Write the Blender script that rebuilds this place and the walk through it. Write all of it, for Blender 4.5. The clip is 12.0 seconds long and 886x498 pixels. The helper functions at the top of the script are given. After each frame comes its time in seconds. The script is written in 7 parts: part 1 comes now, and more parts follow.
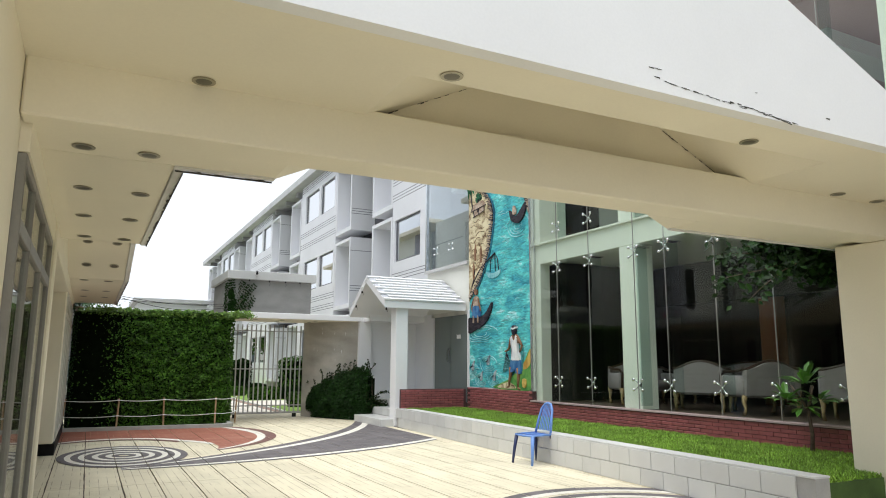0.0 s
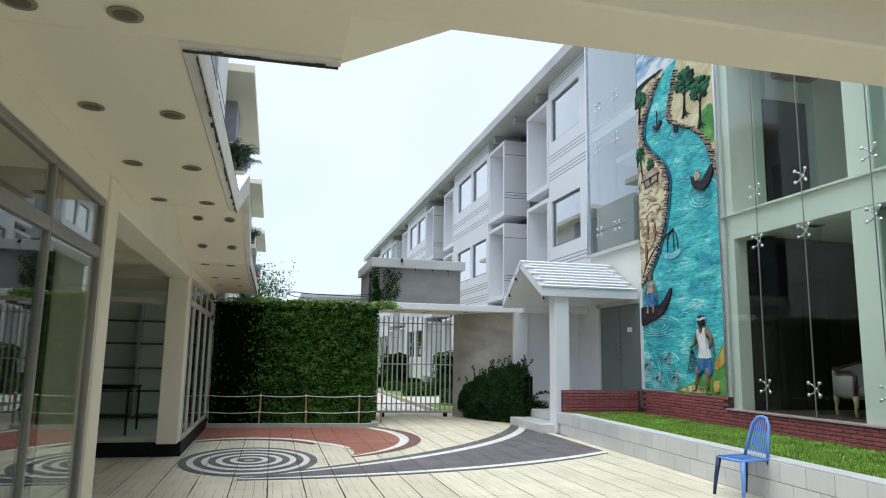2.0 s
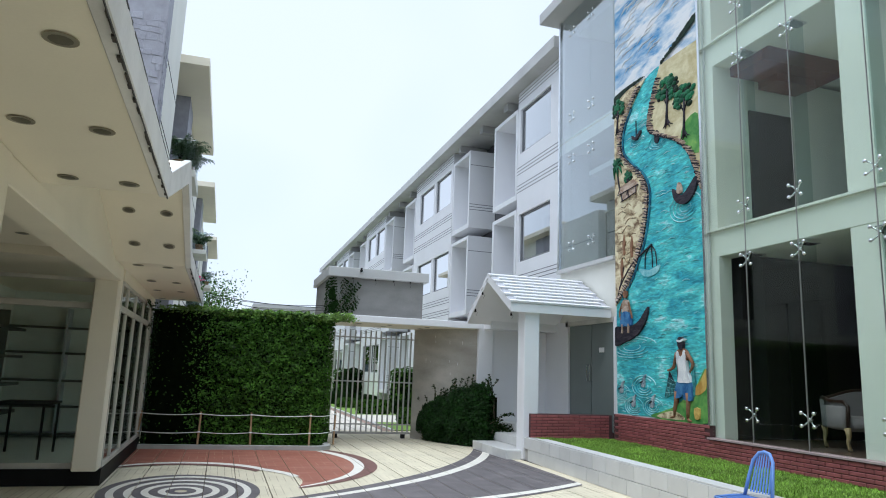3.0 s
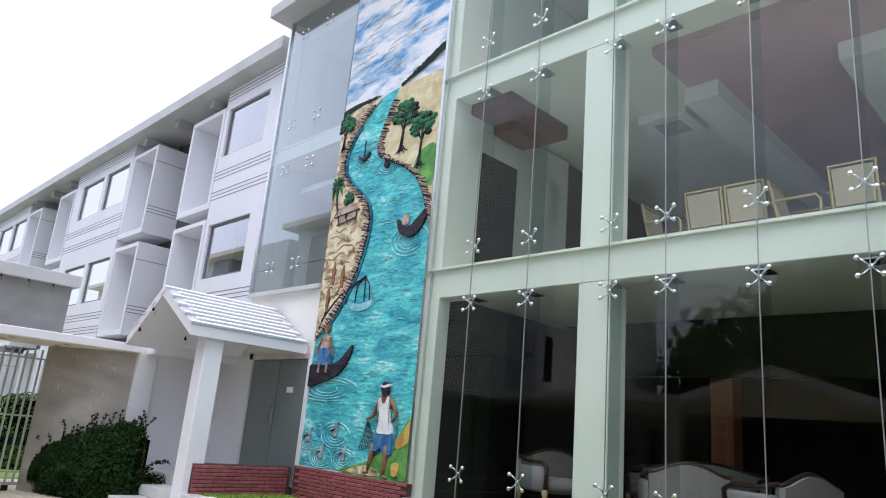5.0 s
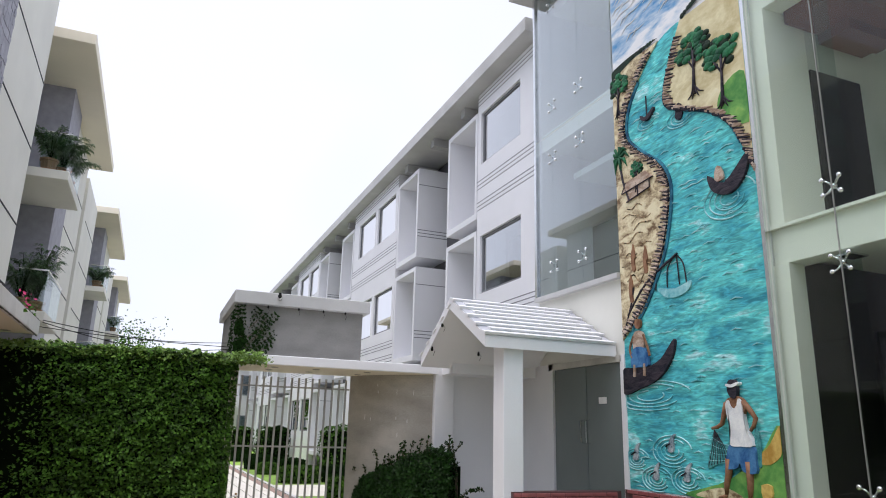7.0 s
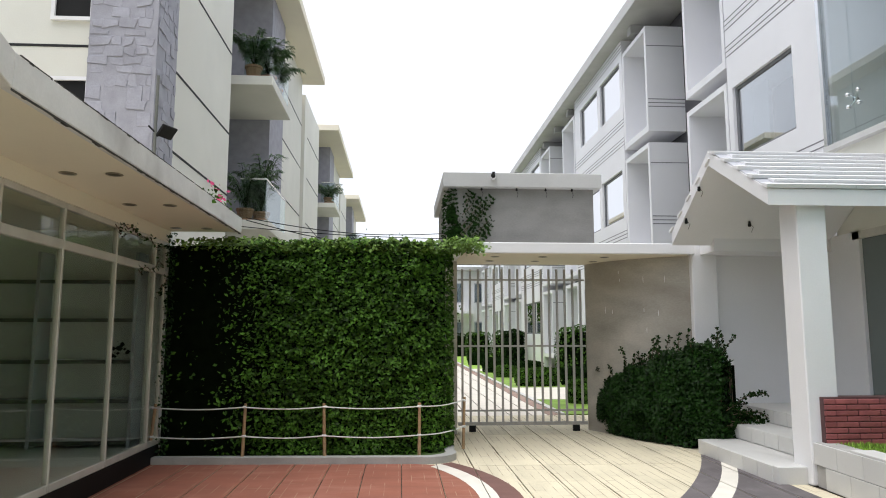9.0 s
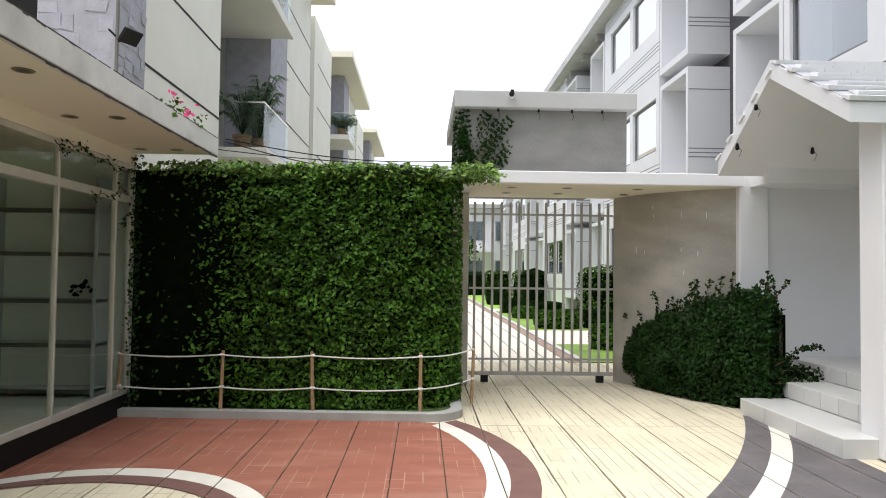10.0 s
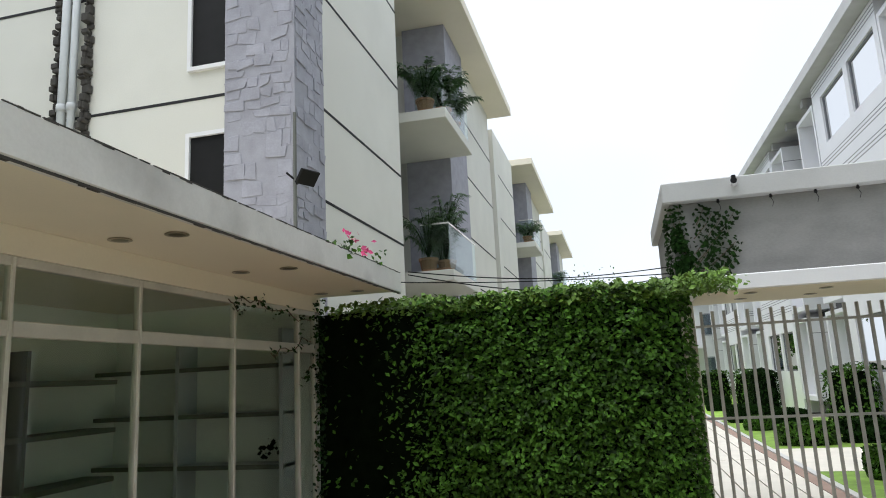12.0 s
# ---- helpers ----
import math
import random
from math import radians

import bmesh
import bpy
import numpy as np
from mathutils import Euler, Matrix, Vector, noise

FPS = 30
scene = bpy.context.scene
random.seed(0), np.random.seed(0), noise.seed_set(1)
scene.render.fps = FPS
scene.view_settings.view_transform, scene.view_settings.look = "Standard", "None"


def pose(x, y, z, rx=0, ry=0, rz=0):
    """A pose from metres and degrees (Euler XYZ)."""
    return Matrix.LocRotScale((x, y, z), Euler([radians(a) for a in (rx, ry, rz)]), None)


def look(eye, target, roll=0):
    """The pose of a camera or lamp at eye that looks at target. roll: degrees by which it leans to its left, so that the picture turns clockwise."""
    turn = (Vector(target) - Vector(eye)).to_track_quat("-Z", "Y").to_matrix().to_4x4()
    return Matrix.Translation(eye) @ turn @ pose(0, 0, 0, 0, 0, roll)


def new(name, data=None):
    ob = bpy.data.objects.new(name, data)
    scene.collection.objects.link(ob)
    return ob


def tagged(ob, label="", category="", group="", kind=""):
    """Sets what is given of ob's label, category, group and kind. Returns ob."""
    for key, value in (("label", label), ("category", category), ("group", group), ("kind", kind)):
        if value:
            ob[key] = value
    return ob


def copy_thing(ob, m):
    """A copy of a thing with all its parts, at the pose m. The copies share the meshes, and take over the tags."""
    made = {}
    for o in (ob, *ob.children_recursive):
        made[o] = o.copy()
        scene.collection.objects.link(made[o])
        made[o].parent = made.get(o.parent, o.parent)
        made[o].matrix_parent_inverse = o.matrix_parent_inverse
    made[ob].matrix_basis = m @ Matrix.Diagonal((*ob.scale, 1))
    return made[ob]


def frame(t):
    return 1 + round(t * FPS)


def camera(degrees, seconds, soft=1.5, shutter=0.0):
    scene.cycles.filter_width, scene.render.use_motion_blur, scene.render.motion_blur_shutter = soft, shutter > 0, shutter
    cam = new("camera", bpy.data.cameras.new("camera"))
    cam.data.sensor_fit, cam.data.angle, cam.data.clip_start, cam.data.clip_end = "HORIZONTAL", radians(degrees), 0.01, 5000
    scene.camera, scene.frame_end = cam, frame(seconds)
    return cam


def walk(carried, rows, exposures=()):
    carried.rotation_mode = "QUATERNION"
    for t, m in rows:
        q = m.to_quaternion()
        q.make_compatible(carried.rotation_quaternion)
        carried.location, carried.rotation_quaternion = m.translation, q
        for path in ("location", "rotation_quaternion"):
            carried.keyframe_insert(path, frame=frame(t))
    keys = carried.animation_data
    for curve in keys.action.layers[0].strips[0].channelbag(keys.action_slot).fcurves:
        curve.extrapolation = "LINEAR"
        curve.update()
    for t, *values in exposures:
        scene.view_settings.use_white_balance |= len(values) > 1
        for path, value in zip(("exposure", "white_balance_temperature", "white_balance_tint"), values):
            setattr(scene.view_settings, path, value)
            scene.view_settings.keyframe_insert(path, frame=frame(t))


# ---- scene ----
cam = camera(65.6, 12.0, soft=1.0)
PATH = [
    (0, (0.778, 0.429, 1.449), (1.672, 2.187, 1.78), 0.3),
    (0.5, (1.052, 0.83, 1.448), (1.779, 2.666, 1.767), 0.2),
    (1, (1.283, 1.313, 1.453), (1.873, 3.197, 1.775), 0.8),
    (1.5, (1.464, 1.824, 1.461), (1.969, 3.735, 1.767), 0.9),
    (2, (1.636, 2.34, 1.471), (2.101, 4.26, 1.784), 1.0),
    (2.5, (1.709, 2.847, 1.501), (2.183, 4.762, 1.834), 1.8),
    (2.7, (1.72, 3.053, 1.523), (2.226, 4.957, 1.867), 2.0),
    (4.3, (2.013, 4.613, 1.541), (3.109, 6.224, 1.993), 3.7),
    (4.5, (2.077, 4.8, 1.548), (3.262, 6.341, 2.021), 4.0),
    (5, (2.177, 5.232, 1.611), (3.524, 6.616, 2.13), 5.0),
    (5.5, (2.216, 5.659, 1.626), (3.628, 6.964, 2.176), 5.5),
    (6, (2.353, 6.066, 1.601), (3.605, 7.527, 2.148), 5.2),
    (6.5, (2.525, 6.517, 1.592), (3.521, 8.169, 2.12), 3.7),
    (7, (2.755, 6.995, 1.622), (3.488, 8.784, 2.136), 1.5),
    (7.4, (2.946, 7.357, 1.664), (3.493, 9.21, 2.182), 0.5),
    (7.5, (2.963, 7.413, 1.67), (3.46, 9.279, 2.19), 0.4),
    (7.7, (2.979, 7.546, 1.653), (3.394, 9.434, 2.165), 0.3),
    (9.3, (3.322, 9.343, 1.461), (3.412, 11.334, 1.631), -0.2),
    (9.5, (3.368, 9.569, 1.456), (3.443, 11.563, 1.581), -0.2),
    (10, (3.486, 10.143, 1.514), (3.545, 12.141, 1.581), 0.7),
    (10.5, (3.509, 10.668, 1.588), (3.568, 12.665, 1.668), 1.5),
    (11, (3.46, 11.056, 1.732), (3.517, 13.046, 1.921), 1.5),
    (11.3, (3.448, 11.212, 1.812), (3.416, 13.194, 2.08), 0.6),
    (11.5, (3.382, 11.267, 1.834), (3.25, 13.238, 2.151), -0.5),
    (12, (3.27, 11.257, 1.894), (2.799, 13.165, 2.264), -2.9),
]
walk(cam, [(t, look(eye, target, roll)) for t, eye, target, roll in PATH],
     exposures=((0.0, 0.31, 6380, 10), (0.5, 0.24, 6230, 11), (1.0, 0.14, 6080, 9), (1.5, 0.12, 6000, 9), (2.5, 0.08, 5700, 8), (4.5, 0.27, 5850, 18), (5.5, 0.38, 5950, 20), (6.5, 0.20, 6100, 20),
                (7.0, 0.16, 6200, 18), (7.5, 0.0, 6100, 15), (9.5, 0.42, 6500, 13), (10.5, 0.50, 6430, 14), (12.0, 0.22, 6250, 10)))

# ---- world, sun ----
world = bpy.data.worlds.new("overcast_sky")
scene.world = world
world.use_nodes = True
wn, wl = world.node_tree.nodes, world.node_tree.links
wn.clear()
sky = wn.new("ShaderNodeTexSky")
sky.sky_type = "NISHITA"
sky.sun_disc = False
sky.sun_elevation, sky.sun_rotation = radians(78), radians(246)
wgain = wn.new("ShaderNodeVectorMath")
wgain.operation = "SCALE"
wgain.inputs["Scale"].default_value = 0.09
wl.new(sky.outputs[0], wgain.inputs[0])
wco = wn.new("ShaderNodeTexCoord")
wno = wn.new("ShaderNodeTexNoise")
wno.inputs["Scale"].default_value = 1.6
wno.inputs["Detail"].default_value = 3
wl.new(wco.outputs["Generated"], wno.inputs["Vector"])
wra = wn.new("ShaderNodeValToRGB")
wra.color_ramp.elements[0].position, wra.color_ramp.elements[0].color = 0.35, (0.84, 0.93, 1.03, 1)
wra.color_ramp.elements[1].position, wra.color_ramp.elements[1].color = 0.65, (1.02, 1.05, 1.09, 1)
wl.new(wno.outputs["Fac"], wra.inputs[0])
wmi = wn.new("ShaderNodeMix")
wmi.data_type = "RGBA"
wmi.inputs["Factor"].default_value = 0.85
wl.new(wgain.outputs[0], wmi.inputs[6])
wl.new(wra.outputs[0], wmi.inputs[7])
wbg = wn.new("ShaderNodeBackground")
wbg.inputs["Strength"].default_value = 1.0
wl.new(wmi.outputs[2], wbg.inputs[0])
wou = wn.new("ShaderNodeOutputWorld")
wl.new(wbg.outputs[0], wou.inputs[0])

sun_data = bpy.data.lights.new("sun", "SUN")
sun_data.energy, sun_data.angle, sun_data.color = 2.8, radians(70), (1.0, 0.97, 0.92)
sun = new("sun", sun_data)
sun.matrix_world = look((0, 0, 30), (6.0, 2.6, 0))

# ---- materials ----
def mat(name, color, rough=0.6, metal=0.0, var=0.12, scale=6.0, fine=60.0, bump=0.15, dirt=None, dirt_amt=0.0, spec=0.5, stretch=(1, 1, 1), island=0.0, rnd=0.0):
    """Painted, plastered or grown surface: base colour with coarse and fine variation, optional dirt, and relief."""
    m = bpy.data.materials.new(name)
    m.use_nodes = True
    n, l = m.node_tree.nodes, m.node_tree.links
    b = n["Principled BSDF"]
    b.inputs["Roughness"].default_value, b.inputs["Metallic"].default_value = rough, metal
    b.inputs["Specular IOR Level"].default_value = spec
    co, mp = n.new("ShaderNodeTexCoord"), n.new("ShaderNodeMapping")
    mp.inputs["Scale"].default_value = stretch
    ge = n.new("ShaderNodeNewGeometry")
    l.new(ge.outputs["Position"], mp.inputs[0])
    a, f = n.new("ShaderNodeTexNoise"), n.new("ShaderNodeTexNoise")
    a.inputs["Scale"].default_value, a.inputs["Detail"].default_value = scale, 4
    f.inputs["Scale"].default_value, f.inputs["Detail"].default_value = fine, 3
    l.new(mp.outputs[0], a.inputs["Vector"]), l.new(mp.outputs[0], f.inputs["Vector"])
    add = n.new("ShaderNodeMath")
    add.operation = "MULTIPLY_ADD"
    add.inputs[1].default_value = 0.35
    l.new(f.outputs["Fac"], add.inputs[0]), l.new(a.outputs["Fac"], add.inputs[2])
    rp = n.new("ShaderNodeMapRange")
    rp.inputs["From Min"].default_value, rp.inputs["From Max"].default_value = 0.4, 0.95
    rp.inputs["To Min"].default_value, rp.inputs["To Max"].default_value = 1 - var, 1 + var
    l.new(add.outputs[0], rp.inputs[0])
    last = rp.outputs[0]
    if rnd or island:
        ran = n.new("ShaderNodeObjectInfo").outputs["Random"] if rnd else ge.outputs["Random Per Island"]
        r2 = n.new("ShaderNodeMapRange")
        r2.inputs["To Min"].default_value, r2.inputs["To Max"].default_value = 1 - (rnd or island), 1 + (rnd or island)
        l.new(ran, r2.inputs[0])
        mu = n.new("ShaderNodeMath")
        mu.operation = "MULTIPLY"
        l.new(last, mu.inputs[0]), l.new(r2.outputs[0], mu.inputs[1])
        last = mu.outputs[0]
    sc = n.new("ShaderNodeVectorMath")
    sc.operation = "SCALE"
    sc.inputs[0].default_value = color[:3]
    l.new(last, sc.inputs["Scale"])
    out = sc.outputs[0]
    if dirt:
        d = n.new("ShaderNodeTexNoise")
        d.inputs["Scale"].default_value, d.inputs["Detail"].default_value = scale * 0.5, 6
        l.new(mp.outputs[0], d.inputs["Vector"])
        dr = n.new("ShaderNodeMapRange")
        dr.inputs["From Min"].default_value, dr.inputs["From Max"].default_value = 0.52, 0.75
        dr.inputs["To Max"].default_value = dirt_amt
        l.new(d.outputs["Fac"], dr.inputs[0])
        mx = n.new("ShaderNodeMix")
        mx.data_type = "RGBA"
        l.new(dr.outputs[0], mx.inputs["Factor"]), l.new(out, mx.inputs[6])
        mx.inputs[7].default_value = (*dirt, 1)
        out = mx.outputs[2]
    l.new(out, b.inputs["Base Color"])
    if bump:
        bp = n.new("ShaderNodeBump")
        bp.inputs["Strength"].default_value, bp.inputs["Distance"].default_value = bump, 0.01
        l.new(add.outputs[0], bp.inputs["Height"])
        l.new(bp.outputs[0], b.inputs["Normal"])
    return m


def glass(name, tint=(0.93, 0.97, 0.95), gloss=1.0):
    """Clear architectural pane: see-through with a mirror sheen that follows Fresnel."""
    m = bpy.data.materials.new(name)
    m.use_nodes = True
    n, l = m.node_tree.nodes, m.node_tree.links
    n.clear()
    tr, gl, mx, fr, ou = (n.new("ShaderNode" + k) for k in ("BsdfTransparent", "BsdfGlossy", "MixShader", "LayerWeight", "OutputMaterial"))
    tr.inputs[0].default_value = (*tint, 1)
    gl.inputs["Roughness"].default_value = 0.01
    fr.inputs["Blend"].default_value = 0.5
    pw = n.new("ShaderNodeMath")
    pw.operation = "POWER"
    pw.inputs[1].default_value = 4.0
    ad = n.new("ShaderNodeMath")
    ad.operation = "MULTIPLY_ADD"
    ad.inputs[1].default_value, ad.inputs[2].default_value = 0.95, 0.028
    l.new(fr.outputs["Facing"], pw.inputs[0]), l.new(pw.outputs[0], ad.inputs[0])
    mu = n.new("ShaderNodeMath")
    mu.operation, mu.use_clamp = "MULTIPLY", True
    mu.inputs[1].default_value = gloss
    l.new(ad.outputs[0], mu.inputs[0]), l.new(mu.outputs[0], mx.inputs[0])
    l.new(tr.outputs[0], mx.inputs[1]), l.new(gl.outputs[0], mx.inputs[2]), l.new(mx.outputs[0], ou.inputs[0])
    return m


M = dict(
    cream=mat("cream_paint", (0.80, 0.74, 0.60), 0.7, var=0.05, scale=1.2, bump=0.05, dirt=(0.52, 0.46, 0.34), dirt_amt=0.16),
    cream_wall=mat("pale_cream_render", (0.72, 0.715, 0.65), 0.8, var=0.08, scale=0.8, bump=0.15, dirt=(0.50, 0.48, 0.42), dirt_amt=0.3),
    facade=mat("facade_paint", (0.80, 0.815, 0.72), 0.55, var=0.04, scale=1.0, bump=0.04),
    white=mat("white_paint", (0.80, 0.80, 0.81), 0.6, var=0.05, scale=1.0, bump=0.08, dirt=(0.5, 0.5, 0.5), dirt_amt=0.12),
    fascia=mat("weathered_white_fascia", (0.72, 0.71, 0.69), 0.75, var=0.10, scale=2.5, bump=0.2, dirt=(0.16, 0.15, 0.14), dirt_amt=0.65),
    roofedge=mat("grey_roof_edge", (0.52, 0.52, 0.51), 0.75, var=0.10, scale=2, bump=0.2, dirt=(0.25, 0.25, 0.24), dirt_amt=0.4),
    villa=mat("villa_white_paint", (0.77, 0.775, 0.80), 0.6, var=0.05, scale=0.8, bump=0.08, dirt=(0.45, 0.45, 0.48), dirt_amt=0.12),
    villa_groove=mat("villa_groove", (0.20, 0.20, 0.22), 0.8, var=0.1, bump=0.0),
    frame_grey=mat("dark_grey_window_frame", (0.17, 0.175, 0.19), 0.5, var=0.08, scale=3, bump=0.03),
    villa_grey=mat("villa_grey_panel", (0.47, 0.48, 0.52), 0.6, var=0.06, scale=0.8, bump=0.08),
    soffit_grey=mat("eave_underside", (0.40, 0.40, 0.40), 0.8, var=0.08, scale=1.2, bump=0.1),
    concrete=mat("bare_concrete", (0.235, 0.23, 0.218), 0.9, var=0.22, scale=1.6, fine=30, bump=0.3, dirt=(0.16, 0.155, 0.145), dirt_amt=0.5, stretch=(1, 1, 2.2)),
    concrete2=mat("brown_stained_concrete", (0.44, 0.415, 0.365), 0.9, var=0.26, scale=1.5, fine=30, bump=0.35, dirt=(0.15, 0.125, 0.095), dirt_amt=0.75, stretch=(1, 1, 2.2)),
    kerb=mat("grey_kerb", (0.40, 0.40, 0.38), 0.9, var=0.15, scale=5, bump=0.3, dirt=(0.2, 0.2, 0.18), dirt_amt=0.4),
    tile=mat("pale_wall_tile", (0.62, 0.62, 0.60), 0.45, var=0.05, scale=4, bump=0.05, dirt=(0.42, 0.41, 0.38), dirt_amt=0.2, rnd=0.06),
    grout=mat("grout", (0.42, 0.41, 0.39), 0.9),
    plank=mat("cream_stamped_slab", (0.665, 0.605, 0.445), 0.75, var=0.16, scale=3.0, fine=60, bump=0.45, dirt=(0.44, 0.385, 0.28), dirt_amt=0.42, stretch=(1.0, 0.35, 1), rnd=0.05),
    joint=mat("dark_joint", (0.10, 0.075, 0.055), 0.95, var=0.3, scale=9, bump=0.3),
    red=mat("red_oxide_paint", (0.30, 0.108, 0.068), 0.7, var=0.16, scale=3, fine=40, bump=0.35, dirt=(0.42, 0.24, 0.18), dirt_amt=0.45, stretch=(0.6, 1.6, 1)),
    brownband=mat("brown_paint", (0.17, 0.085, 0.07), 0.75, var=0.16, scale=4, bump=0.3),
    dark=mat("dark_grey_paint", (0.125, 0.112, 0.114), 0.75, var=0.26, scale=3, fine=40, bump=0.35, dirt=(0.2, 0.18, 0.18), dirt_amt=0.5),
    paintwhite=mat("white_floor_paint", (0.73, 0.70, 0.62), 0.7, var=0.10, scale=5, bump=0.2, dirt=(0.5, 0.48, 0.42), dirt_amt=0.3),
    brick=mat("red_glazed_brick", (0.29, 0.088, 0.088), 0.45, var=0.2, scale=9, bump=0.25, rnd=0.16),
    coping=mat("grey_pink_coping", (0.40, 0.31, 0.30), 0.6, var=0.12, scale=4, bump=0.1, dirt=(0.22, 0.18, 0.17), dirt_amt=0.4),
    mortar=mat("dark_mortar", (0.10, 0.05, 0.05), 0.9, var=0.2),
    alu_dark=mat("dull_aluminium_frame", (0.26, 0.245, 0.225), 0.5, metal=0.35, var=0.12, scale=6, bump=0.08, dirt=(0.12, 0.11, 0.10), dirt_amt=0.4),
    alu=mat("aluminium_frame", (0.60, 0.58, 0.52), 0.5, metal=0.2, var=0.1, scale=6, bump=0.08, dirt=(0.2, 0.19, 0.17), dirt_amt=0.4),
    steel=mat("brushed_steel", (0.72, 0.73, 0.74), 0.22, metal=1.0, var=0.05, bump=0.02),
    chrome=mat("polished_steel", (0.85, 0.85, 0.86), 0.12, metal=1.0, var=0.03, bump=0.0),
    gatemetal=mat("gate_steel", (0.40, 0.39, 0.37), 0.45, metal=0.55, var=0.15, scale=8, bump=0.08, dirt=(0.2, 0.18, 0.15), dirt_amt=0.3),
    black=mat("black_skirting", (0.010, 0.010, 0.010), 0.6, spec=0.2, var=0.2, bump=0.05),
    lampdark=mat("lamp_cavity", (0.10, 0.09, 0.06), 0.4, var=0.2, bump=0.0),
    lampring=mat("lamp_ring", (0.35, 0.32, 0.24), 0.35, metal=0.6, var=0.1, bump=0.0),
    leaf=mat("hedge_leaf", (0.042, 0.102, 0.010), 0.5, spec=0.14, var=0.4, scale=2.0, fine=14, bump=0.0, island=0.8),
    leaf_top=mat("hedge_young_leaf", (0.115, 0.205, 0.032), 0.5, spec=0.2, var=0.25, scale=2.0, bump=0.0, island=0.35),
    leaf_ivy=mat("creeper_leaf", (0.0115, 0.038, 0.005), 0.45, spec=0.18, var=0.4, scale=2.4, bump=0.0, island=0.6),
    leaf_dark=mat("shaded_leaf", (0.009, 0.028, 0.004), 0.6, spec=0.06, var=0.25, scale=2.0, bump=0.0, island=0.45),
    # near-black colour puts the shade between leaves into the core
    core=mat("hedge_inner_shade", (0.004, 0.007, 0.003), 1.0, spec=0.0, var=0.4, scale=8, bump=0.4),
    grass=mat("lawn_grass", (0.22, 0.375, 0.045), 0.7, var=0.4, scale=2.2, fine=20, bump=0.3, island=0.55),
    soil=mat("lawn_soil", (0.07, 0.12, 0.03), 0.95, var=0.3, scale=4, bump=0.5),
    earth=mat("open_ground", (0.20, 0.19, 0.16), 0.95, var=0.2, scale=0.6, bump=0.4),
    bark=mat("bark", (0.12, 0.085, 0.06), 0.9, var=0.3, scale=20, bump=0.5),
    bamboo=mat("wooden_stake", (0.36, 0.24, 0.13), 0.8, var=0.25, scale=12, bump=0.3),
    rope=mat("white_rope", (0.72, 0.72, 0.70), 0.85, var=0.1, scale=40, bump=0.2),
    stone=mat("violet_grey_stone", (0.355, 0.355, 0.405), 0.85, var=0.16, scale=5, fine=40, bump=0.6, rnd=0.07),
    stonebed=mat("stone_bedding", (0.35, 0.35, 0.395), 0.9, var=0.14, scale=5, bump=0.5),
    groove=mat("dark_groove", (0.02, 0.02, 0.022), 0.9),
    interior=mat("interior_wall", (0.66, 0.69, 0.63), 0.8, var=0.06, scale=0.8, bump=0.04),
    # low light of deep rooms put into a near-black colour; also dark furniture
    interior_dark=mat("dim_interior_black", (0.018, 0.016, 0.015), 0.8, var=0.15, scale=1.0, bump=0.04),
    # violet of the sky mirrored in the panes is put into the ceiling colour
    violetbrown=mat("sky_tinted_ceiling", (0.54, 0.38, 0.41), 0.6, var=0.12, scale=1.0, bump=0.05),
    # dimness of the lower stair room is mixed into this green-grey
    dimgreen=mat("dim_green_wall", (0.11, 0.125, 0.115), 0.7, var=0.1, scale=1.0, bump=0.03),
    # shadow of the gaps between balconies is put into this wall colour
    recess=mat("villa_shadow_wall", (0.09, 0.09, 0.10), 0.8, var=0.08, scale=1.0, bump=0.05),
    redbrown=mat("red_brown_panel", (0.27, 0.10, 0.065), 0.6, var=0.15, scale=2, bump=0.05),
    brownboard=mat("brown_ceiling_board", (0.15, 0.055, 0.035), 0.5, var=0.2, scale=3, stretch=(1, 6, 1), bump=0.1),
    orangewood=mat("orange_brown_wood", (0.26, 0.085, 0.03), 0.5, var=0.2, scale=4, stretch=(6, 6, 1), bump=0.1),
    # wall lightened towards mauve to stand in for sky reflection upstairs
    mauve=mat("mauve_grey_wall", (0.58, 0.53, 0.62), 0.7, var=0.08, scale=0.8, bump=0.03),
    darkfloor=mat("dark_brown_floor", (0.10, 0.075, 0.055), 0.3, var=0.15, scale=2, bump=0.02),
    floorin=mat("interior_floor", (0.33, 0.29, 0.24), 0.25, var=0.1, scale=2, bump=0.02),
    pane=glass("clear_pane", gloss=1.05),
    pane_tower=glass("tower_pane", (0.86, 0.92, 0.94), 3.2),
    pane_green=glass("greenish_pane", (0.945, 0.985, 0.945), 0.9),
    pane_villa=glass("bluish_pane", (0.70, 0.77, 0.80), 4.6),
    fin=glass("glass_fin", (0.84, 0.90, 0.885), 0.5),
    blue=mat("blue_plastic", (0.16, 0.30, 0.68), 0.35, var=0.06, scale=6, bump=0.02),
    darkblue=mat("dark_blue_plastic", (0.02, 0.03, 0.10), 0.4, var=0.06, scale=6, bump=0.02),
    fabric=mat("grey_upholstery", (0.30, 0.265, 0.26), 0.9, var=0.08, scale=20, fine=200, bump=0.2),
    darkwood=mat("dark_wood", (0.045, 0.022, 0.014), 0.35, var=0.25, scale=8, bump=0.1),
    goldwood=mat("gilt_wood", (0.42, 0.30, 0.15), 0.4, var=0.15, scale=12, bump=0.1),
    rattan=mat("rattan", (0.50, 0.37, 0.20), 0.6, var=0.2, scale=25, bump=0.3),
    canvas=mat("beige_canvas", (0.50, 0.42, 0.31), 0.85, var=0.08, scale=20, bump=0.15),
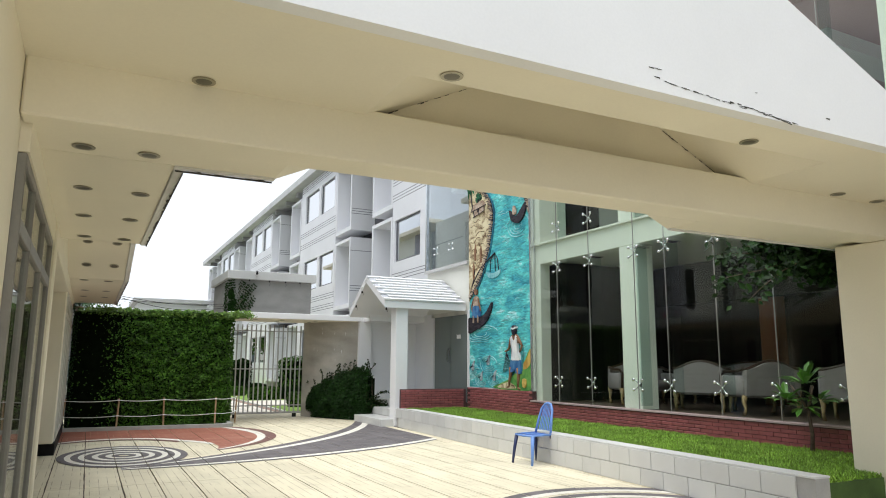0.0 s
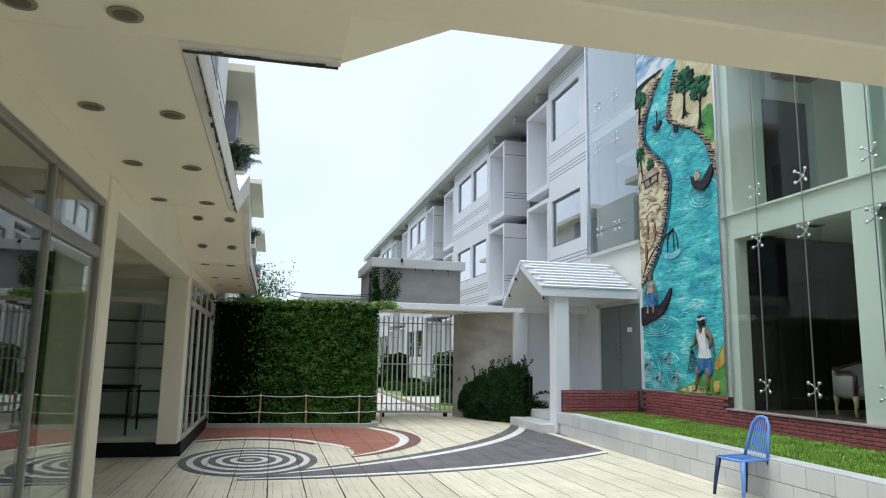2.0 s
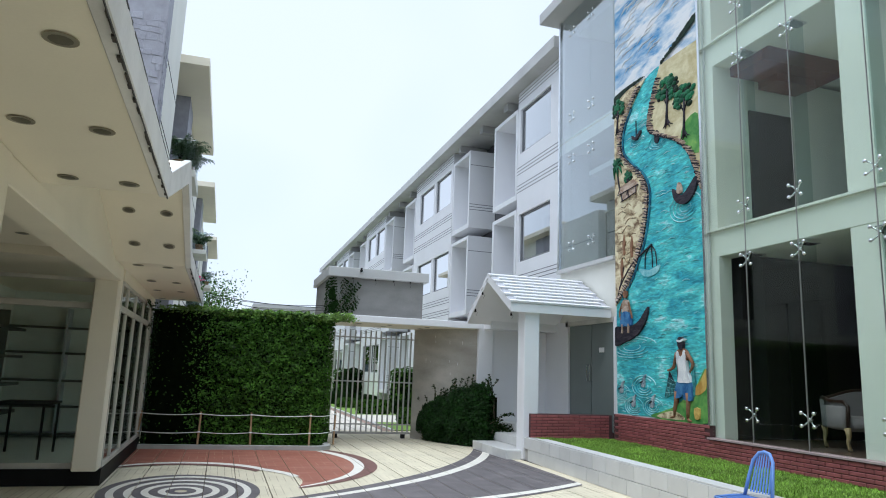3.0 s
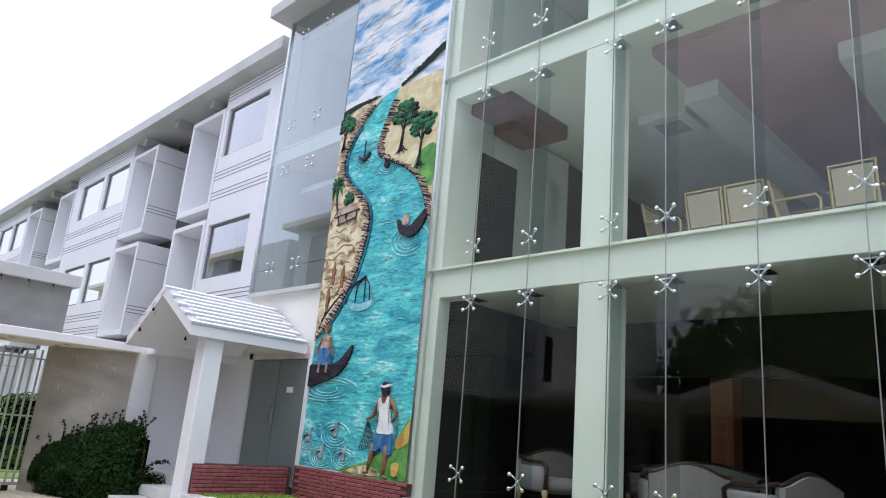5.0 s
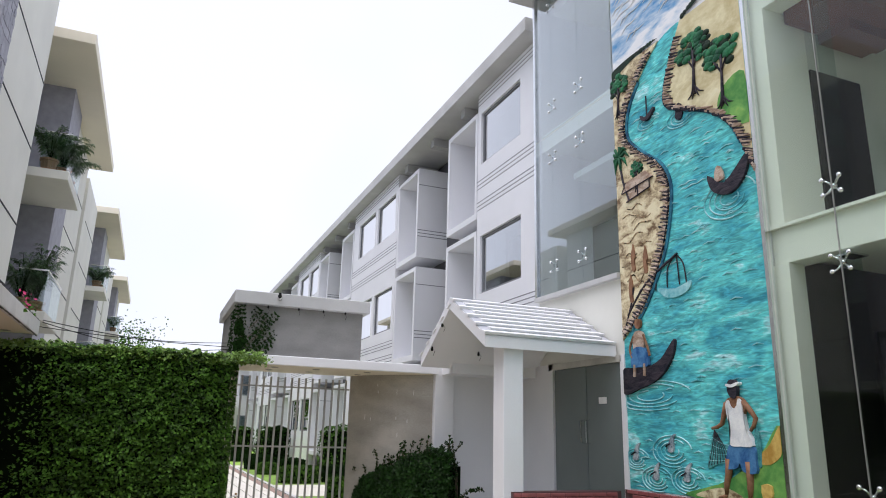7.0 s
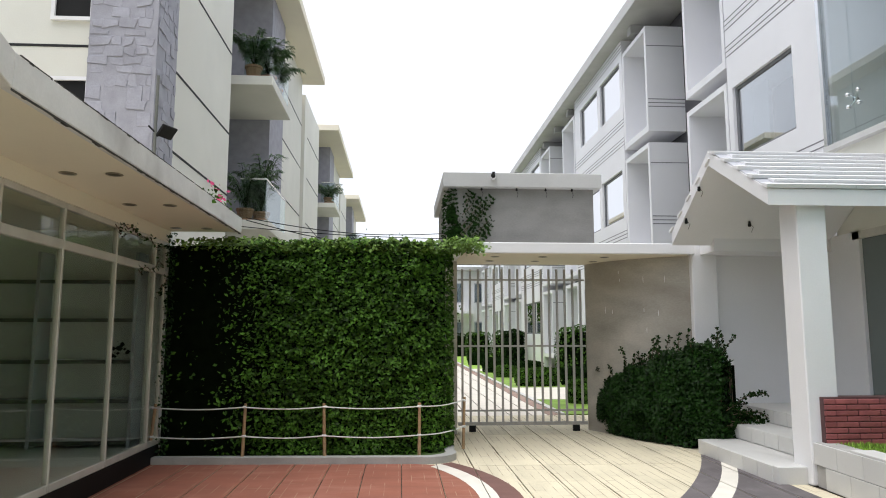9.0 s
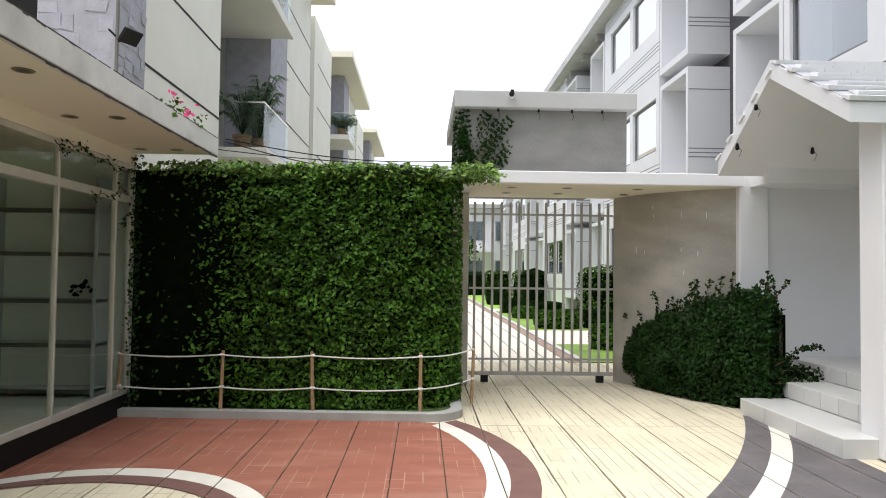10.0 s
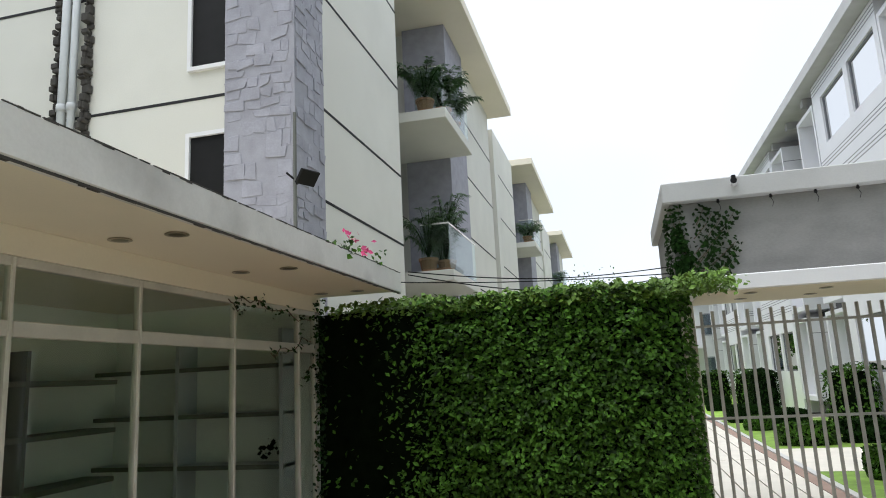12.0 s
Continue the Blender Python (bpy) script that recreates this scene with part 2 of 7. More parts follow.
    terracotta=mat("terracotta", (0.30, 0.16, 0.09), 0.85, var=0.2, scale=10, bump=0.25),
    pink=mat("bougainvillea_pink", (0.62, 0.06, 0.20), 0.6, var=0.2, scale=20, bump=0.0, island=0.25),
    pvc=mat("grey_pvc", (0.60, 0.63, 0.64), 0.4, var=0.06, scale=5, bump=0.03, dirt=(0.25, 0.25, 0.24), dirt_amt=0.35),
    mould=mat("mouldy_block", (0.06, 0.056, 0.05), 0.95, var=0.4, scale=10, bump=0.6),
    cable=mat("black_cable", (0.012, 0.012, 0.012), 0.7, spec=0.1, bump=0),
    shopwall=mat("pale_shop_wall", (0.80, 0.82, 0.78), 0.7, var=0.06, scale=0.8, bump=0.04),
    shopfloor=mat("pale_shop_floor", (0.66, 0.66, 0.63), 0.35, var=0.08, scale=1.5, bump=0.03),
    shelfgrey=mat("dark_shelf_edge", (0.13, 0.135, 0.12), 0.6, var=0.1, scale=4, bump=0.03),
    palm=mat("palm_frond", (0.055, 0.125, 0.035), 0.45, var=0.2, scale=5, bump=0.0, island=0.35),
    path=mat("pale_path", (0.74, 0.70, 0.62), 0.8, var=0.08, scale=2, bump=0.2),
    pathedge=mat("brown_path_edge", (0.36, 0.25, 0.20), 0.8, var=0.12, scale=3, bump=0.2, rnd=0.1),
    mat_brown=mat("coir_mat", (0.20, 0.09, 0.04), 0.95, var=0.2, scale=30, bump=0.4),
    paper=mat("white_paper", (0.8, 0.8, 0.78), 0.8, var=0.03, bump=0.0),
    ink=mat("ink", (0.03, 0.03, 0.03), 0.8, bump=0.0),
    doorgrey=mat("grey_green_door_film", (0.16, 0.19, 0.18), 0.25, var=0.06, scale=1.5, bump=0.02),
    curtain=mat("pale_curtain", (0.62, 0.63, 0.62), 0.9, var=0.06, scale=3, bump=0.05),
)

# stamped block lines in the paving strips
pn, pl = M["plank"].node_tree.nodes, M["plank"].node_tree.links
pbr = pn.new("ShaderNodeTexBrick")
pmap = pn.new("ShaderNodeMapping")
pmap.inputs["Scale"].default_value = (1, 1, 1)
pmap.inputs["Rotation"].default_value = (0, 0, radians(90))
pge = pn.new("ShaderNodeNewGeometry")
pl.new(pge.outputs["Position"], pmap.inputs[0]), pl.new(pmap.outputs[0], pbr.inputs["Vector"])
pbr.offset, pbr.offset_frequency, pbr.squash, pbr.squash_frequency = 0.37, 3, 0.6, 4
for key, v in (("Scale", 1.0), ("Mortar Size", 0.006), ("Mortar Smooth", 0.6), ("Brick Width", 0.62), ("Row Height", 0.101)):
    pbr.inputs[key].default_value = v
pbs = pn["Principled BSDF"]
old = pbs.inputs["Base Color"].links[0].from_socket
pno = pn.new("ShaderNodeTexNoise")
pno.inputs["Scale"].default_value = 2.3
pl.new(pge.outputs["Position"], pno.inputs["Vector"])
pth = pn.new("ShaderNodeMapRange")
pth.inputs["From Min"].default_value, pth.inputs["From Max"].default_value, pth.inputs["To Max"].default_value = 0.40, 0.56, 0.85
pl.new(pno.outputs["Fac"], pth.inputs[0])
pmu = pn.new("ShaderNodeMath")
pmu.operation = "MULTIPLY"
pl.new(pbr.outputs["Fac"], pmu.inputs[0]), pl.new(pth.outputs[0], pmu.inputs[1])
pmx = pn.new("ShaderNodeMix")
pmx.data_type = "RGBA"
pl.new(pmu.outputs[0], pmx.inputs["Factor"]), pl.new(old, pmx.inputs[6])
pmx.inputs[7].default_value = (0.30, 0.24, 0.16, 1)
pl.new(pmx.outputs[2], pbs.inputs["Base Color"])


def stamped(m, line, width, height, amount):
    """Adds the worn lines of stamped blocks, broken by noise, to a floor paint."""
    n, l = m.node_tree.nodes, m.node_tree.links
    b = n["Principled BSDF"]
    ge, mp, br, no, th, mu, mx = (n.new("ShaderNode" + k) for k in ("NewGeometry", "Mapping", "TexBrick", "TexNoise", "MapRange", "Math", "Mix"))
    mp.inputs["Rotation"].default_value = (0, 0, radians(90))
    l.new(ge.outputs["Position"], mp.inputs[0]), l.new(mp.outputs[0], br.inputs["Vector"])
    br.offset, br.offset_frequency, br.squash, br.squash_frequency = 0.37, 3, 0.5, 4
    for key, v in (("Scale", 1.0), ("Mortar Size", 0.005), ("Mortar Smooth", 0.5), ("Brick Width", width), ("Row Height", height)):
        br.inputs[key].default_value = v
    no.inputs["Scale"].default_value = 2.6
    l.new(ge.outputs["Position"], no.inputs["Vector"])
    th.inputs["From Min"].default_value, th.inputs["From Max"].default_value, th.inputs["To Max"].default_value = 0.46, 0.60, amount
    l.new(no.outputs["Fac"], th.inputs[0])
    mu.operation, mx.data_type = "MULTIPLY", "RGBA"
    l.new(br.outputs["Fac"], mu.inputs[0]), l.new(th.outputs[0], mu.inputs[1])
    l.new(mu.outputs[0], mx.inputs["Factor"]), l.new(b.inputs["Base Color"].links[0].from_socket, mx.inputs[6])
    mx.inputs[7].default_value = (*line, 1)
    l.new(mx.outputs[2], b.inputs["Base Color"])


stamped(M["red"], (0.45, 0.30, 0.20), 0.42, 0.135, 0.7)
stamped(M["dark"], (0.26, 0.24, 0.24), 0.42, 0.135, 0.4)


# ---- builders ----
def bm_new():
    return bmesh.new()


def box(bm, x0, y0, z0, x1, y1, z1):
    v = [bm.verts.new((x, y, z)) for z in (z0, z1) for x, y in ((x0, y0), (x1, y0), (x1, y1), (x0, y1))]
    for q in ((3, 2, 1, 0), (4, 5, 6, 7), (0, 1, 5, 4), (1, 2, 6, 5), (2, 3, 7, 6), (3, 0, 4, 7)):
        bm.faces.new([v[i] for i in q])
    return v


def prism(bm, pts, d):
    """Extrude a closed outline of 3D points by the vector d."""
    a = [bm.verts.new(p) for p in pts]
    b = [bm.verts.new(Vector(p) + Vector(d)) for p in pts]
    n = len(a)
    bm.faces.new(a)
    bm.faces.new(b[::-1])
    for i in range(n):
        bm.faces.new((a[i], b[i], b[(i + 1) % n], a[(i + 1) % n]))


def tube(bm, pts, radii, n=8, cap=True):
    """A round tube along a line of points."""
    pts = [Vector(p) for p in pts]
    if not hasattr(radii, "__len__"):
        radii = [radii] * len(pts)
    rings = []
    side = None
    for i, p in enumerate(pts):
        d = (pts[min(i + 1, len(pts) - 1)] - pts[max(i - 1, 0)]).normalized()
        if side is None:
            side = d.orthogonal().normalized()
        side = (side - d * side.dot(d)).normalized()
        up = d.cross(side)
        rings.append([bm.verts.new(p + radii[i] * (math.cos(2 * math.pi * k / n) * side + math.sin(2 * math.pi * k / n) * up)) for k in range(n)])
    for a, b in zip(rings, rings[1:]):
        for k in range(n):
            bm.faces.new((a[k], a[(k + 1) % n], b[(k + 1) % n], b[k]))
    if cap:
        bm.faces.new(rings[0][::-1])
        bm.faces.new(rings[-1])


def lathe(bm, profile, n=16, at=(0, 0, 0)):
    """Turn a list of (radius, height) round the z axis."""
    rings = [[bm.verts.new((at[0] + r * math.cos(2 * math.pi * k / n), at[1] + r * math.sin(2 * math.pi * k / n), at[2] + z)) for k in range(n)] for r, z in profile]
    for a, b in zip(rings, rings[1:]):
        for k in range(n):
            bm.faces.new((a[k], a[(k + 1) % n], b[(k + 1) % n], b[k]))
    bm.faces.new(rings[0][::-1])
    bm.faces.new(rings[-1])


def thing(name, at=(0, 0, 0), label="", category="", group="", kind=""):
    ob = new(name)
    ob.empty_display_size = 0.1
    ob.location = at
    return tagged(ob, label, category, group, kind)


def origin(ob):
    p = Vector((0, 0, 0))
    while ob:
        p = p + ob.location
        ob = ob.parent
    return p


def part(name, bm, material, parent=None, label="", bevel=0.0, smooth=False, kind="", seg=1):
    """Link a bmesh drawn in world metres as one mesh object, under a thing or a part."""
    if bevel:
        bmesh.ops.bevel(bm, geom=bm.edges[:], offset=bevel, segments=seg, affect="EDGES", clamp_overlap=True)
    o = origin(parent)
    if o.length:
        bmesh.ops.translate(bm, verts=bm.verts, vec=-o)
    me = bpy.data.meshes.new(name)
    bm.normal_update()
    bm.to_mesh(me)
    bm.free()
    if smooth:
        for p in me.polygons:
            p.use_smooth = True
    for m in material if isinstance(material, (list, tuple)) else [material]:
        me.materials.append(m)
    ob = new(name, me)
    if parent:
        ob.parent = parent
    if label or kind:
        tagged(ob, label, kind=kind)
    return ob


def solid(name, dims, material, parent=None, label="", bevel=0.0, kind="", category=""):
    bm = bm_new()
    box(bm, *dims)
    ob = part(name, bm, material, parent, label, bevel, kind=kind)
    return tagged(ob, category=category)


def solids(name, boxes, material, parent=None, label="", bevel=0.0, kind="", category=""):
    bm = bm_new()
    for d in boxes:
        box(bm, *d)
    ob = part(name, bm, material, parent, label, bevel, kind=kind)
    return tagged(ob, category=category)


def piece(name, mesh, parent, loc, rot=(0, 0, 0), scale=(1, 1, 1)):
    """One of many alike pieces that share a mesh; loc in world metres."""
    ob = bpy.data.objects.new(name, mesh)
    scene.collection.objects.link(ob)
    ob.parent = parent
    ob.location = Vector(loc) - origin(parent)
    ob.rotation_euler, ob.scale = rot, scale
    return ob


def mesh_of(name, bm, material, bevel=0.0):
    if bevel:
        bmesh.ops.bevel(bm, geom=bm.edges[:], offset=bevel, segments=1, affect="EDGES", clamp_overlap=True)
    me = bpy.data.meshes.new(name)
    bm.normal_update()
    bm.to_mesh(me)
    bm.free()
    me.materials.append(material)
    return me


def leaves(name, points, material, parent=None, size=0.05, label="", spread=1.0, kind="", seed=1, long=1.6):
    """Many small folded leaves at points ((x, y, z), facing) as one mesh."""
    rng = np.random.RandomState(seed)
    vs, fs = [], []
    o = origin(parent)
    for p, nrm in points:
        nrm = Vector(nrm) + Vector(rng.normal(0, 0.45 * spread, 3))
        nrm.normalize()
        t = nrm.cross(Vector(rng.normal(0, 1, 3)))
        if t.length < 1e-3:
            continue
        t.normalize()
        t = (t + Vector((0, 0, -0.5))).normalized()
        s = nrm.cross(t).normalized()
        k = size * rng.uniform(0.6, 1.35)
        c = Vector(p) - o
        a, b2 = c - t * k * long * 0.5, c + t * k * long * 0.5
        l1, r1 = c + s * k * 0.5 + nrm * k * 0.12, c - s * k * 0.5 + nrm * k * 0.12
        i = len(vs)
        vs += [a, l1, b2, r1]
        fs += [(i, i + 1, i + 2), (i, i + 2, i + 3)]
    me = bpy.data.meshes.new(name)
    me.from_pydata([tuple(v) for v in vs], [], fs)
    for m in material if isinstance(material, (list, tuple)) else [material]:
        me.materials.append(m)
    ob = new(name, me)
    if parent:
        ob.parent = parent
    return tagged(ob, label, kind=kind)
# ---- ground and court paving ----
solid("ground", (-300, -250, -0.35, 300, 400, -0.06), M["earth"], kind="structure")
court = thing("court_pavement", (0, 0, 0), "cream stamped concrete court in long strips with painted swirls", "pavement", kind="structure")
solid("joint_bed", (-3.0, -6.0, -0.06, 9.0, 22.0, -0.012), M["joint"], court)
STRIP, X0 = 0.403, 0.45


def arc3(p, q, r, n=24):
    """Points on the circle arc from p through q to r."""
    (ax, ay), (bx, by), (cx, cy) = p, q, r
    d = 2 * (ax * (by - cy) + bx * (cy - ay) + cx * (ay - by))
    ux = ((ax * ax + ay * ay) * (by - cy) + (bx * bx + by * by) * (cy - ay) + (cx * cx + cy * cy) * (ay - by)) / d
    uy = ((ax * ax + ay * ay) * (cx - bx) + (bx * bx + by * by) * (ax - cx) + (cx * cx + cy * cy) * (bx - ax)) / d
    a0, a1, a2 = (math.atan2(y - uy, x - ux) for x, y in (p, q, r))
    rad = math.hypot(ax - ux, ay - uy)
    tau = 2 * math.pi
    span = (a2 - a0) % tau
    if (a1 - a0) % tau > span:
        span -= tau
    return [(ux + rad * math.cos(a0 + span * k / n), uy + rad * math.sin(a0 + span * k / n)) for k in range(n + 1)]


def clip_x(poly, x0, x1):
    for lim, sign in ((x0, 1), (x1, -1)):
        out = []
        for i, p in enumerate(poly):
            q = poly[(i + 1) % len(poly)]
            ip, iq = sign * (p[0] - lim) >= 0, sign * (q[0] - lim) >= 0
            if ip:
                out.append(p)
            if ip != iq:
                t = (lim - p[0]) / (q[0] - p[0])
                out.append((lim, p[1] + t * (q[1] - p[1])))
        poly = out
        if len(poly) < 3:
            return []
    return poly


def inlay(name, polys, material, z, label):
    """Painted fields on the strips, cut at the joints."""
    bm = bm_new()
    for poly in polys:
        k = math.floor((min(p[0] for p in poly) - X0) / STRIP)
        while X0 + k * STRIP < max(p[0] for p in poly):
            a, b = X0 + k * STRIP + 0.005, X0 + (k + 1) * STRIP - 0.005
            c = clip_x(poly, a, b)
            if c:
                vs = [bm.verts.new((x, y, z)) for x, y in c]
                f = bm.faces.new(vs)
                bmesh.ops.triangulate(bm, faces=[f])
            k += 1
    bmesh.ops.recalc_face_normals(bm, faces=bm.faces)
    for f in bm.faces:
        if f.normal.z < 0:
            f.normal_flip()
    return part(name, bm, material, court, label)


def band(a, b):
    return list(a) + list(b)[::-1]


def strip_bands(a, b):
    """A band between two lines with equal counts, as quads."""
    return [[a[i], a[i + 1], b[i + 1], b[i]] for i in range(len(a) - 1)]


# sweeping dark arc from the swirl to the porch steps
A0 = arc3((1.30, 11.38), (4.78, 14.02), (6.98, 17.55), 36)
A1 = arc3((1.30, 11.32), (5.00, 13.93), (7.08, 17.25), 36)
A2 = arc3((1.30, 11.27), (5.15, 13.84), (7.14, 17.00), 36)
A3 = arc3((1.30, 11.22), (4.45, 11.78), (7.02, 13.08), 36)
A4 = arc3((1.30, 11.16), (4.45, 11.62), (7.00, 12.90), 36)
A5 = arc3((1.30, 11.10), (4.45, 11.52), (6.95, 12.80), 36)
inlay("dark_line", strip_bands(A0, A1), M["dark"], 0.004, "dark grey painted arc line")
inlay("white_line", strip_bands(A1, A2), M["paintwhite"], 0.0044, "white painted arc line")
inlay("dark_field", strip_bands(A2, A3), M["dark"], 0.0048, "dark grey painted crescent")
inlay("white_line", strip_bands(A3, A4), M["paintwhite"], 0.0052, "white painted arc line")
inlay("dark_line", strip_bands(A4, A5), M["dark"], 0.0056, "dark grey painted arc line")
# swirl of rings
CX, CY = 1.40, 12.72
for k in range(5):
    r0, r1 = 0.94 - 0.19 * k, 0.94 - 0.19 * k - 0.105
    e = 1.45 - 0.06 * k
    o = [(CX + r0 * math.cos(t * math.pi / 24), CY + r0 * e * math.sin(t * math.pi / 24)) for t in range(49)]
    i = [(CX + r1 * math.cos(t * math.pi / 24), CY + r1 * e * math.sin(t * math.pi / 24)) for t in range(49)]
    inlay("ring", strip_bands(o, i), M["dark"], 0.0062, "dark grey painted ring")
    if k < 4:
        r2 = r1 - 0.085
        j = [(CX + r2 * math.cos(t * math.pi / 24), CY + r2 * e * math.sin(t * math.pi / 24)) for t in range(49)]
        inlay("ring", strip_bands(i, j), M["paintwhite"], 0.0062, "white painted ring")
# red crescent by the ivy wall
R_low = arc3((0.30, 14.95), (1.25, 15.42), (2.50, 14.62), 20) + arc3((2.50, 14.62), (2.88, 14.0), (2.84, 12.95), 12)[1:]
R_out = arc3((0.30, 17.35), (2.4, 17.33), (3.70, 17.05), 12) + arc3((3.70, 17.05), (4.02, 15.4), (2.84, 12.95), 20)[1:]
inlay("red_field", strip_bands(R_low, R_out), M["red"], 0.004, "faded red painted crescent")
W_in = arc3((0.30, 14.80), (1.25, 15.27), (2.44, 14.50), 20) + arc3((2.44, 14.50), (2.80, 13.95), (2.82, 12.95), 12)[1:]
W_in2 = arc3((0.30, 14.95), (1.25, 15.45), (2.52, 14.66), 20) + arc3((2.52, 14.66), (2.92, 14.0), (2.86, 12.95), 12)[1:]
inlay("white_line", strip_bands(W_in[:27], W_in2[:27]), M["paintwhite"], 0.0072, "white painted arc line")
B_in = arc3((0.30, 14.66), (1.25, 15.10), (2.36, 14.36), 20)
inlay("brown_line", strip_bands(B_in, W_in[:21]), M["brownband"], 0.0068, "brown painted arc line")
O1, O2, O3 = arc3((3.60, 16.95), (3.98, 15.3), (2.84, 12.95), 24), arc3((3.72, 17.10), (4.15, 15.2), (2.84, 12.90), 24), arc3((3.85, 17.20), (4.36, 15.1), (2.84, 12.82), 24)
inlay("white_line", strip_bands(O1, O2), M["paintwhite"], 0.0064, "white painted arc line")
inlay("brown_line", strip_bands(O2, O3), M["brownband"], 0.006, "red-brown painted arc line")
# second swirl near the portico
S2 = (5.75, 5.65)
for k in range(4):
    r0, r1 = 1.72 - 0.36 * k, 1.72 - 0.36 * k - 0.16
    o = [(S2[0] + r0 * math.cos(t * math.pi / 24), S2[1] + r0 * math.sin(t * math.pi / 24)) for t in range(49)]
    i = [(S2[0] + r1 * math.cos(t * math.pi / 24), S2[1] + r1 * math.sin(t * math.pi / 24)) for t in range(49)]
    j = [(S2[0] + (r1 - 0.12) * math.cos(t * math.pi / 24), S2[1] + (r1 - 0.12) * math.sin(t * math.pi / 24)) for t in range(49)]
    inlay("ring", strip_bands(o, i), M["dark"], 0.004, "dark grey painted ring")
    inlay("ring", strip_bands(i, j), M["paintwhite"], 0.004, "white painted ring")

# ---- planter wall, lawn ----
PK0, PK1 = Vector((6.827, 4.75, 0)), Vector((7.34, 15.72, 0))   # face of the planter kerb
planter = thing("planter_wall", (6.9, 8, 0), "low planter wall clad in pale rectangular tiles", "planter wall", kind="structure")
kd = (PK1 - PK0).normalized()
kn = Vector((kd.y, -kd.x, 0))
bm = bm_new()
prism(bm, [PK0 + kn * 0.012, PK1 + kn * 0.012, PK1 + kn * 0.20, PK0 + kn * 0.20], (0, 0, 0.42))
part("wall_core", bm, M["grout"], planter)
LEN = (PK1 - PK0).length
TILE_ROT = math.atan2(kd.y, kd.x)
LAWN_Z = 0.40
bm = bm_new()
prism(bm, [(PK0.x + 0.19, PK0.y, 0), (9.14, PK0.y, 0), (9.14, 15.68, 0), (PK1.x + 0.19, 15.68, 0)], (0, 0, LAWN_Z - 0.03))
part("lawn_soil", bm, M["soil"], kind="structure")

# ---- left shop: canopy, glazing line x = 0.4 ----
XG = 0.4
canopy = thing("shop_canopy", (0.8, 9, 2.75), "cream canopy soffit with weathered white fascia along the shopfront", "canopy", kind="structure")
solids("ceiling", [(-3.2, 5.20, 2.75, 1.19, 8.67, 2.90), (-3.2, -3.0, 2.75, 0.30, 5.20, 2.90), (-3.2, 12.5, 2.75, 1.19, 17.615, 2.90)], M["cream"], canopy)
solids("fascia", [(1.19, 5.30, 2.735, 1.26, 8.67, 2.93), (1.19, 12.5, 2.735, 1.26, 17.62, 2.93)], M["fascia"], canopy, "weathered white fascia with black drip stains", 0.006)
GA, GZ = 10.58, 3.36
bm = bm_new()
prism(bm, [(1.19, 8.67, 2.75), (1.19, GA, GZ), (1.19, 12.5, 2.75), (1.19, 12.5, 2.93), (1.19, GA, GZ + 0.2), (1.19, 8.67, 2.93)], (-0.80, 0, 0))
part("gable_soffit", bm, M["cream"], canopy)
bm = bm_new()
prism(bm, [(1.26, 8.67, 2.735), (1.26, GA, GZ - 0.015), (1.26, 12.5, 2.735), (1.26, 12.5, 2.93), (1.26, GA, GZ + 0.22), (1.26, 8.67, 2.93)], (-0.068, 0, 0))
part("gable_fascia", bm, M["fascia"], canopy, "white rake board of the entrance gable", 0.005)
bm = bm_new()
for dims in ((1.10, 5.31, 2.722, 1.255, 8.66, 2.734), (1.10, 12.5, 2.722, 1.255, 17.61, 2.734), (1.20, 5.21, 2.722, 1.85, 5.255, 2.734)):
    rr = np.random.RandomState(int(dims[1] * 10))
    v = 0
    horiz = dims[3] - dims[0] > 0.3
    L = dims[3] - dims[0] if horiz else dims[4] - dims[1]
    while v < L:
        st = rr.uniform(0.02, 0.09)
        wd = 0.003 + 0.020 * rr.rand() ** 3
        e = min(v + st, L)
        if horiz:
            box(bm, dims[0] + v, dims[4] - wd, dims[2], dims[0] + e, dims[4], dims[5])
        else:
            box(bm, dims[3] - wd, dims[1] + v, dims[2], dims[3], dims[1] + e, dims[5])
        v = e
for y0, y1 in ((5.31, 8.66), (12.5, 17.61)):
    rr = np.random.RandomState(int(y0 * 7))
    v = y0
    while v < y1:
        e = min(v + rr.uniform(0.015, 0.08), y1)
        if rr.rand() < 0.85:
            box(bm, 1.19, v, 2.9285 - 0.012 * rr.rand() ** 3, 1.2612, e, 2.9318 + 0.004 * rr.rand() ** 2)
        v = e
part("drip_edge", bm, M["mould"], canopy, "black mouldy drip edge", kind="stuff")
solids("beam", [(0.12, 7.90, 2.56, XG + 0.02, 13.0, 2.748)], M["cream"], canopy, bevel=0.01)
solid("recess_ceiling", (-3.2, 7.9, 2.86, 0.28, 13.3, 2.95), M["cream"], canopy)
bm = bm_new()
prism(bm, [(0.39, 8.67, 2.75), (0.39, GA, GZ), (0.39, 12.5, 2.75)], (-0.1, 0, 0))
part("gable_infill", bm, M["cream"], canopy)
solids("lintel", [(0.30, 4.60, 2.56, XG + 0.01, 7.68, 2.748), (0.30, 13.3, 2.60, XG + 0.01, 17.6, 2.748)], M["cream"], canopy)

shop = thing("shop_wall", (0, 9, 0), "cream shop piers and inner walls behind the glazing", "shop wall", kind="structure")
solid("pier", (0.10, 7.68, 0.0, XG + 0.03, 7.95, 2.75), M["cream"], shop, bevel=0.012)
solid("pier", (0.10, 13.0, 0.20, XG - 0.01, 13.32, 2.75), M["cream"], shop, bevel=0.012)
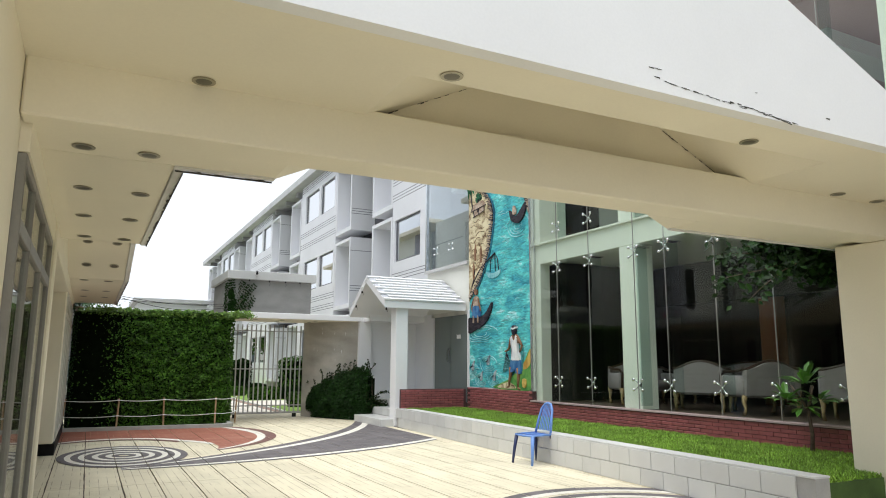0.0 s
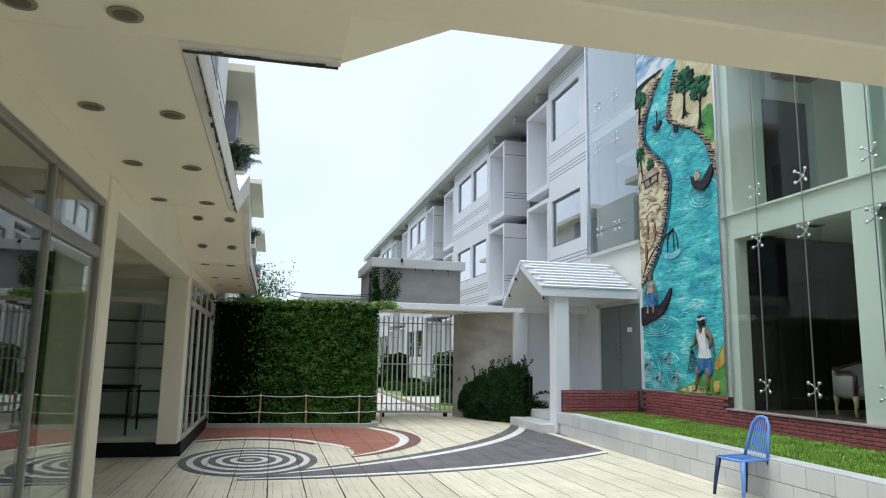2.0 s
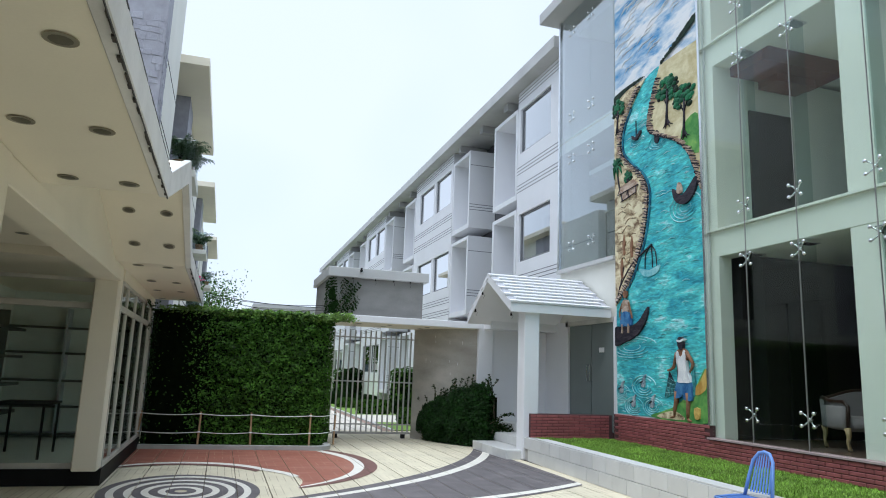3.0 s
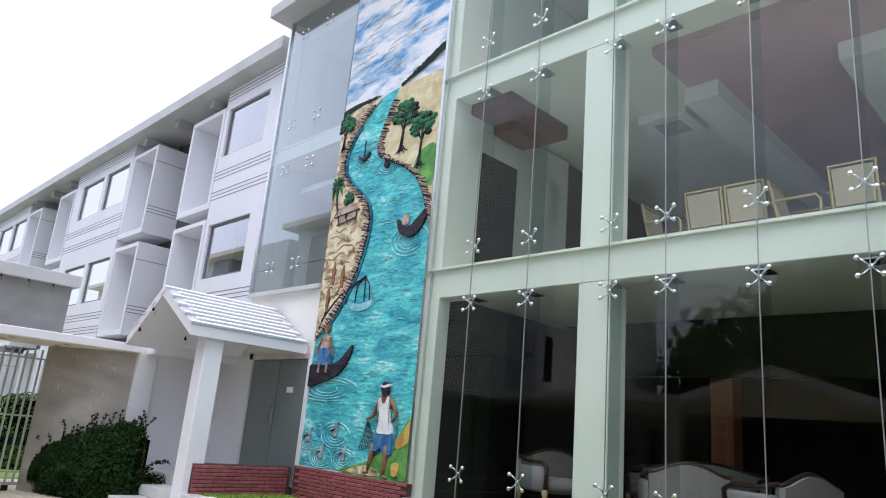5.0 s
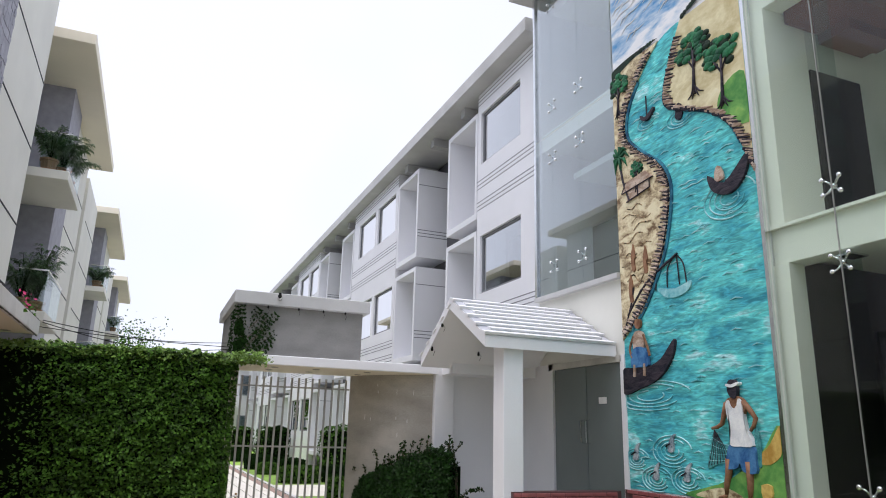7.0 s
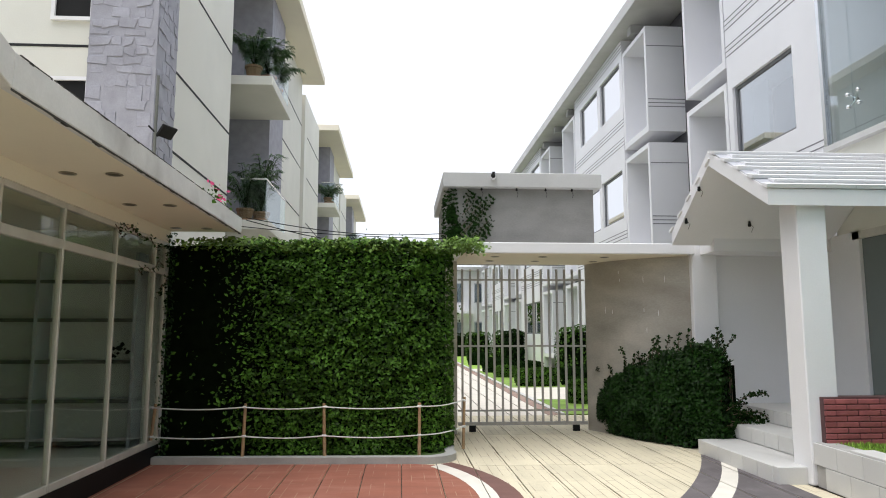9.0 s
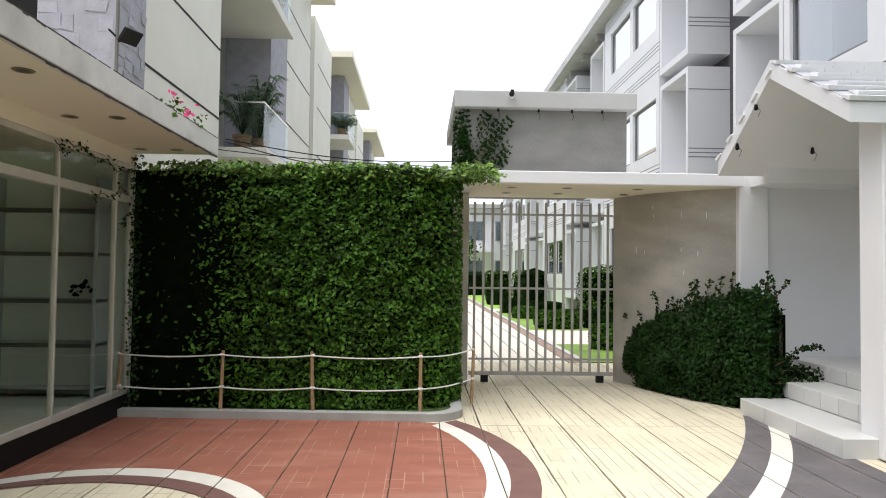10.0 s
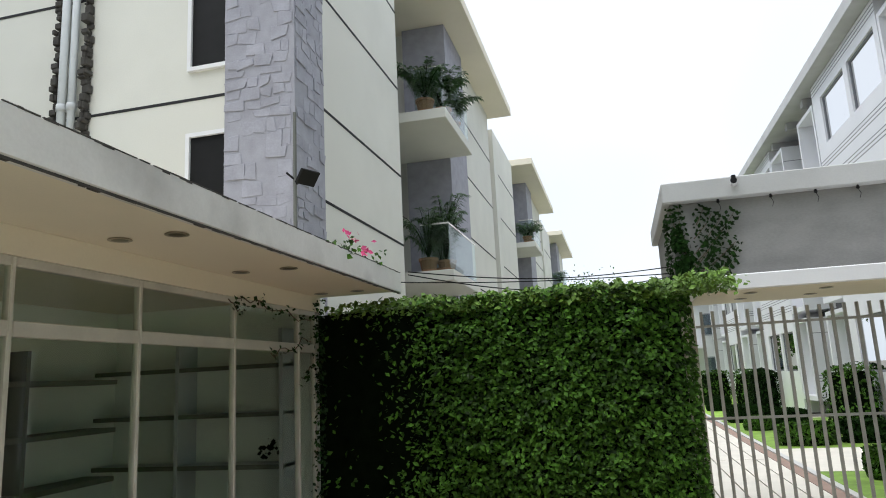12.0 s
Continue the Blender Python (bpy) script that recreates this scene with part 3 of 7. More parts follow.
solid("pier", (-0.2, 3.38, 0.0, 0.357, 4.60, 3.05), M["cream"], shop, bevel=0.012)
solids("plinth", [(-2.0, 13.22, 0.0, XG + 0.01, 13.40, 0.20), (0.22, 13.40, 0.0, XG + 0.01, 17.5, 0.20)], M["black"], shop, "black skirting below the glazing")
solids("inner_wall", [(-2.1, 13.4, 0, -1.95, 17.6, 2.75), (-3.1, 17.6, 0, XG, 17.75, 2.75)], M["shopwall"], shop)
# walls coloured near black to imitate the unlit shop depth
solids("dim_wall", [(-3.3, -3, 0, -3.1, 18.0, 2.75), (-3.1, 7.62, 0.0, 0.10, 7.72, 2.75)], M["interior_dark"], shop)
solid("inner_floor", (-3.1, 13.40, 0.1, 0.22, 17.6, 0.19), M["shopfloor"], shop)
solid("inner_floor", (-3.1, -3, 0.0, 0.25, 7.62, 0.06), M["floorin"], shop)
solid("south_wall", (-3.1, -3.2, 0, XG, -3.0, 2.75), M["cream"], shop)


def storefront(at, spans, z0, zt, z1, axis, fixed, label, metal="alu"):
    """Aluminium shopfront: posts, sill, transom, head and panes; spans are the posts' places along the axis."""
    t = thing("storefront_window", at, label, "shop window")
    w, d = 0.030, 0.05

    def b(u0, u1, za, zb, dd=d):
        return (fixed - dd, u0, za, fixed, u1, zb) if axis == "y" else (u0, fixed - dd, za, u1, fixed, zb)
    for u in spans:
        solid("mullion", b(u - w / 2, u + w / 2, z0, z1), M[metal], t, bevel=0.006)
    for za, zb, nm in ((z0, z0 + 0.07, "sill_rail"), (zt - 0.04, zt + 0.04, "transom"), (z1 - 0.05, z1, "head_rail")):
        for u, v in zip(spans, spans[1:]):
            solid(nm, b(u + w / 2, v - w / 2, za, zb, d), M[metal], t, bevel=0.005)
    for u, v in zip(spans, spans[1:]):
        for za, zb, nm in ((z0 + 0.07, zt - 0.04, "pane"), (zt + 0.04, z1 - 0.05, "top_pane")):
            x = fixed - d / 2
            dims = (x - 0.004, u + w / 2, za, x + 0.004, v - w / 2, zb) if axis == "y" else (u + w / 2, x - 0.004, za, v - w / 2, x + 0.004, zb)
            solid(nm, dims, M["pane_green"], t).visible_shadow = False
    return t


storefront((XG, 6, 0), (4.63, 5.38, 6.52, 7.66), 0.03, 2.17, 2.56, "y", XG, "aluminium-framed shop window with greenish glass beside the cream pier", "alu_dark")
storefront((XG, 2, 0), (-2.9, -1.6, -0.3, 1.0, 2.2, 3.35), 0.03, 2.20, 2.60, "y", XG - 0.05, "aluminium-framed shop window with greenish glass near the portico", "alu_dark")
storefront((XG, 15.5, 0), (13.36, 14.0, 14.95, 16.05, 17.15, 17.5), 0.20, 2.24, 2.60, "y", XG, "aluminium-framed shop window with greenish glass beside the ivy wall")
storefront((-0.7, 13.3, 0), (-3.0, -2.1, -1.15, 0.10), 0.20, 2.24, 2.60, "x", 13.30, "aluminium-framed shop window with greenish glass facing the entrance recess")

# ---- portico over the drive ----
portico = thing("portico", (4, 4.2, 0), "cream gabled portico with a vaulted ceiling over the drive", "portico", kind="structure")
CZ, BZ, PX = 3.04, 2.75, 3.76
PV, HV = 4.05, 1.80          # middle and half width of the vault behind the beam
for dims in ((-0.2, 3.381, CZ, PV - HV, 4.6, CZ + 0.3), (PV + HV, 3.381, CZ, 8.6, 4.6, CZ + 0.3), (PV - HV, 3.381, CZ, PV + HV, 3.74, CZ + 0.018)):
    solid("ceiling", dims, M["cream"], portico)
bm = bm_new()
for sgn in (-1, 1):
    prism(bm, [(PV + sgn * HV, 3.40, CZ + 0.002), (PV, 3.40, CZ + 0.86), (PV, 3.40, CZ + 1.06), (PV + sgn * HV, 3.40, CZ + 0.2)], (0, 1.34, 0))
part("vault", bm, M["cream"], portico)
solid("beam", (0.36, 4.44, BZ - 0.03, 8.6, 4.76, CZ + 0.04), M["cream"], portico, bevel=0.012)
bm = bm_new()
prism(bm, [(PV - HV - 0.06, 4.62, CZ + 0.04), (PV + HV + 0.06, 4.62, CZ + 0.04), (PV, 4.62, CZ + 0.92)], (0, 0.13, 0))
prism(bm, [(PV - HV + 0.02, 3.737, CZ + 0.02), (PV + HV - 0.02, 3.737, CZ + 0.02), (PV, 3.737, CZ + 0.88)], (0, -0.25, 0))
part("gable_wall", bm, M["cream"], portico)
solids("side_soffit", [(0.3, 4.76, BZ + 0.002, 1.86, 5.20, BZ + 0.18), (5.66, 4.76, BZ + 0.002, 8.6, 5.20, BZ + 0.18)], M["cream"], portico)
solids("fascia", [(1.19, 5.20, BZ - 0.012, 1.86, 5.26, BZ + 0.22), (5.66, 5.20, BZ - 0.012, 8.7, 5.26, BZ + 0.22)], M["fascia"], portico, "weathered white fascia")
bm = bm_new()
for sgn in (-1, 1):
    prism(bm, [(PX + sgn * 1.9, 4.76, BZ + 0.004), (PX, 4.76, BZ + 0.87), (PX, 4.76, BZ + 1.05), (PX + sgn * 1.9, 4.76, BZ + 0.19)], (0, 0.50, 0))
part("rake", bm, M["cream"], portico)
bm = bm_new()
prism(bm, [(-0.4, 3.28, CZ), (9.0, 3.28, CZ), (9.0, 3.28, CZ + 0.45), (PX + 2.2, 3.28, CZ + 0.45), (PX, 3.28, CZ + 1.4), (PX - 2.2, 3.28, CZ + 0.45), (-0.4, 3.28, CZ + 0.45)], (0, 0.10, 0))
part("front_fascia", bm, M["white"], portico, "white front fascia with peeling hairline cracks")
bm = bm_new()
rr = np.random.RandomState(77)
for x, z, n, slope in ((3.58, CZ + 0.14, 3, 0.0), (3.62, CZ + 0.09, 2, 0.0), (3.70, CZ + 0.075, 26, -0.055), (4.25, CZ + 0.045, 20, -0.06), (4.55, CZ + 0.02, 12, -0.04), (4.46, CZ + 0.15, 2, 0.2), (5.2, CZ + 0.1, 2, 0.1)):
    for k in range(n):
        w0 = rr.uniform(0.015, 0.04)
        h0 = 0.0015 + 0.006 * rr.rand() ** 2
        if rr.rand() < 0.85:
            prism(bm, [(x, 3.2765, z), (x + w0, 3.2765, z + slope * w0 + rr.normal(0, 0.003)), (x + w0, 3.2765, z + h0 + slope * w0), (x, 3.2765, z + h0)], (0, 0.004, 0))
        x, z = x + w0, z + slope * w0 + rr.normal(0, 0.002)
bmesh.ops.recalc_face_normals(bm, faces=bm.faces)
part("paint_crack", bm, M["mould"], portico, "dark hairline cracks in the fascia paint", kind="stuff")
bm = bm_new()
for sg, lo, hi, keep in ((1, 0.65, 1.78, 0.7), (-1, 0.7, 1.38, 0.35), (-1, 1.5, 1.78, 0.9)):
    u = lo
    while u < hi:
        st = rr.uniform(0.012, 0.045)
        if rr.rand() < keep:
            x, z, h0 = PV + sg * u, CZ + 0.002 + 0.86 * (HV - u) / HV, 0.004 + 0.007 * rr.rand() ** 2
            x2, z2 = PV + sg * (u + 0.8 * st), CZ + 0.002 + 0.86 * (HV - u - 0.8 * st) / HV
            prism(bm, [(x, 4.618, z - h0), (x2, 4.618, z2 - h0), (x2, 4.618, z2 + 0.004), (x, 4.618, z + 0.004)], (0, -0.004, 0))
        u += st
bmesh.ops.recalc_face_normals(bm, faces=bm.faces)
part("fold_crack", bm, M["mould"], portico, "dark dotted crack along the fold of the vault", kind="stuff")
solid("pillar", (7.88, 4.50, 0.0, 8.38, 5.05, BZ - 0.031), M["cream"], portico, bevel=0.012)
solid("pillar", (7.88, 3.3, 0.0, 8.38, 3.7, CZ), M["cream"], portico, bevel=0.012)

# ---- ivy wall, kerb, gate ----
ivy_wall = thing("ivy_wall", (2.1, 18, 0), "", "wall", kind="structure")
tagged(ivy_wall, "rendered boundary wall almost hidden by clipped ivy")
solid("wall_core", (XG + 0.02, 17.63, 0, 3.42, 17.95, 2.48), M["concrete2"], ivy_wall)
solid("wall_return", (3.42, 17.98, 0, 3.84, 19.75, 2.58), M["concrete2"], ivy_wall)
solid("gate_post", (3.84, 19.45, 0, 4.11, 19.80, 2.594), M["concrete2"], ivy_wall, bevel=0.012)
kerb = thing("hedge_kerb", (2, 17.2, 0), "low grey concrete kerb with a rounded end at the ivy bed", "kerb", kind="structure")
bm = bm_new()
K_out = [(0.36, 17.27), (3.55, 17.12)] + arc3((3.60, 17.12), (3.86, 17.27), (3.92, 17.60), 8) + [(3.95, 18.3)]
K_in = [(0.36, 17.40), (3.52, 17.25)] + arc3((3.57, 17.25), (3.75, 17.36), (3.80, 17.60), 8) + [(3.83, 18.3)]
for i in range(len(K_out) - 1):
    q = [K_out[i], K_out[i + 1], K_in[i + 1], K_in[i]]
    prism(bm, [(x, y, -0.02) for x, y in q], (0, 0, 0.10))
bmesh.ops.remove_doubles(bm, verts=bm.verts, dist=0.0005)
part("kerb_stone", bm, M["kerb"], kerb)
solid("bed_soil", (0.40, 17.36, -0.02, 3.85, 17.7, 0.05), M["soil"], kerb)

GY = 19.70
lintel = thing("gate_lintel", (5.7, 19, 2.6), "white concrete slab over the gate with small downlights", "lintel", kind="structure")
solid("slab", (3.86, 18.38, 2.60, 7.40, 19.95, 2.75), M["white"], lintel, bevel=0.008)
solid("underside", (4.1, 18.42, 2.594, 7.3, 19.9, 2.600), M["cream"], lintel)

gate = thing("sliding_gate", (5.15, GY, 0.06), "grey steel sliding gate of upright flat bars", "gate")
gx0, gx1 = 4.14, 6.15
for i in range(16):
    x = gx0 + 0.07 + (gx1 - gx0 - 0.14) * i / 15
    solid("bar", (x - 0.016, GY - 0.016, 0.14, x + 0.016, GY + 0.016, 2.50), M["gatemetal"], gate)
solid("bottom_rail", (gx0, GY - 0.025, 0.10, gx1, GY + 0.025, 0.15), M["gatemetal"], gate)
for z in (0.32, 1.30, 2.33):
    solid("cross_rail", (gx0, GY - 0.012, z - 0.014, gx1, GY + 0.012, z + 0.014), M["gatemetal"], gate)
for x in (gx0 + 0.22, gx1 - 0.18):
    solid("roller", (x - 0.05, GY - 0.03, 0.005, x + 0.05, GY + 0.03, 0.10), M["black"], gate, "dark gate roller")
curved = thing("curved_wall", (6.8, 19, 0), "curved bare concrete wall beside the gate", "wall", kind="structure")
C_in = arc3((6.20, 19.85), (6.62, 19.10), (7.44, 18.52), 14)
C_out = arc3((6.40, 19.98), (6.78, 19.28), (7.50, 18.72), 14)
bm = bm_new()
for i in range(14):
    prism(bm, [(*C_in[i], 0), (*C_in[i + 1], 0), (*C_out[i + 1], 0), (*C_out[i], 0)], (0, 0, 2.60))
bmesh.ops.remove_doubles(bm, verts=bm.verts, dist=0.0005)
part("wall_body", bm, M["concrete2"], curved, smooth=False)
bm = bm_new()
rs = np.random.RandomState(14)
for k in range(9):
    q = rs.uniform(0.25, 0.95) * 14
    i = min(int(q), 13)
    f = q - i
    x, y = (C_in[i][j] * (1 - f) + C_in[i + 1][j] * f for j in (0, 1))
    z, L = rs.uniform(1.5, 2.45), rs.uniform(0.02, 0.11)
    tube(bm, [(x - 0.002, y - 0.002, z), (x - 0.004, y - 0.004, z + L * 0.5), (x - 0.002, y - 0.002, z + L)], [0.002, 0.005, 0.002], 4)
part("scratch_marks", bm, M["white"], curved, "small white scratches on the render", kind="stuff")
annex = thing("gate_room", (5, 20, 2.75), "small bare concrete room with a flat roof over the gate", "annex")
solid("walls", (3.95, 19.10, 2.75, 6.16, 21.6, 3.66), M["concrete"], annex)
solid("roof", (3.87, 18.97, 3.66, 6.26, 21.75, 3.88), M["roofedge"], annex, "grey flat roof with stained edge", 0.01)

# ---- lounge building: facade x = 9.16 ----
XF = 9.16
lounge = thing("lounge_building", (10, 9, 0), "pale facade frame of slabs and columns behind frameless glass", "building", kind="structure")
Y0L, YM, YM2, YT = -2.0, 12.72, 15.42, 17.90
FL = (0.70, 3.97, 7.20, 10.40)
for zb, zt in ((3.58, 4.0), (6.88, 7.28), (10.0, 10.5)):
    solid("slab_edge", (XF + 0.12, Y0L, zb, XF + 0.42, YM, zt), M["facade"], lounge, bevel=0.008)
    solid("floor_slab", (XF + 0.42, Y0L, zb + 0.12, 17.0, YM2 + 3, zt - 0.01), M["facade"], lounge)
    solid("ledge", (XF + 0.06, Y0L, zt, XF + 0.30, YM, zt + 0.035), M["facade"], lounge)
for yc in (9.82, 4.9, 1.6, -1.2):
    for k in range(3):
        solid("column", (XF + 0.125, yc - 0.23, (0.70, 4.035, 7.315)[k], XF + 0.5, yc + 0.23, (3.58, 6.88, 10.0)[k]), M["facade"], lounge, bevel=0.01)
for k in range(3):
    solid("end_column", (XF + 0.10, 12.50, (0.70, 4.035, 7.315)[k], XF + (0.34, 0.8, 0.8)[k], YM, (3.58, 6.88, 10.0)[k]), M["facade"], lounge)
solid("ground_floor", (XF + 0.02, Y0L, -0.05, 17.0, YM, 0.69), M["darkfloor"], lounge)
solid("back_wall", (16.8, Y0L, 3.9, 17.0, YM2 + 3, 10.2), M["mauve"], lounge)
# near-black colour stands in for low light deep in the lounge
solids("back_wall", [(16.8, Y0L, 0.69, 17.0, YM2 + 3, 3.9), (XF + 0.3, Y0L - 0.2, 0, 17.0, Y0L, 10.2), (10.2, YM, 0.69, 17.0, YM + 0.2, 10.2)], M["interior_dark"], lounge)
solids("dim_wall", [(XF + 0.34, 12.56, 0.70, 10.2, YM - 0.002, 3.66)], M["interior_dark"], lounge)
solids("side_wall", [(9.8, 12.55, 4.0, 12.5, YM - 0.002, 6.9), (9.8, 12.55, 7.25, 12.5, YM - 0.002, 10.1)], M["interior"], lounge)
solid("roof", (XF - 0.05, Y0L - 0.4, 10.5, 17.2, YT + 0.2, 10.75), M["roofedge"], lounge)

brick_base = thing("brick_plinth", (9.1, 10, 0.4), "low plinth of dark red bricks along the lawn", "brick wall", kind="structure")
solids("mortar_bed", [(XF - 0.03, 4.3, LAWN_Z - 0.05, XF + 0.12, YM, 0.69), (XF - 0.03, YM, LAWN_Z - 0.05, XF + 0.12, 15.50, 0.90), (7.42, 15.66, LAWN_Z - 0.05, XF + 0.1, 15.86, 0.86)], M["mortar"], brick_base)
solid("coping", (XF - 0.07, 4.3, 0.69, XF + 0.14, YM, 0.715), M["coping"], brick_base, "grey-pink coping strip")

# ---- mural wall and stair tower ----
mural = thing("mural_panel", (XF, 14.1, 0.9), "tall painted relief of a winding blue river with boats", "mural")
solid("panel", (XF, YM, 0.90, XF + 0.2, YM2, 10.5), M["white"], mural)
solid("edge_strip", (XF - 0.035, YM - 0.05, 0.90, XF + 0.05, YM, 10.45), M["steel"], mural, "steel edge strip")
tower = thing("stair_tower", (9.6, 16.7, 3), "stair tower with frameless glass over a cream wall", "tower", kind="structure")
solid("base_wall", (XF + 0.02, YM2, 2.80, XF + 0.25, YT, 4.0), M["cream_wall"], tower)
solid("side_wall", (XF + 0.1, YT, 0, 12.0, YT + 0.2, 10.4), M["white"], tower)
solid("cap", (XF - 0.45, YM - 0.3, 10.42, 12.2, YT + 0.35, 10.70), M["roofedge"], tower, "grey overhanging roof cap", 0.01)
solid("slab_edge", (XF + 0.12, YM2 + 0.02, 6.95, XF + 0.5, YT, 7.3), M["facade"], tower)
solid("sill", (XF - 0.08, YM2, 3.96, XF + 0.1, YT + 0.02, 4.04), M["roofedge"], tower)
# dark panel added to imitate the dim room behind the lower panes
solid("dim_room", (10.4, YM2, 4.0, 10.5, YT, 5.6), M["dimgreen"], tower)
solid("stair_soffit", (XF + 0.5, YM2 + 0.3, 6.3, 11.8, 17.4, 6.42), M["interior"], tower)
solid("edge_strip", (XF - 0.03, YT, 4.0, XF + 0.06, YT + 0.07, 10.4), M["steel"], tower, "steel edge strip")
solids("inside", [(11.8, YM2, 3.0, 12.0, YT, 10.4), (XF + 0.5, YM2 - 0.1, 4.0, 11.8, YM2, 10.4), (XF + 0.3, YM2, 3.9, 11.8, YT, 4.0), (XF + 0.5, YM2, 6.95, 11.8, 16.2, 7.3)], M["interior"], tower)

# ---- porch ----
porch = thing("porch", (8, 16.8, 0), "white gabled porch with tiled roof, columns and steps", "porch")
PA, PZ, PE = 16.92, 3.68, 2.95
solid("front_column", (7.30, 15.72, 0.0, 7.62, 16.04, 2.88), M["white"], porch, bevel=0.012)
solid("rear_column", (7.37, 18.46, 0.0, 7.74, 18.74, 2.84), M["white"], porch, bevel=0.012)
solid("back_wall", (7.74, 18.56, 0.0, XF + 0.1, 18.72, 3.2), M["white"], porch)
bm = bm_new()
th = 0.17
for ye, ze in ((15.62, PE), (18.12, 2.86)):
    prism(bm, [(6.96, ye, ze - th), (6.96, PA, PZ - th), (6.96, PA, PZ), (6.96, ye, ze)], (XF - 6.96, 0, 0))
part("roof_slab", bm, M["white"], porch, "white gable boards and soffit")
solid("upper_wall", (7.5, 18.0, 2.6, XF + 0.1, 18.56, 3.0), M["white"], porch)
steps = thing("porch_steps", (7.6, 16.8, 0), "pale tiled steps up to the porch door", "steps", kind="structure")
solid("step", (7.00, 15.80, -0.02, XF, 17.66, 0.17), M["tile"], steps, bevel=0.006)
solid("step", (7.52, 15.90, 0.17, XF, 18.5, 0.35), M["tile"], steps, bevel=0.006)
solid("step", (7.98, 15.90, 0.35, XF, 18.55, 0.52), M["tile"], steps, bevel=0.006)
door_t = thing("porch_door", (XF, 16.5, 0.52), "grey glazed double door with steel pull handles", "door", kind="structure")
solid("door_frame", (XF - 0.02, 15.50, 2.70, XF + 0.10, 17.55, 2.80), M["alu"], door_t)
for ya, yb in ((15.52, 16.46), (16.48, 17.42)):
    solid("door_leaf", (XF + 0.02, ya, 0.53, XF + 0.07, yb, 2.70), M["doorgrey"], door_t, bevel=0.006)
for y in (16.40, 16.54):
    bm = bm_new()
    tube(bm, [(XF + 0.02, y, 1.50), (XF - 0.05, y, 1.52), (XF - 0.05, y, 1.84), (XF + 0.02, y, 1.86)], 0.012, 6)
    part("pull_handle", bm, M["chrome"], door_t, "steel pull handle")
solids("door_jamb", [(XF - 0.02, 15.42, 0.52, XF + 0.10, 15.52, 2.8), (XF - 0.02, 17.42, 0.52, XF + 0.10, 18.56, 2.8)], M["white"], door_t)
solid("door_notice", (XF + 0.012, 15.93, 2.10, XF + 0.018, 16.13, 2.20), M["paper"], door_t, "white paper notice")

# ---- white villa row behind the porch ----
XV = 9.65
villa = thing("villa_row", (11, 35, 0), "three-storey white villa row with box balconies and grooved walls", "building")
FZ = (0.4, 3.55, 6.75)
BOXH = ((0.5, 3.35), (3.62, 6.42), (6.72, 9.58))
# wall painted dark to stand for shadow between and behind the boxes
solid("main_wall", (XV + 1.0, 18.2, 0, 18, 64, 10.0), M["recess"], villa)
solid("eave", (XV - 0.40, 18.50, 10.05, 18, 64.5, 10.38), M["roofedge"], villa, "grey overhanging flat roof", 0.01)


def part_box(name, dims, wins):
    """A projecting wall bay with window openings cut as frames of wall pieces."""
    x0, y0, z0, x1, y1, z1 = dims
    boxes = []
    zs = [(4.80, 6.22), (8.08, 9.46), (1.5, 3.0)]
    ws = sorted(wins)
    edges = [y0] + [v for w in ws for v in w] + [y1]
    for i in range(0, len(edges), 2):
        if edges[i + 1] - edges[i] > 0.01:
            boxes.append((x0, edges[i], z0, x1, edges[i + 1], z1))
    lev = [0.0, 1.5, 3.0, 4.80, 6.22, 8.08, 9.46, z1]
    for a, b in ws:
        for k in range(0, 8, 2):
            boxes.append((x0, a, lev[k], x1, b, lev[k + 1]))
    for dims2 in boxes:
        ob = solid("wall_panel", dims2, M["villa"], villa)
    for a, b in ws:
        for zb, zt in zs:
            w = solids("window", [(x0 + 0.06, a, zb, x0 + 0.12, a + 0.06, zt), (x0 + 0.06, b - 0.06, zb, x0 + 0.12, b, zt), (x0 + 0.06, a + 0.06, zb, x0 + 0.12, b - 0.06, zb + 0.06), (x0 + 0.06, a + 0.06, zt - 0.06, x0 + 0.12, b - 0.06, zt)], M["frame_grey"], villa, "grey-framed window with bluish glass")
            solid("pane", (x0 + 0.085, a + 0.06, zb + 0.06, x0 + 0.095, b - 0.06, zt - 0.06), M["pane_villa"], w)
            if zb > 8:
                solid("curtain", (x0 + 0.5, a, zb, x0 + 0.52, b, zt), M["curtain"], w)
            else:
                # dark sheet added in place of the unlit room behind the pane
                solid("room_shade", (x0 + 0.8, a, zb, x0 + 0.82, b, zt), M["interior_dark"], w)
                solid("curtain", (x0 + 0.4, b - 0.55, zb, x0 + 0.42, b, zt), M["curtain"], w)
    for zc in (3.75, 4.2, 6.9, 7.45, 9.72):
        for k in range(3):
            z = zc + 0.10 * k
            solid("groove", (x0 - 0.004, y0, z, x0 + 0.01, y1, z + 0.02), M["villa_groove"], villa)
    return ob


def villa_box(y0, y1, solid_side):
    for zb, zt in BOXH:
        t = 0.12
        boxes = [(XV, y0, zb, XV + 1.05, y0 + t, zt), (XV, y1 - t, zb, XV + 1.05, y1, zt), (XV, y0 + t, zb, XV + 1.05, y1 - t, zb + 0.16), (XV, y0 + t, zt - t, XV + 1.05, y1 - t, zt)]
        b = solid("balcony_box", boxes[2], M["villa"], villa, "white box balcony frame")
        for q in (0, 1, 3):
            solid("frame_panel", boxes[q], M["villa"], b)
        solid("balcony_back", (XV + 0.92, y0 + t, zb + 0.16, XV + 1.0, y1 - t, zt - t), M["villa"], b)
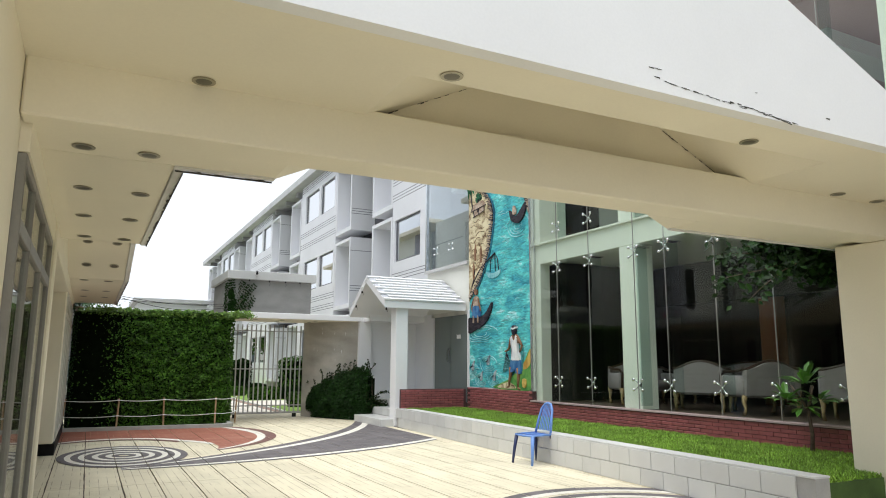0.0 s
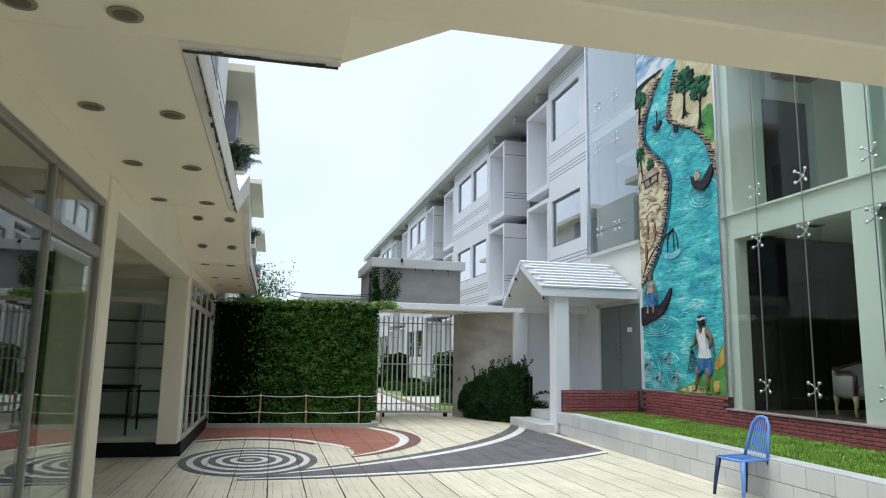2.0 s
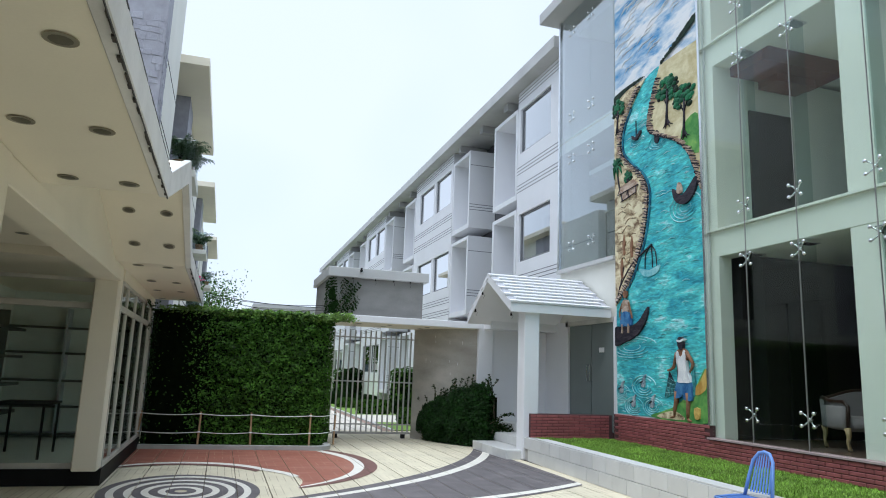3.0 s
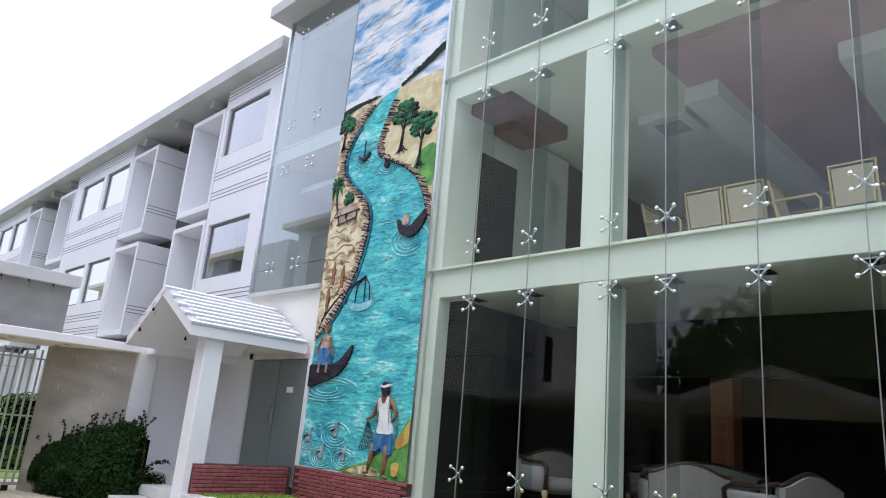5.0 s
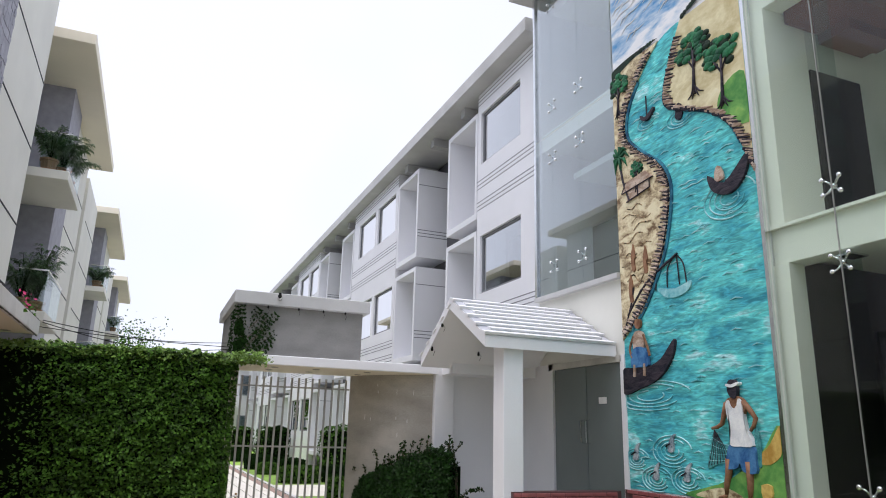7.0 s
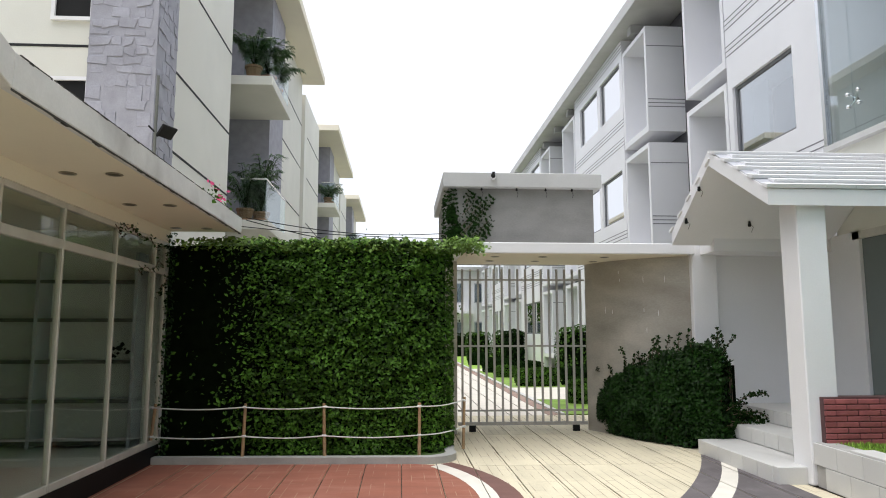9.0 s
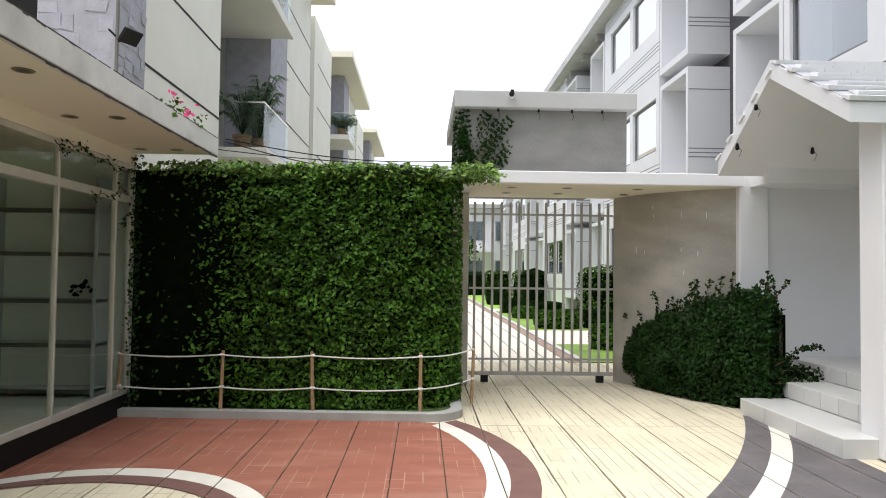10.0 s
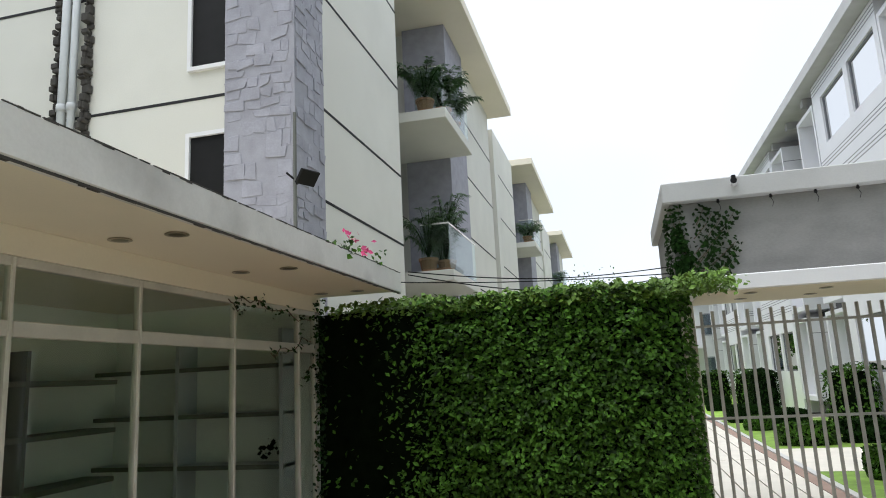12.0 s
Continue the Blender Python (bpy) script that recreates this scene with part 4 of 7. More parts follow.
        solid("balcony_slot", (XV + 0.905, y0 + t + 0.03, zb + 0.4, XV + 0.93, y0 + t + 0.45, zt - 0.5), M["groove"], b, "dark glazed slot")
        if solid_side:
            solid("groove", (XV + 0.02, y0 - 0.004, zt - 0.55, XV + 1.0, y0 + 0.01, zt - 0.53), M["villa_groove"], b)
            for k in range(3):
                solid("groove", (XV + 0.02, y0 - 0.004, zb + 0.65 + 0.1 * k, XV + 1.0, y0 + 0.01, zb + 0.672 + 0.1 * k), M["villa_groove"], b)


part_box("bay_wall", (XV, 18.2, 0, XV + 1.0, 21.66, 10.04), [(19.45, 21.48)])
for k in range(4):
    s = 11.75 * k
    villa_box(21.70 + s, 23.60 + s, False)
    villa_box(25.95 + s, 27.85 + s, True)
    if k < 3:
        part_box("bay_wall", (XV, 27.90 + s, 0, XV + 1.0, 33.35 + s, 10.04), [(28.15 + s, 30.15 + s), (30.45 + s, 32.6 + s)])
    for yy in (22.4, 24.6, 26.9):
        solid("rafter_end", (XV - 0.05, yy + s, 9.80, XV + 1.0, yy + s + 0.28, 10.05), M["soffit_grey"], villa)
# ---- glazing of the lounge facade ----
XP = 9.17          # plane of the panes
FINS = (11.79, 10.78, 9.55, 8.82, 7.81, 6.82, 5.85, 4.9)
LEVELS = ((0.72, 1.12, 3.42, 3.96), (3.96, 4.26, 6.72, 7.24), (7.24, 7.62, 9.9, 10.4))
wall_glass = thing("glass_facade", (XP, 9, 0.72), "frameless glass facade held by steel spider fittings", "glass facade", kind="structure")
for zb, _, _, zt in LEVELS:
    ys = (12.66,) + FINS
    for a, b in zip(ys, ys[1:]):
        solid("pane", (XP - 0.006, b + 0.006, zb + 0.006, XP + 0.006, a - 0.006, zt - 0.006), M["pane"], wall_glass).visible_shadow = False
for y in FINS:
    for zb, _, _, zt in LEVELS:
        solid("fin", (XP + 0.05, y - 0.008, zb + 0.05, XP + 0.30, y + 0.008, zt - 0.42), M["fin"], wall_glass).visible_shadow = False
    solid("joint_seal", (XP - 0.009, y - 0.004, 0.72, XP + 0.009, y + 0.004, 10.4), M["gatemetal"], wall_glass)


def spider_mesh(arms):
    """A spider fitting: hub, arms and round glass bolts, facing -x."""
    bm = bm_new()
    lathe(bm, [(0.02, -0.02), (0.03, 0), (0.03, 0.03), (0.02, 0.04)], 8)
    for sy, sz in arms:
        tube(bm, [(0, 0, 0.01), (sy * 0.06, sz * 0.06, 0.03), (sy * 0.085, sz * 0.105, 0.045)], [0.014, 0.011, 0.010], 6)
        lathe(bm, [(0.012, 0.03), (0.026, 0.052), (0.026, 0.068), (0.018, 0.074)], 10, (sy * 0.085, sz * 0.105, 0))
    bmesh.ops.rotate(bm, verts=bm.verts, cent=(0, 0, 0), matrix=Matrix.Rotation(radians(-90), 3, "Y"))
    me = mesh_of("spider_fitting", bm, M["chrome"])
    for p in me.polygons:
        p.use_smooth = True
    return me


SPIDER = spider_mesh(((-1, -1), (1, -1), (-1, 1), (1, 1)))


def add_spider(y, z, bracket):
    ob = piece("spider_fitting", SPIDER, wall_glass, (XP + 0.045, y, z))
    if bracket:
        solid("bracket", (XP + 0.05, y - 0.09, z + 0.08, XP + 0.30, y + 0.09, z + 0.10), M["steel"], wall_glass, "steel angle bracket")
    return ob


for y in FINS:
    for _, z1, z2, _ in LEVELS:
        add_spider(y, z1, False)
        add_spider(y, z2, True)
# stair tower glass
tglass = thing("tower_glass", (9.17, 16.7, 4), "frameless glass of the stair tower with spider fittings", "glass facade", kind="structure")
TY = (YT, 17.35, 16.45, YM2 + 0.03)
for zb, zt in ((4.05, 7.15), (7.16, 10.4)):
    for a, b in zip(TY, TY[1:]):
        solid("pane", (XP - 0.006, b + 0.006, zb, XP + 0.006, a - 0.006, zt - 0.01), M["pane_tower"], tglass).visible_shadow = False
for y in TY[1:3]:
    for z in (4.55, 6.65, 7.7, 9.9):
        piece("spider_fitting", SPIDER, tglass, (XP + 0.045, y, z))

# ---- lounge interior ----
def sofa(at, width, turn, label, group="lounge seats"):
    """Old-style sofa or armchair: scrolled dark-wood frame, padded back, seat and arms, curved legs."""
    s = thing("sofa" if width > 1.2 else "armchair", (0, 0, 0), label, "sofa" if width > 1.2 else "armchair", group)
    w = width / 2
    bm = bm_new()
    box(bm, -0.36, -w + 0.1, 0.26, 0.34, w - 0.1, 0.46)
    part("seat", bm, M["fabric"], s, bevel=0.04, seg=2, smooth=True)
    bm = bm_new()
    n = 16
    prof = []
    for k in range(n + 1):
        u = -1 + 2 * k / n
        prof.append((u * (w - 0.06), 0.68 + 0.13 * math.cos(u * math.pi / 2) ** 1.5))
    pts = [(0.30, y, z) for y, z in prof] + [(0.26, w - 0.06, 0.3), (0.26, -w + 0.06, 0.3)]
    prism(bm, pts, (0.12, 0, 0))
    part("backrest", bm, M["fabric"], s)
    bm = bm_new()
    tube(bm, [(0.36, y, z + 0.015) for y, z in prof], 0.028, 6)
    part("top_rail", bm, M["darkwood"], s, "carved dark wood top rail", smooth=True)
    for sg in (-1, 1):
        y = sg * (w - 0.06)
        bm = bm_new()
        box(bm, -0.30, y - 0.05, 0.28, 0.32, y + 0.05, 0.60)
        part("arm", bm, M["fabric"], s, bevel=0.03, smooth=True)
        bm = bm_new()
        tube(bm, [(0.34, y, 0.71), (0.10, y, 0.66), (-0.25, y, 0.66), (-0.37, y, 0.60), (-0.36, y, 0.50), (-0.33, y, 0.28)], 0.028, 6)
        part("arm_rail", bm, M["darkwood"], s, "scrolled dark wood arm", smooth=True)
        for x in (-0.32, 0.32):
            bm = bm_new()
            tube(bm, [(x, y, 0.30), (x - 0.03, y, 0.20), (x + 0.01, y, 0.10), (x - 0.04, y, 0.0)], [0.045, 0.035, 0.022, 0.03], 7)
            part("leg", bm, M["goldwood"], s, "curved gilt leg", smooth=True)
    s.matrix_basis = pose(*at, 0, 0, turn)
    return s


sofa((10.35, 9.2, 0.70), 1.0, 215, "grey upholstered armchair with dark wood frame and gilt legs")
sofa((10.75, 11.15, 0.70), 1.25, 70, "grey upholstered armchair with dark wood frame near the column")
sofa((10.35, 8.1, 0.70), 1.0, 250, "grey high-backed armchair with gilt legs facing the lawn")
sofa((12.2, 9.9, 0.70), 1.9, 10, "grey upholstered sofa with carved dark wood frame")
sofa((10.6, 6.3, 0.70), 1.5, 200, "grey upholstered sofa with dark wood frame and gilt legs")


def rattan_chair(at, turn):
    c = thing("rattan_chair", (0, 0, 0), "rattan chair with a beige canvas back beside the upper window", "chair", "upstairs chairs")
    bm = bm_new()
    box(bm, -0.24, -0.25, 0.40, 0.24, 0.25, 0.46)
    part("seat", bm, M["canvas"], c, bevel=0.02)
    bm = bm_new()
    prism(bm, [(0.22, -0.20, 0.48), (0.22, 0.20, 0.48), (0.32, 0.21, 0.90), (0.32, -0.21, 0.90)], (0.03, 0, 0.0))
    part("backrest", bm, M["canvas"], c)
    bm = bm_new()
    tube(bm, [(0.24, -0.25, 0.0), (0.24, -0.23, 0.46), (0.34, -0.235, 0.94), (0.34, 0.235, 0.94), (0.24, 0.23, 0.46), (0.24, 0.25, 0.0)], 0.02, 6)
    part("back_frame", bm, M["rattan"], c, smooth=True)
    for sg in (-1, 1):
        bm = bm_new()
        tube(bm, [(-0.24, sg * 0.26, 0.0), (-0.25, sg * 0.28, 0.60), (-0.2, sg * 0.28, 0.66), (0.26, sg * 0.27, 0.66)], 0.018, 6)
        part("arm_frame", bm, M["rattan"], c, smooth=True)
    c.matrix_basis = pose(*at, 0, 0, turn)
    return c


rc = rattan_chair((10.7, 8.92, 4.0), 180)
for y in (8.40, 7.2, 6.6):
    copy_thing(rc, pose(10.7, y, 4.0, 0, 0, 180))
copy_thing(rc, pose(10.7, 7.8, 4.0, 0, 0, 90))
copy_thing(rc, pose(10.7, 9.5, 4.0, 0, 0, 90))
ac = thing("ceiling_air_conditioner", (12.2, 9.6, 6.88), "white square cassette air conditioner on the ceiling", "air conditioner")
solid("casing", (11.65, 9.75, 6.84, 12.5, 10.6, 6.999), M["white"], ac, bevel=0.015)
solid("grille", (11.85, 9.95, 6.825, 12.3, 10.4, 6.842), M["villa_grey"], ac, "grey intake grille")
solids("timber_ceiling", [(9.62, 11.75, 6.74, 11.3, 12.49, 6.998), (10.2, 12.05, 6.60, 11.0, 12.49, 6.74)], M["brownboard"], None, kind="structure")
solid("timber_pillar", (12.80, 9.60, 0.69, 13.14, 9.95, 3.69), M["orangewood"], None, kind="structure", bevel=0.01)
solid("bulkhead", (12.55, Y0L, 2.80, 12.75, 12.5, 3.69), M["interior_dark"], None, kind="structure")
solid("ceiling_panel", (9.9, -1.5, 6.86, 16.5, 9.4, 6.998), M["violetbrown"], None, kind="structure")
for y0, y1 in ((8.95, 9.45), (6.85, 7.40)):
    solid("ceiling_beam", (10.98, y0, 6.60, 16.4, y1, 6.855), M["villa"], None, kind="structure")
banner = thing("banner", (10.6, 11.6, 7.3), "pink and red cloth bundle behind the top window", "cloth")
bm = bm_new()
for k in range(5):
    tube(bm, [(10.2 + 0.05 * k, 12.0, 7.45 + 0.09 * k), (10.25 + 0.05 * k, 11.2, 7.50 + 0.09 * k), (10.2 + 0.05 * k, 10.4, 7.55 + 0.09 * k)], 0.10, 8)
part("cloth", bm, mat("pink_cloth", (0.62, 0.22, 0.24), 0.9, var=0.15, scale=8, bump=0.3), banner, smooth=True)
solid("inner_door", (10.6, 12.50, 0.71, 11.35, 12.545, 2.9), M["black"], None, kind="structure")
solid("inner_door", (10.0, 12.50, 4.0, 10.9, 12.545, 6.2), M["interior_dark"], None, kind="structure")

# ---- apartment blocks behind the shop ----
def plant_pot(at, h, seed, name="potted_palm", label="potted palm in a terracotta pot on the balcony"):
    rng = np.random.RandomState(seed)
    t = thing(name, at, label, "potted plant", "balcony plants")
    bm = bm_new()
    lathe(bm, [(0.13, 0), (0.17, 0.22), (0.19, 0.24), (0.19, 0.28), (0.15, 0.28)], 12, at)
    part("pot", bm, M["terracotta"], t, smooth=False)
    vs = []
    bm = bm_new()
    fb = bm_new()
    for k in range(22):
        a = rng.uniform(0, 2 * math.pi)
        reach, top = rng.uniform(0.25, 0.65), h * rng.uniform(0.7, 1.25)
        prev = None
        line = []
        for j in range(8):
            s = j / 7
            line.append((at[0] + reach * s * math.cos(a), at[1] + reach * s * math.sin(a), at[2] + 0.28 + top * (1.6 * s - 0.95 * s * s)))
        tube(bm, line, [0.008 * (1 - 0.7 * j / 7) for j in range(8)], 4)
        for j in range(2, 8):
            for q in (-1, 1):
                for m in range(3):
                    c0 = Vector(line[j - 1]).lerp(Vector(line[j]), (m + 0.5) / 3)
                    L = rng.uniform(0.16, 0.30) * (1.15 - 0.09 * j)
                    d = Vector((-math.sin(a) * q * 0.8 + math.cos(a) * 0.6, math.cos(a) * q * 0.8 + math.sin(a) * 0.6, rng.uniform(-0.35, 0.15))).normalized()
                    sd = d.cross(Vector((0, 0, 1))).normalized() * 0.014
                    m0 = c0 + d * L * 0.5 + Vector((0, 0, 0.012))
                    e0 = c0 + d * L - Vector((0, 0, 0.05 * L / 0.25))
                    fv = [fb.verts.new(v) for v in (c0, m0 + sd, e0, m0 - sd)]
                    fb.faces.new(fv)
    part("stems", bm, M["leaf_dark"], t)
    part("fronds", fb, M["palm"], t)
    return t


def block(yo, zroof, name_label, near):
    b = thing("apartment_block", (-3, yo + 8, 0), name_label, "building", "apartment blocks")
    xf = -0.05
    solid("wall", (-8, yo, 0, xf, yo + 4.0, zroof + (2.2 if near else -0.2)), M["cream_wall"], b)
    solid("wall", (-8, yo + 4.0, 0, xf - 1.5, yo + 7.6, zroof), M["stonebed"], b)
    solid("wall", (-8, yo + 7.6, 0, xf, yo + 13.2, zroof), M["cream_wall"], b)
    solid("stone_pier", (xf - 0.9, yo + 7.4, 0, xf + 0.10, yo + 9.2, zroof), M["stonebed"], b, "violet-grey stone cladding")
    solid("roof", (-8, yo + 4.8, zroof, xf + 0.70, yo + 13.6, zroof + 0.25), M["cream"], b, "cream overhanging roof", 0.01)
    for z in (2.6, 4.08, 5.27, 6.85, 8.3):
        solid("groove", (xf - 0.02, yo + 0.7, z, xf + 0.006, yo + 4.0, z + 0.035), M["groove"], b)
        solid("groove", (xf - 0.02, yo + 9.2, z, xf + 0.006, yo + 13.2, z + 0.035), M["groove"], b)
    for i, z in enumerate((0.75, 3.80, 6.85)):
        bal = solid("balcony", (xf - 1.4, yo + 5.0, z - 0.20, xf + 0.60, yo + 7.4, z), M["cream_wall"], b, "cream balcony slab", 0.01)
        for nm, dims in (("side_glass", (xf, yo + 5.05, z + 0.04, xf + 0.52, yo + 5.065, z + 0.84)), ("front_glass", (xf + 0.52, yo + 5.05, z + 0.04, xf + 0.535, yo + 7.35, z + 0.84))):
            solid(nm, dims, M["fin"], bal, "clear glass balustrade")
        bm = bm_new()
        tube(bm, [(xf, yo + 5.057, z + 0.86), (xf + 0.53, yo + 5.057, z + 0.86), (xf + 0.53, yo + 7.35, z + 0.86)], 0.018, 6)
        part("handrail", bm, M["steel"], bal)
        solid("balcony_door", (xf - 1.49, yo + 4.6, z, xf - 1.46, yo + 6.2, z + 2.1), M["interior_dark"], b, "dark balcony door")
    return b


blk = block(18.0, 9.85, "cream apartment block with stone pier and plant-filled glass balconies", True)
for x0, x1, z0, z1 in ((-1.36, -0.90, 3.4, 4.80), (-1.36, -0.90, 5.68, 7.2), (-1.36, -0.90, 8.5, 9.9)):
    w = solids("window", [(x0 - 0.05, 17.95, z0 - 0.05, x0, 18.0, z1 + 0.05), (x1, 17.95, z0 - 0.05, x1 + 0.04, 18.0, z1 + 0.05), (x0, 17.95, z0 - 0.05, x1, 18.0, z0), (x0, 17.95, z1, x1, 18.0, z1 + 0.05)], M["white"], blk, "white-framed dark window")
    solid("pane", (x0, 17.985, z0, x1, 17.992, z1), M["black"], w)
for z in (5.27, 6.86, 8.5):
    solid("groove", (-8, 17.994, z, -0.9, 18.02, z + 0.035), M["groove"], blk)
blk2 = block(32.0, 9.85, "cream apartment block further along with glass balconies", False)
blk3 = copy_thing(blk2, pose(-3.0, 26 + 28.0, -0.1))
# stone cladding on the near pier
pier = thing("stone_pier", (-0.48, 18.3, 2.9), "corner pier clad in rough violet-grey stones", "stone pier", kind="structure")
solid("bed", (-0.88, 17.92, 2.6, 0.0, 18.72, 10.75), M["stonebed"], pier)
rng = np.random.RandomState(5)
for face in ("s", "e"):
    z = 2.95
    while z < 8.6:
        hh = rng.uniform(0.11, 0.2)
        u, end = 0.02, (0.86 if face == "s" else 0.78)
        while u < end - 0.06:
            ww = min(rng.uniform(0.12, 0.30), end - u)
            if rng.rand() < 0.78:
                d = rng.uniform(0.003, 0.017)
                bm = bm_new()
                j = lambda: rng.uniform(-0.028, 0.028)
                if face == "s":
                    q = [(-0.88 + u + j(), 17.92, z + j()), (-0.88 + u + ww - 0.02 + j(), 17.92, z + j()), (-0.88 + u + ww - 0.02 + j(), 17.92, z + hh - 0.02 + j()), (-0.88 + u + j(), 17.92, z + hh - 0.02 + j())]
                    prism(bm, q, (0, -d, 0))
                else:
                    q = [(0.0, 17.94 + u + j(), z + j()), (0.0, 17.94 + u + ww - 0.02 + j(), z + j()), (0.0, 17.94 + u + ww - 0.02 + j(), z + hh - 0.02 + j()), (0.0, 17.94 + u + j(), z + hh - 0.02 + j())]
                    prism(bm, q, (d, 0, 0))
                bmesh.ops.recalc_face_normals(bm, faces=bm.faces)
                part("stone", bm, M["stone"], pier, bevel=0.005)
            u += ww
        z += hh
for k, (x, y, z, h) in enumerate(((0.0, 23.35, 3.8, 1.05), (0.25, 23.75, 3.8, 1.5), (-0.05, 24.6, 3.8, 1.2), (0.1, 23.25, 6.85, 0.85), (0.30, 23.8, 6.85, 1.0), (0.30, 24.6, 6.85, 0.9), (0.2, 37.4, 6.85, 0.7), (0.2, 38.2, 6.85, 0.8), (0.2, 37.5, 3.8, 0.7), (0.25, 51.5, 6.75, 0.8))):
    plant_pot((x, y, z), h, 40 + k)
pipes = thing("drain_pipes", (-3.0, 17.8, 2.9), "grey plastic drain pipes between black mouldy strips", "drain pipes")
for x, zt_, r_ in ((-3.13, 9.5, 0.052), (-2.985, 9.5, 0.046), (-3.06, 4.9, 0.034)):
    bm = bm_new()
    tube(bm, [(x, 17.90, 2.9), (x, 17.90, zt_)], r_, 10)
    for z in (3.7, 5.4, 7.1):
        if z < zt_:
            lathe(bm, [(r_, -0.05), (r_ + 0.012, -0.045), (r_ + 0.012, 0.045), (r_, 0.05)], 10, (x, 17.90, z))
    part("pipe", bm, M["pvc"], pipes, smooth=True)
bm = bm_new()
for xx in (-3.27, -2.84):
    z = 2.9
    while z < 9.4:
        hh = rng.uniform(0.03, 0.13)
        for q in range(2):
            w0, dx, dd = rng.uniform(0.02, 0.055), rng.normal(0, 0.018), rng.uniform(0.02, 0.12)
            box(bm, xx + dx - w0, 17.98 - dd, z + 0.01 * q, xx + dx + w0, 17.996, z + hh)
        z += hh * rng.uniform(0.9, 1.25)
bmesh.ops.bevel(bm, geom=bm.edges[:], offset=0.010, segments=1, affect="EDGES", clamp_overlap=True)
part("mould_growth", bm, M["mould"], pipes, "black mouldy strip", kind="stuff")
# ---- ivy, shrubs, lawn ----
def noise3(p, s):
    return noise.noise(Vector(p) * s)


ivy = thing("ivy_hedge", (2.1, 17.5, 0), "dense dark green ivy clipped flat over the boundary wall", "hedge")
# dark core painted as the shade behind the ivy leaves
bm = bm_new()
# core pulled forward on the left, its black standing in for canopy shade
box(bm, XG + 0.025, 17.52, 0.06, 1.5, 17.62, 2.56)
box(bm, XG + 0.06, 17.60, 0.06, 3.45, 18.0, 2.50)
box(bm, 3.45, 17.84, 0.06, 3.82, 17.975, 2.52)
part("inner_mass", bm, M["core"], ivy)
rng = np.random.RandomState(11)
pts, top = [], []
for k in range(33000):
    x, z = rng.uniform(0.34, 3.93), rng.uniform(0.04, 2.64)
    # leaves thinned towards the left so the bared core imitates canopy shade
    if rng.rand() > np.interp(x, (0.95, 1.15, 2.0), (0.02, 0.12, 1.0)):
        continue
    edge = 0.0
    if x > 3.3:
        edge = 0.36 * ((x - 3.3) / 0.6) ** 2
    d = 0.14 * noise3((x, 0, z), 1.6) + 0.13 * noise3((x, 3, z), 5) + 0.05 * noise3((x, 7, z), 14)
    if rng.rand() < 0.25 - 0.9 * noise3((x, 9, z), 9):
        d = 0.5 * d
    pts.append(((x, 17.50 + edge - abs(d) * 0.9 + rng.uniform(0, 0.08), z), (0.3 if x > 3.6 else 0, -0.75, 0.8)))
for k in range(8200):
    x = 0.5 + 3.9 * rng.rand() ** 0.8
    z = 2.60 + 0.06 * noise3((x, 1, 0), 3) + 0.05 * noise3((x, 4, 0), 11) + rng.uniform(-0.10, 0.06) + (0.05 if x > 3.8 else 0)
    if x > 4.0 and rng.rand() < (x - 4.0) / 0.45:
        continue
    top.append(((x, rng.uniform(17.44, 18.0) + (0.5 * rng.rand() if x > 3.7 else 0), z), (0, -0.5, 1)))
for k in range(2600):
    t, z = rng.rand() ** 1.4, rng.uniform(0.03, 2.6)
    if t < np.interp(z, (0.0, 0.8, 1.3, 2.3, 2.55), (1.1, 0.7, 0.2, 0.12, 0.5)) + 0.18 * noise3((0, t * 3, z), 3.0):
        pts.append(((3.86 + rng.uniform(0, 0.08), 17.95 + 1.45 * t, z), (0.8, -0.4, 0.6)))
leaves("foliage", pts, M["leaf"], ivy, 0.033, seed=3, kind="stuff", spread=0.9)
leaves("young_growth", top, M["leaf_top"], ivy, 0.036, "light green young shoots along the top", seed=4, kind="stuff")
runners, rl = bm_new(), []
for y0, z0, n, dy in ((17.35, 2.30, 9, -0.10), (17.35, 2.50, 14, -0.11), (17.4, 2.06, 6, -0.05), (16.35, 2.56, 5, 0.02), (15.9, 2.57, 4, 0.05)):
    p = Vector((0.425, y0, z0))
    line = [p.copy()]
    for k in range(n):
        p = p + Vector((0, dy * rng.uniform(0.6, 1.2), rng.normal(0.0, 0.035)))
        p.z = min(p.z, 2.60)
        line.append(p.copy())
        for m in range(3):
            rl.append((p + Vector((rng.uniform(0, 0.03), rng.normal(0, 0.03), rng.normal(-0.01, 0.03))), (0.8, -0.3, 0.5)))
    tube(runners, line, 0.005, 4)
for k in range(420):
    rl.append(((0.42 + rng.uniform(0, 0.10), 17.38 + rng.uniform(0, 0.12), 2.72 * rng.rand()), (0.7, -0.6, 0.4)))
part("runner", runners, M["bark"], ivy)
leaves("creeping_leaves", rl, M["leaf_ivy"], ivy, 0.027, "dark shoots creeping over the shop window head", seed=5, kind="stuff")

shrub = thing("wall_shrub", (6.9, 18.6, 0), "dark creeper shrub climbing the curved concrete wall", "shrub")
pts = []
S_line = arc3((6.22, 19.72), (6.55, 18.55), (7.22, 17.62), 20)


def on_line(t):
    i = min(int(t * 20), 19)
    f = t * 20 - i
    return S_line[i][0] * (1 - f) + S_line[i + 1][0] * f, S_line[i][1] * (1 - f) + S_line[i + 1][1] * f


def top_of(t):
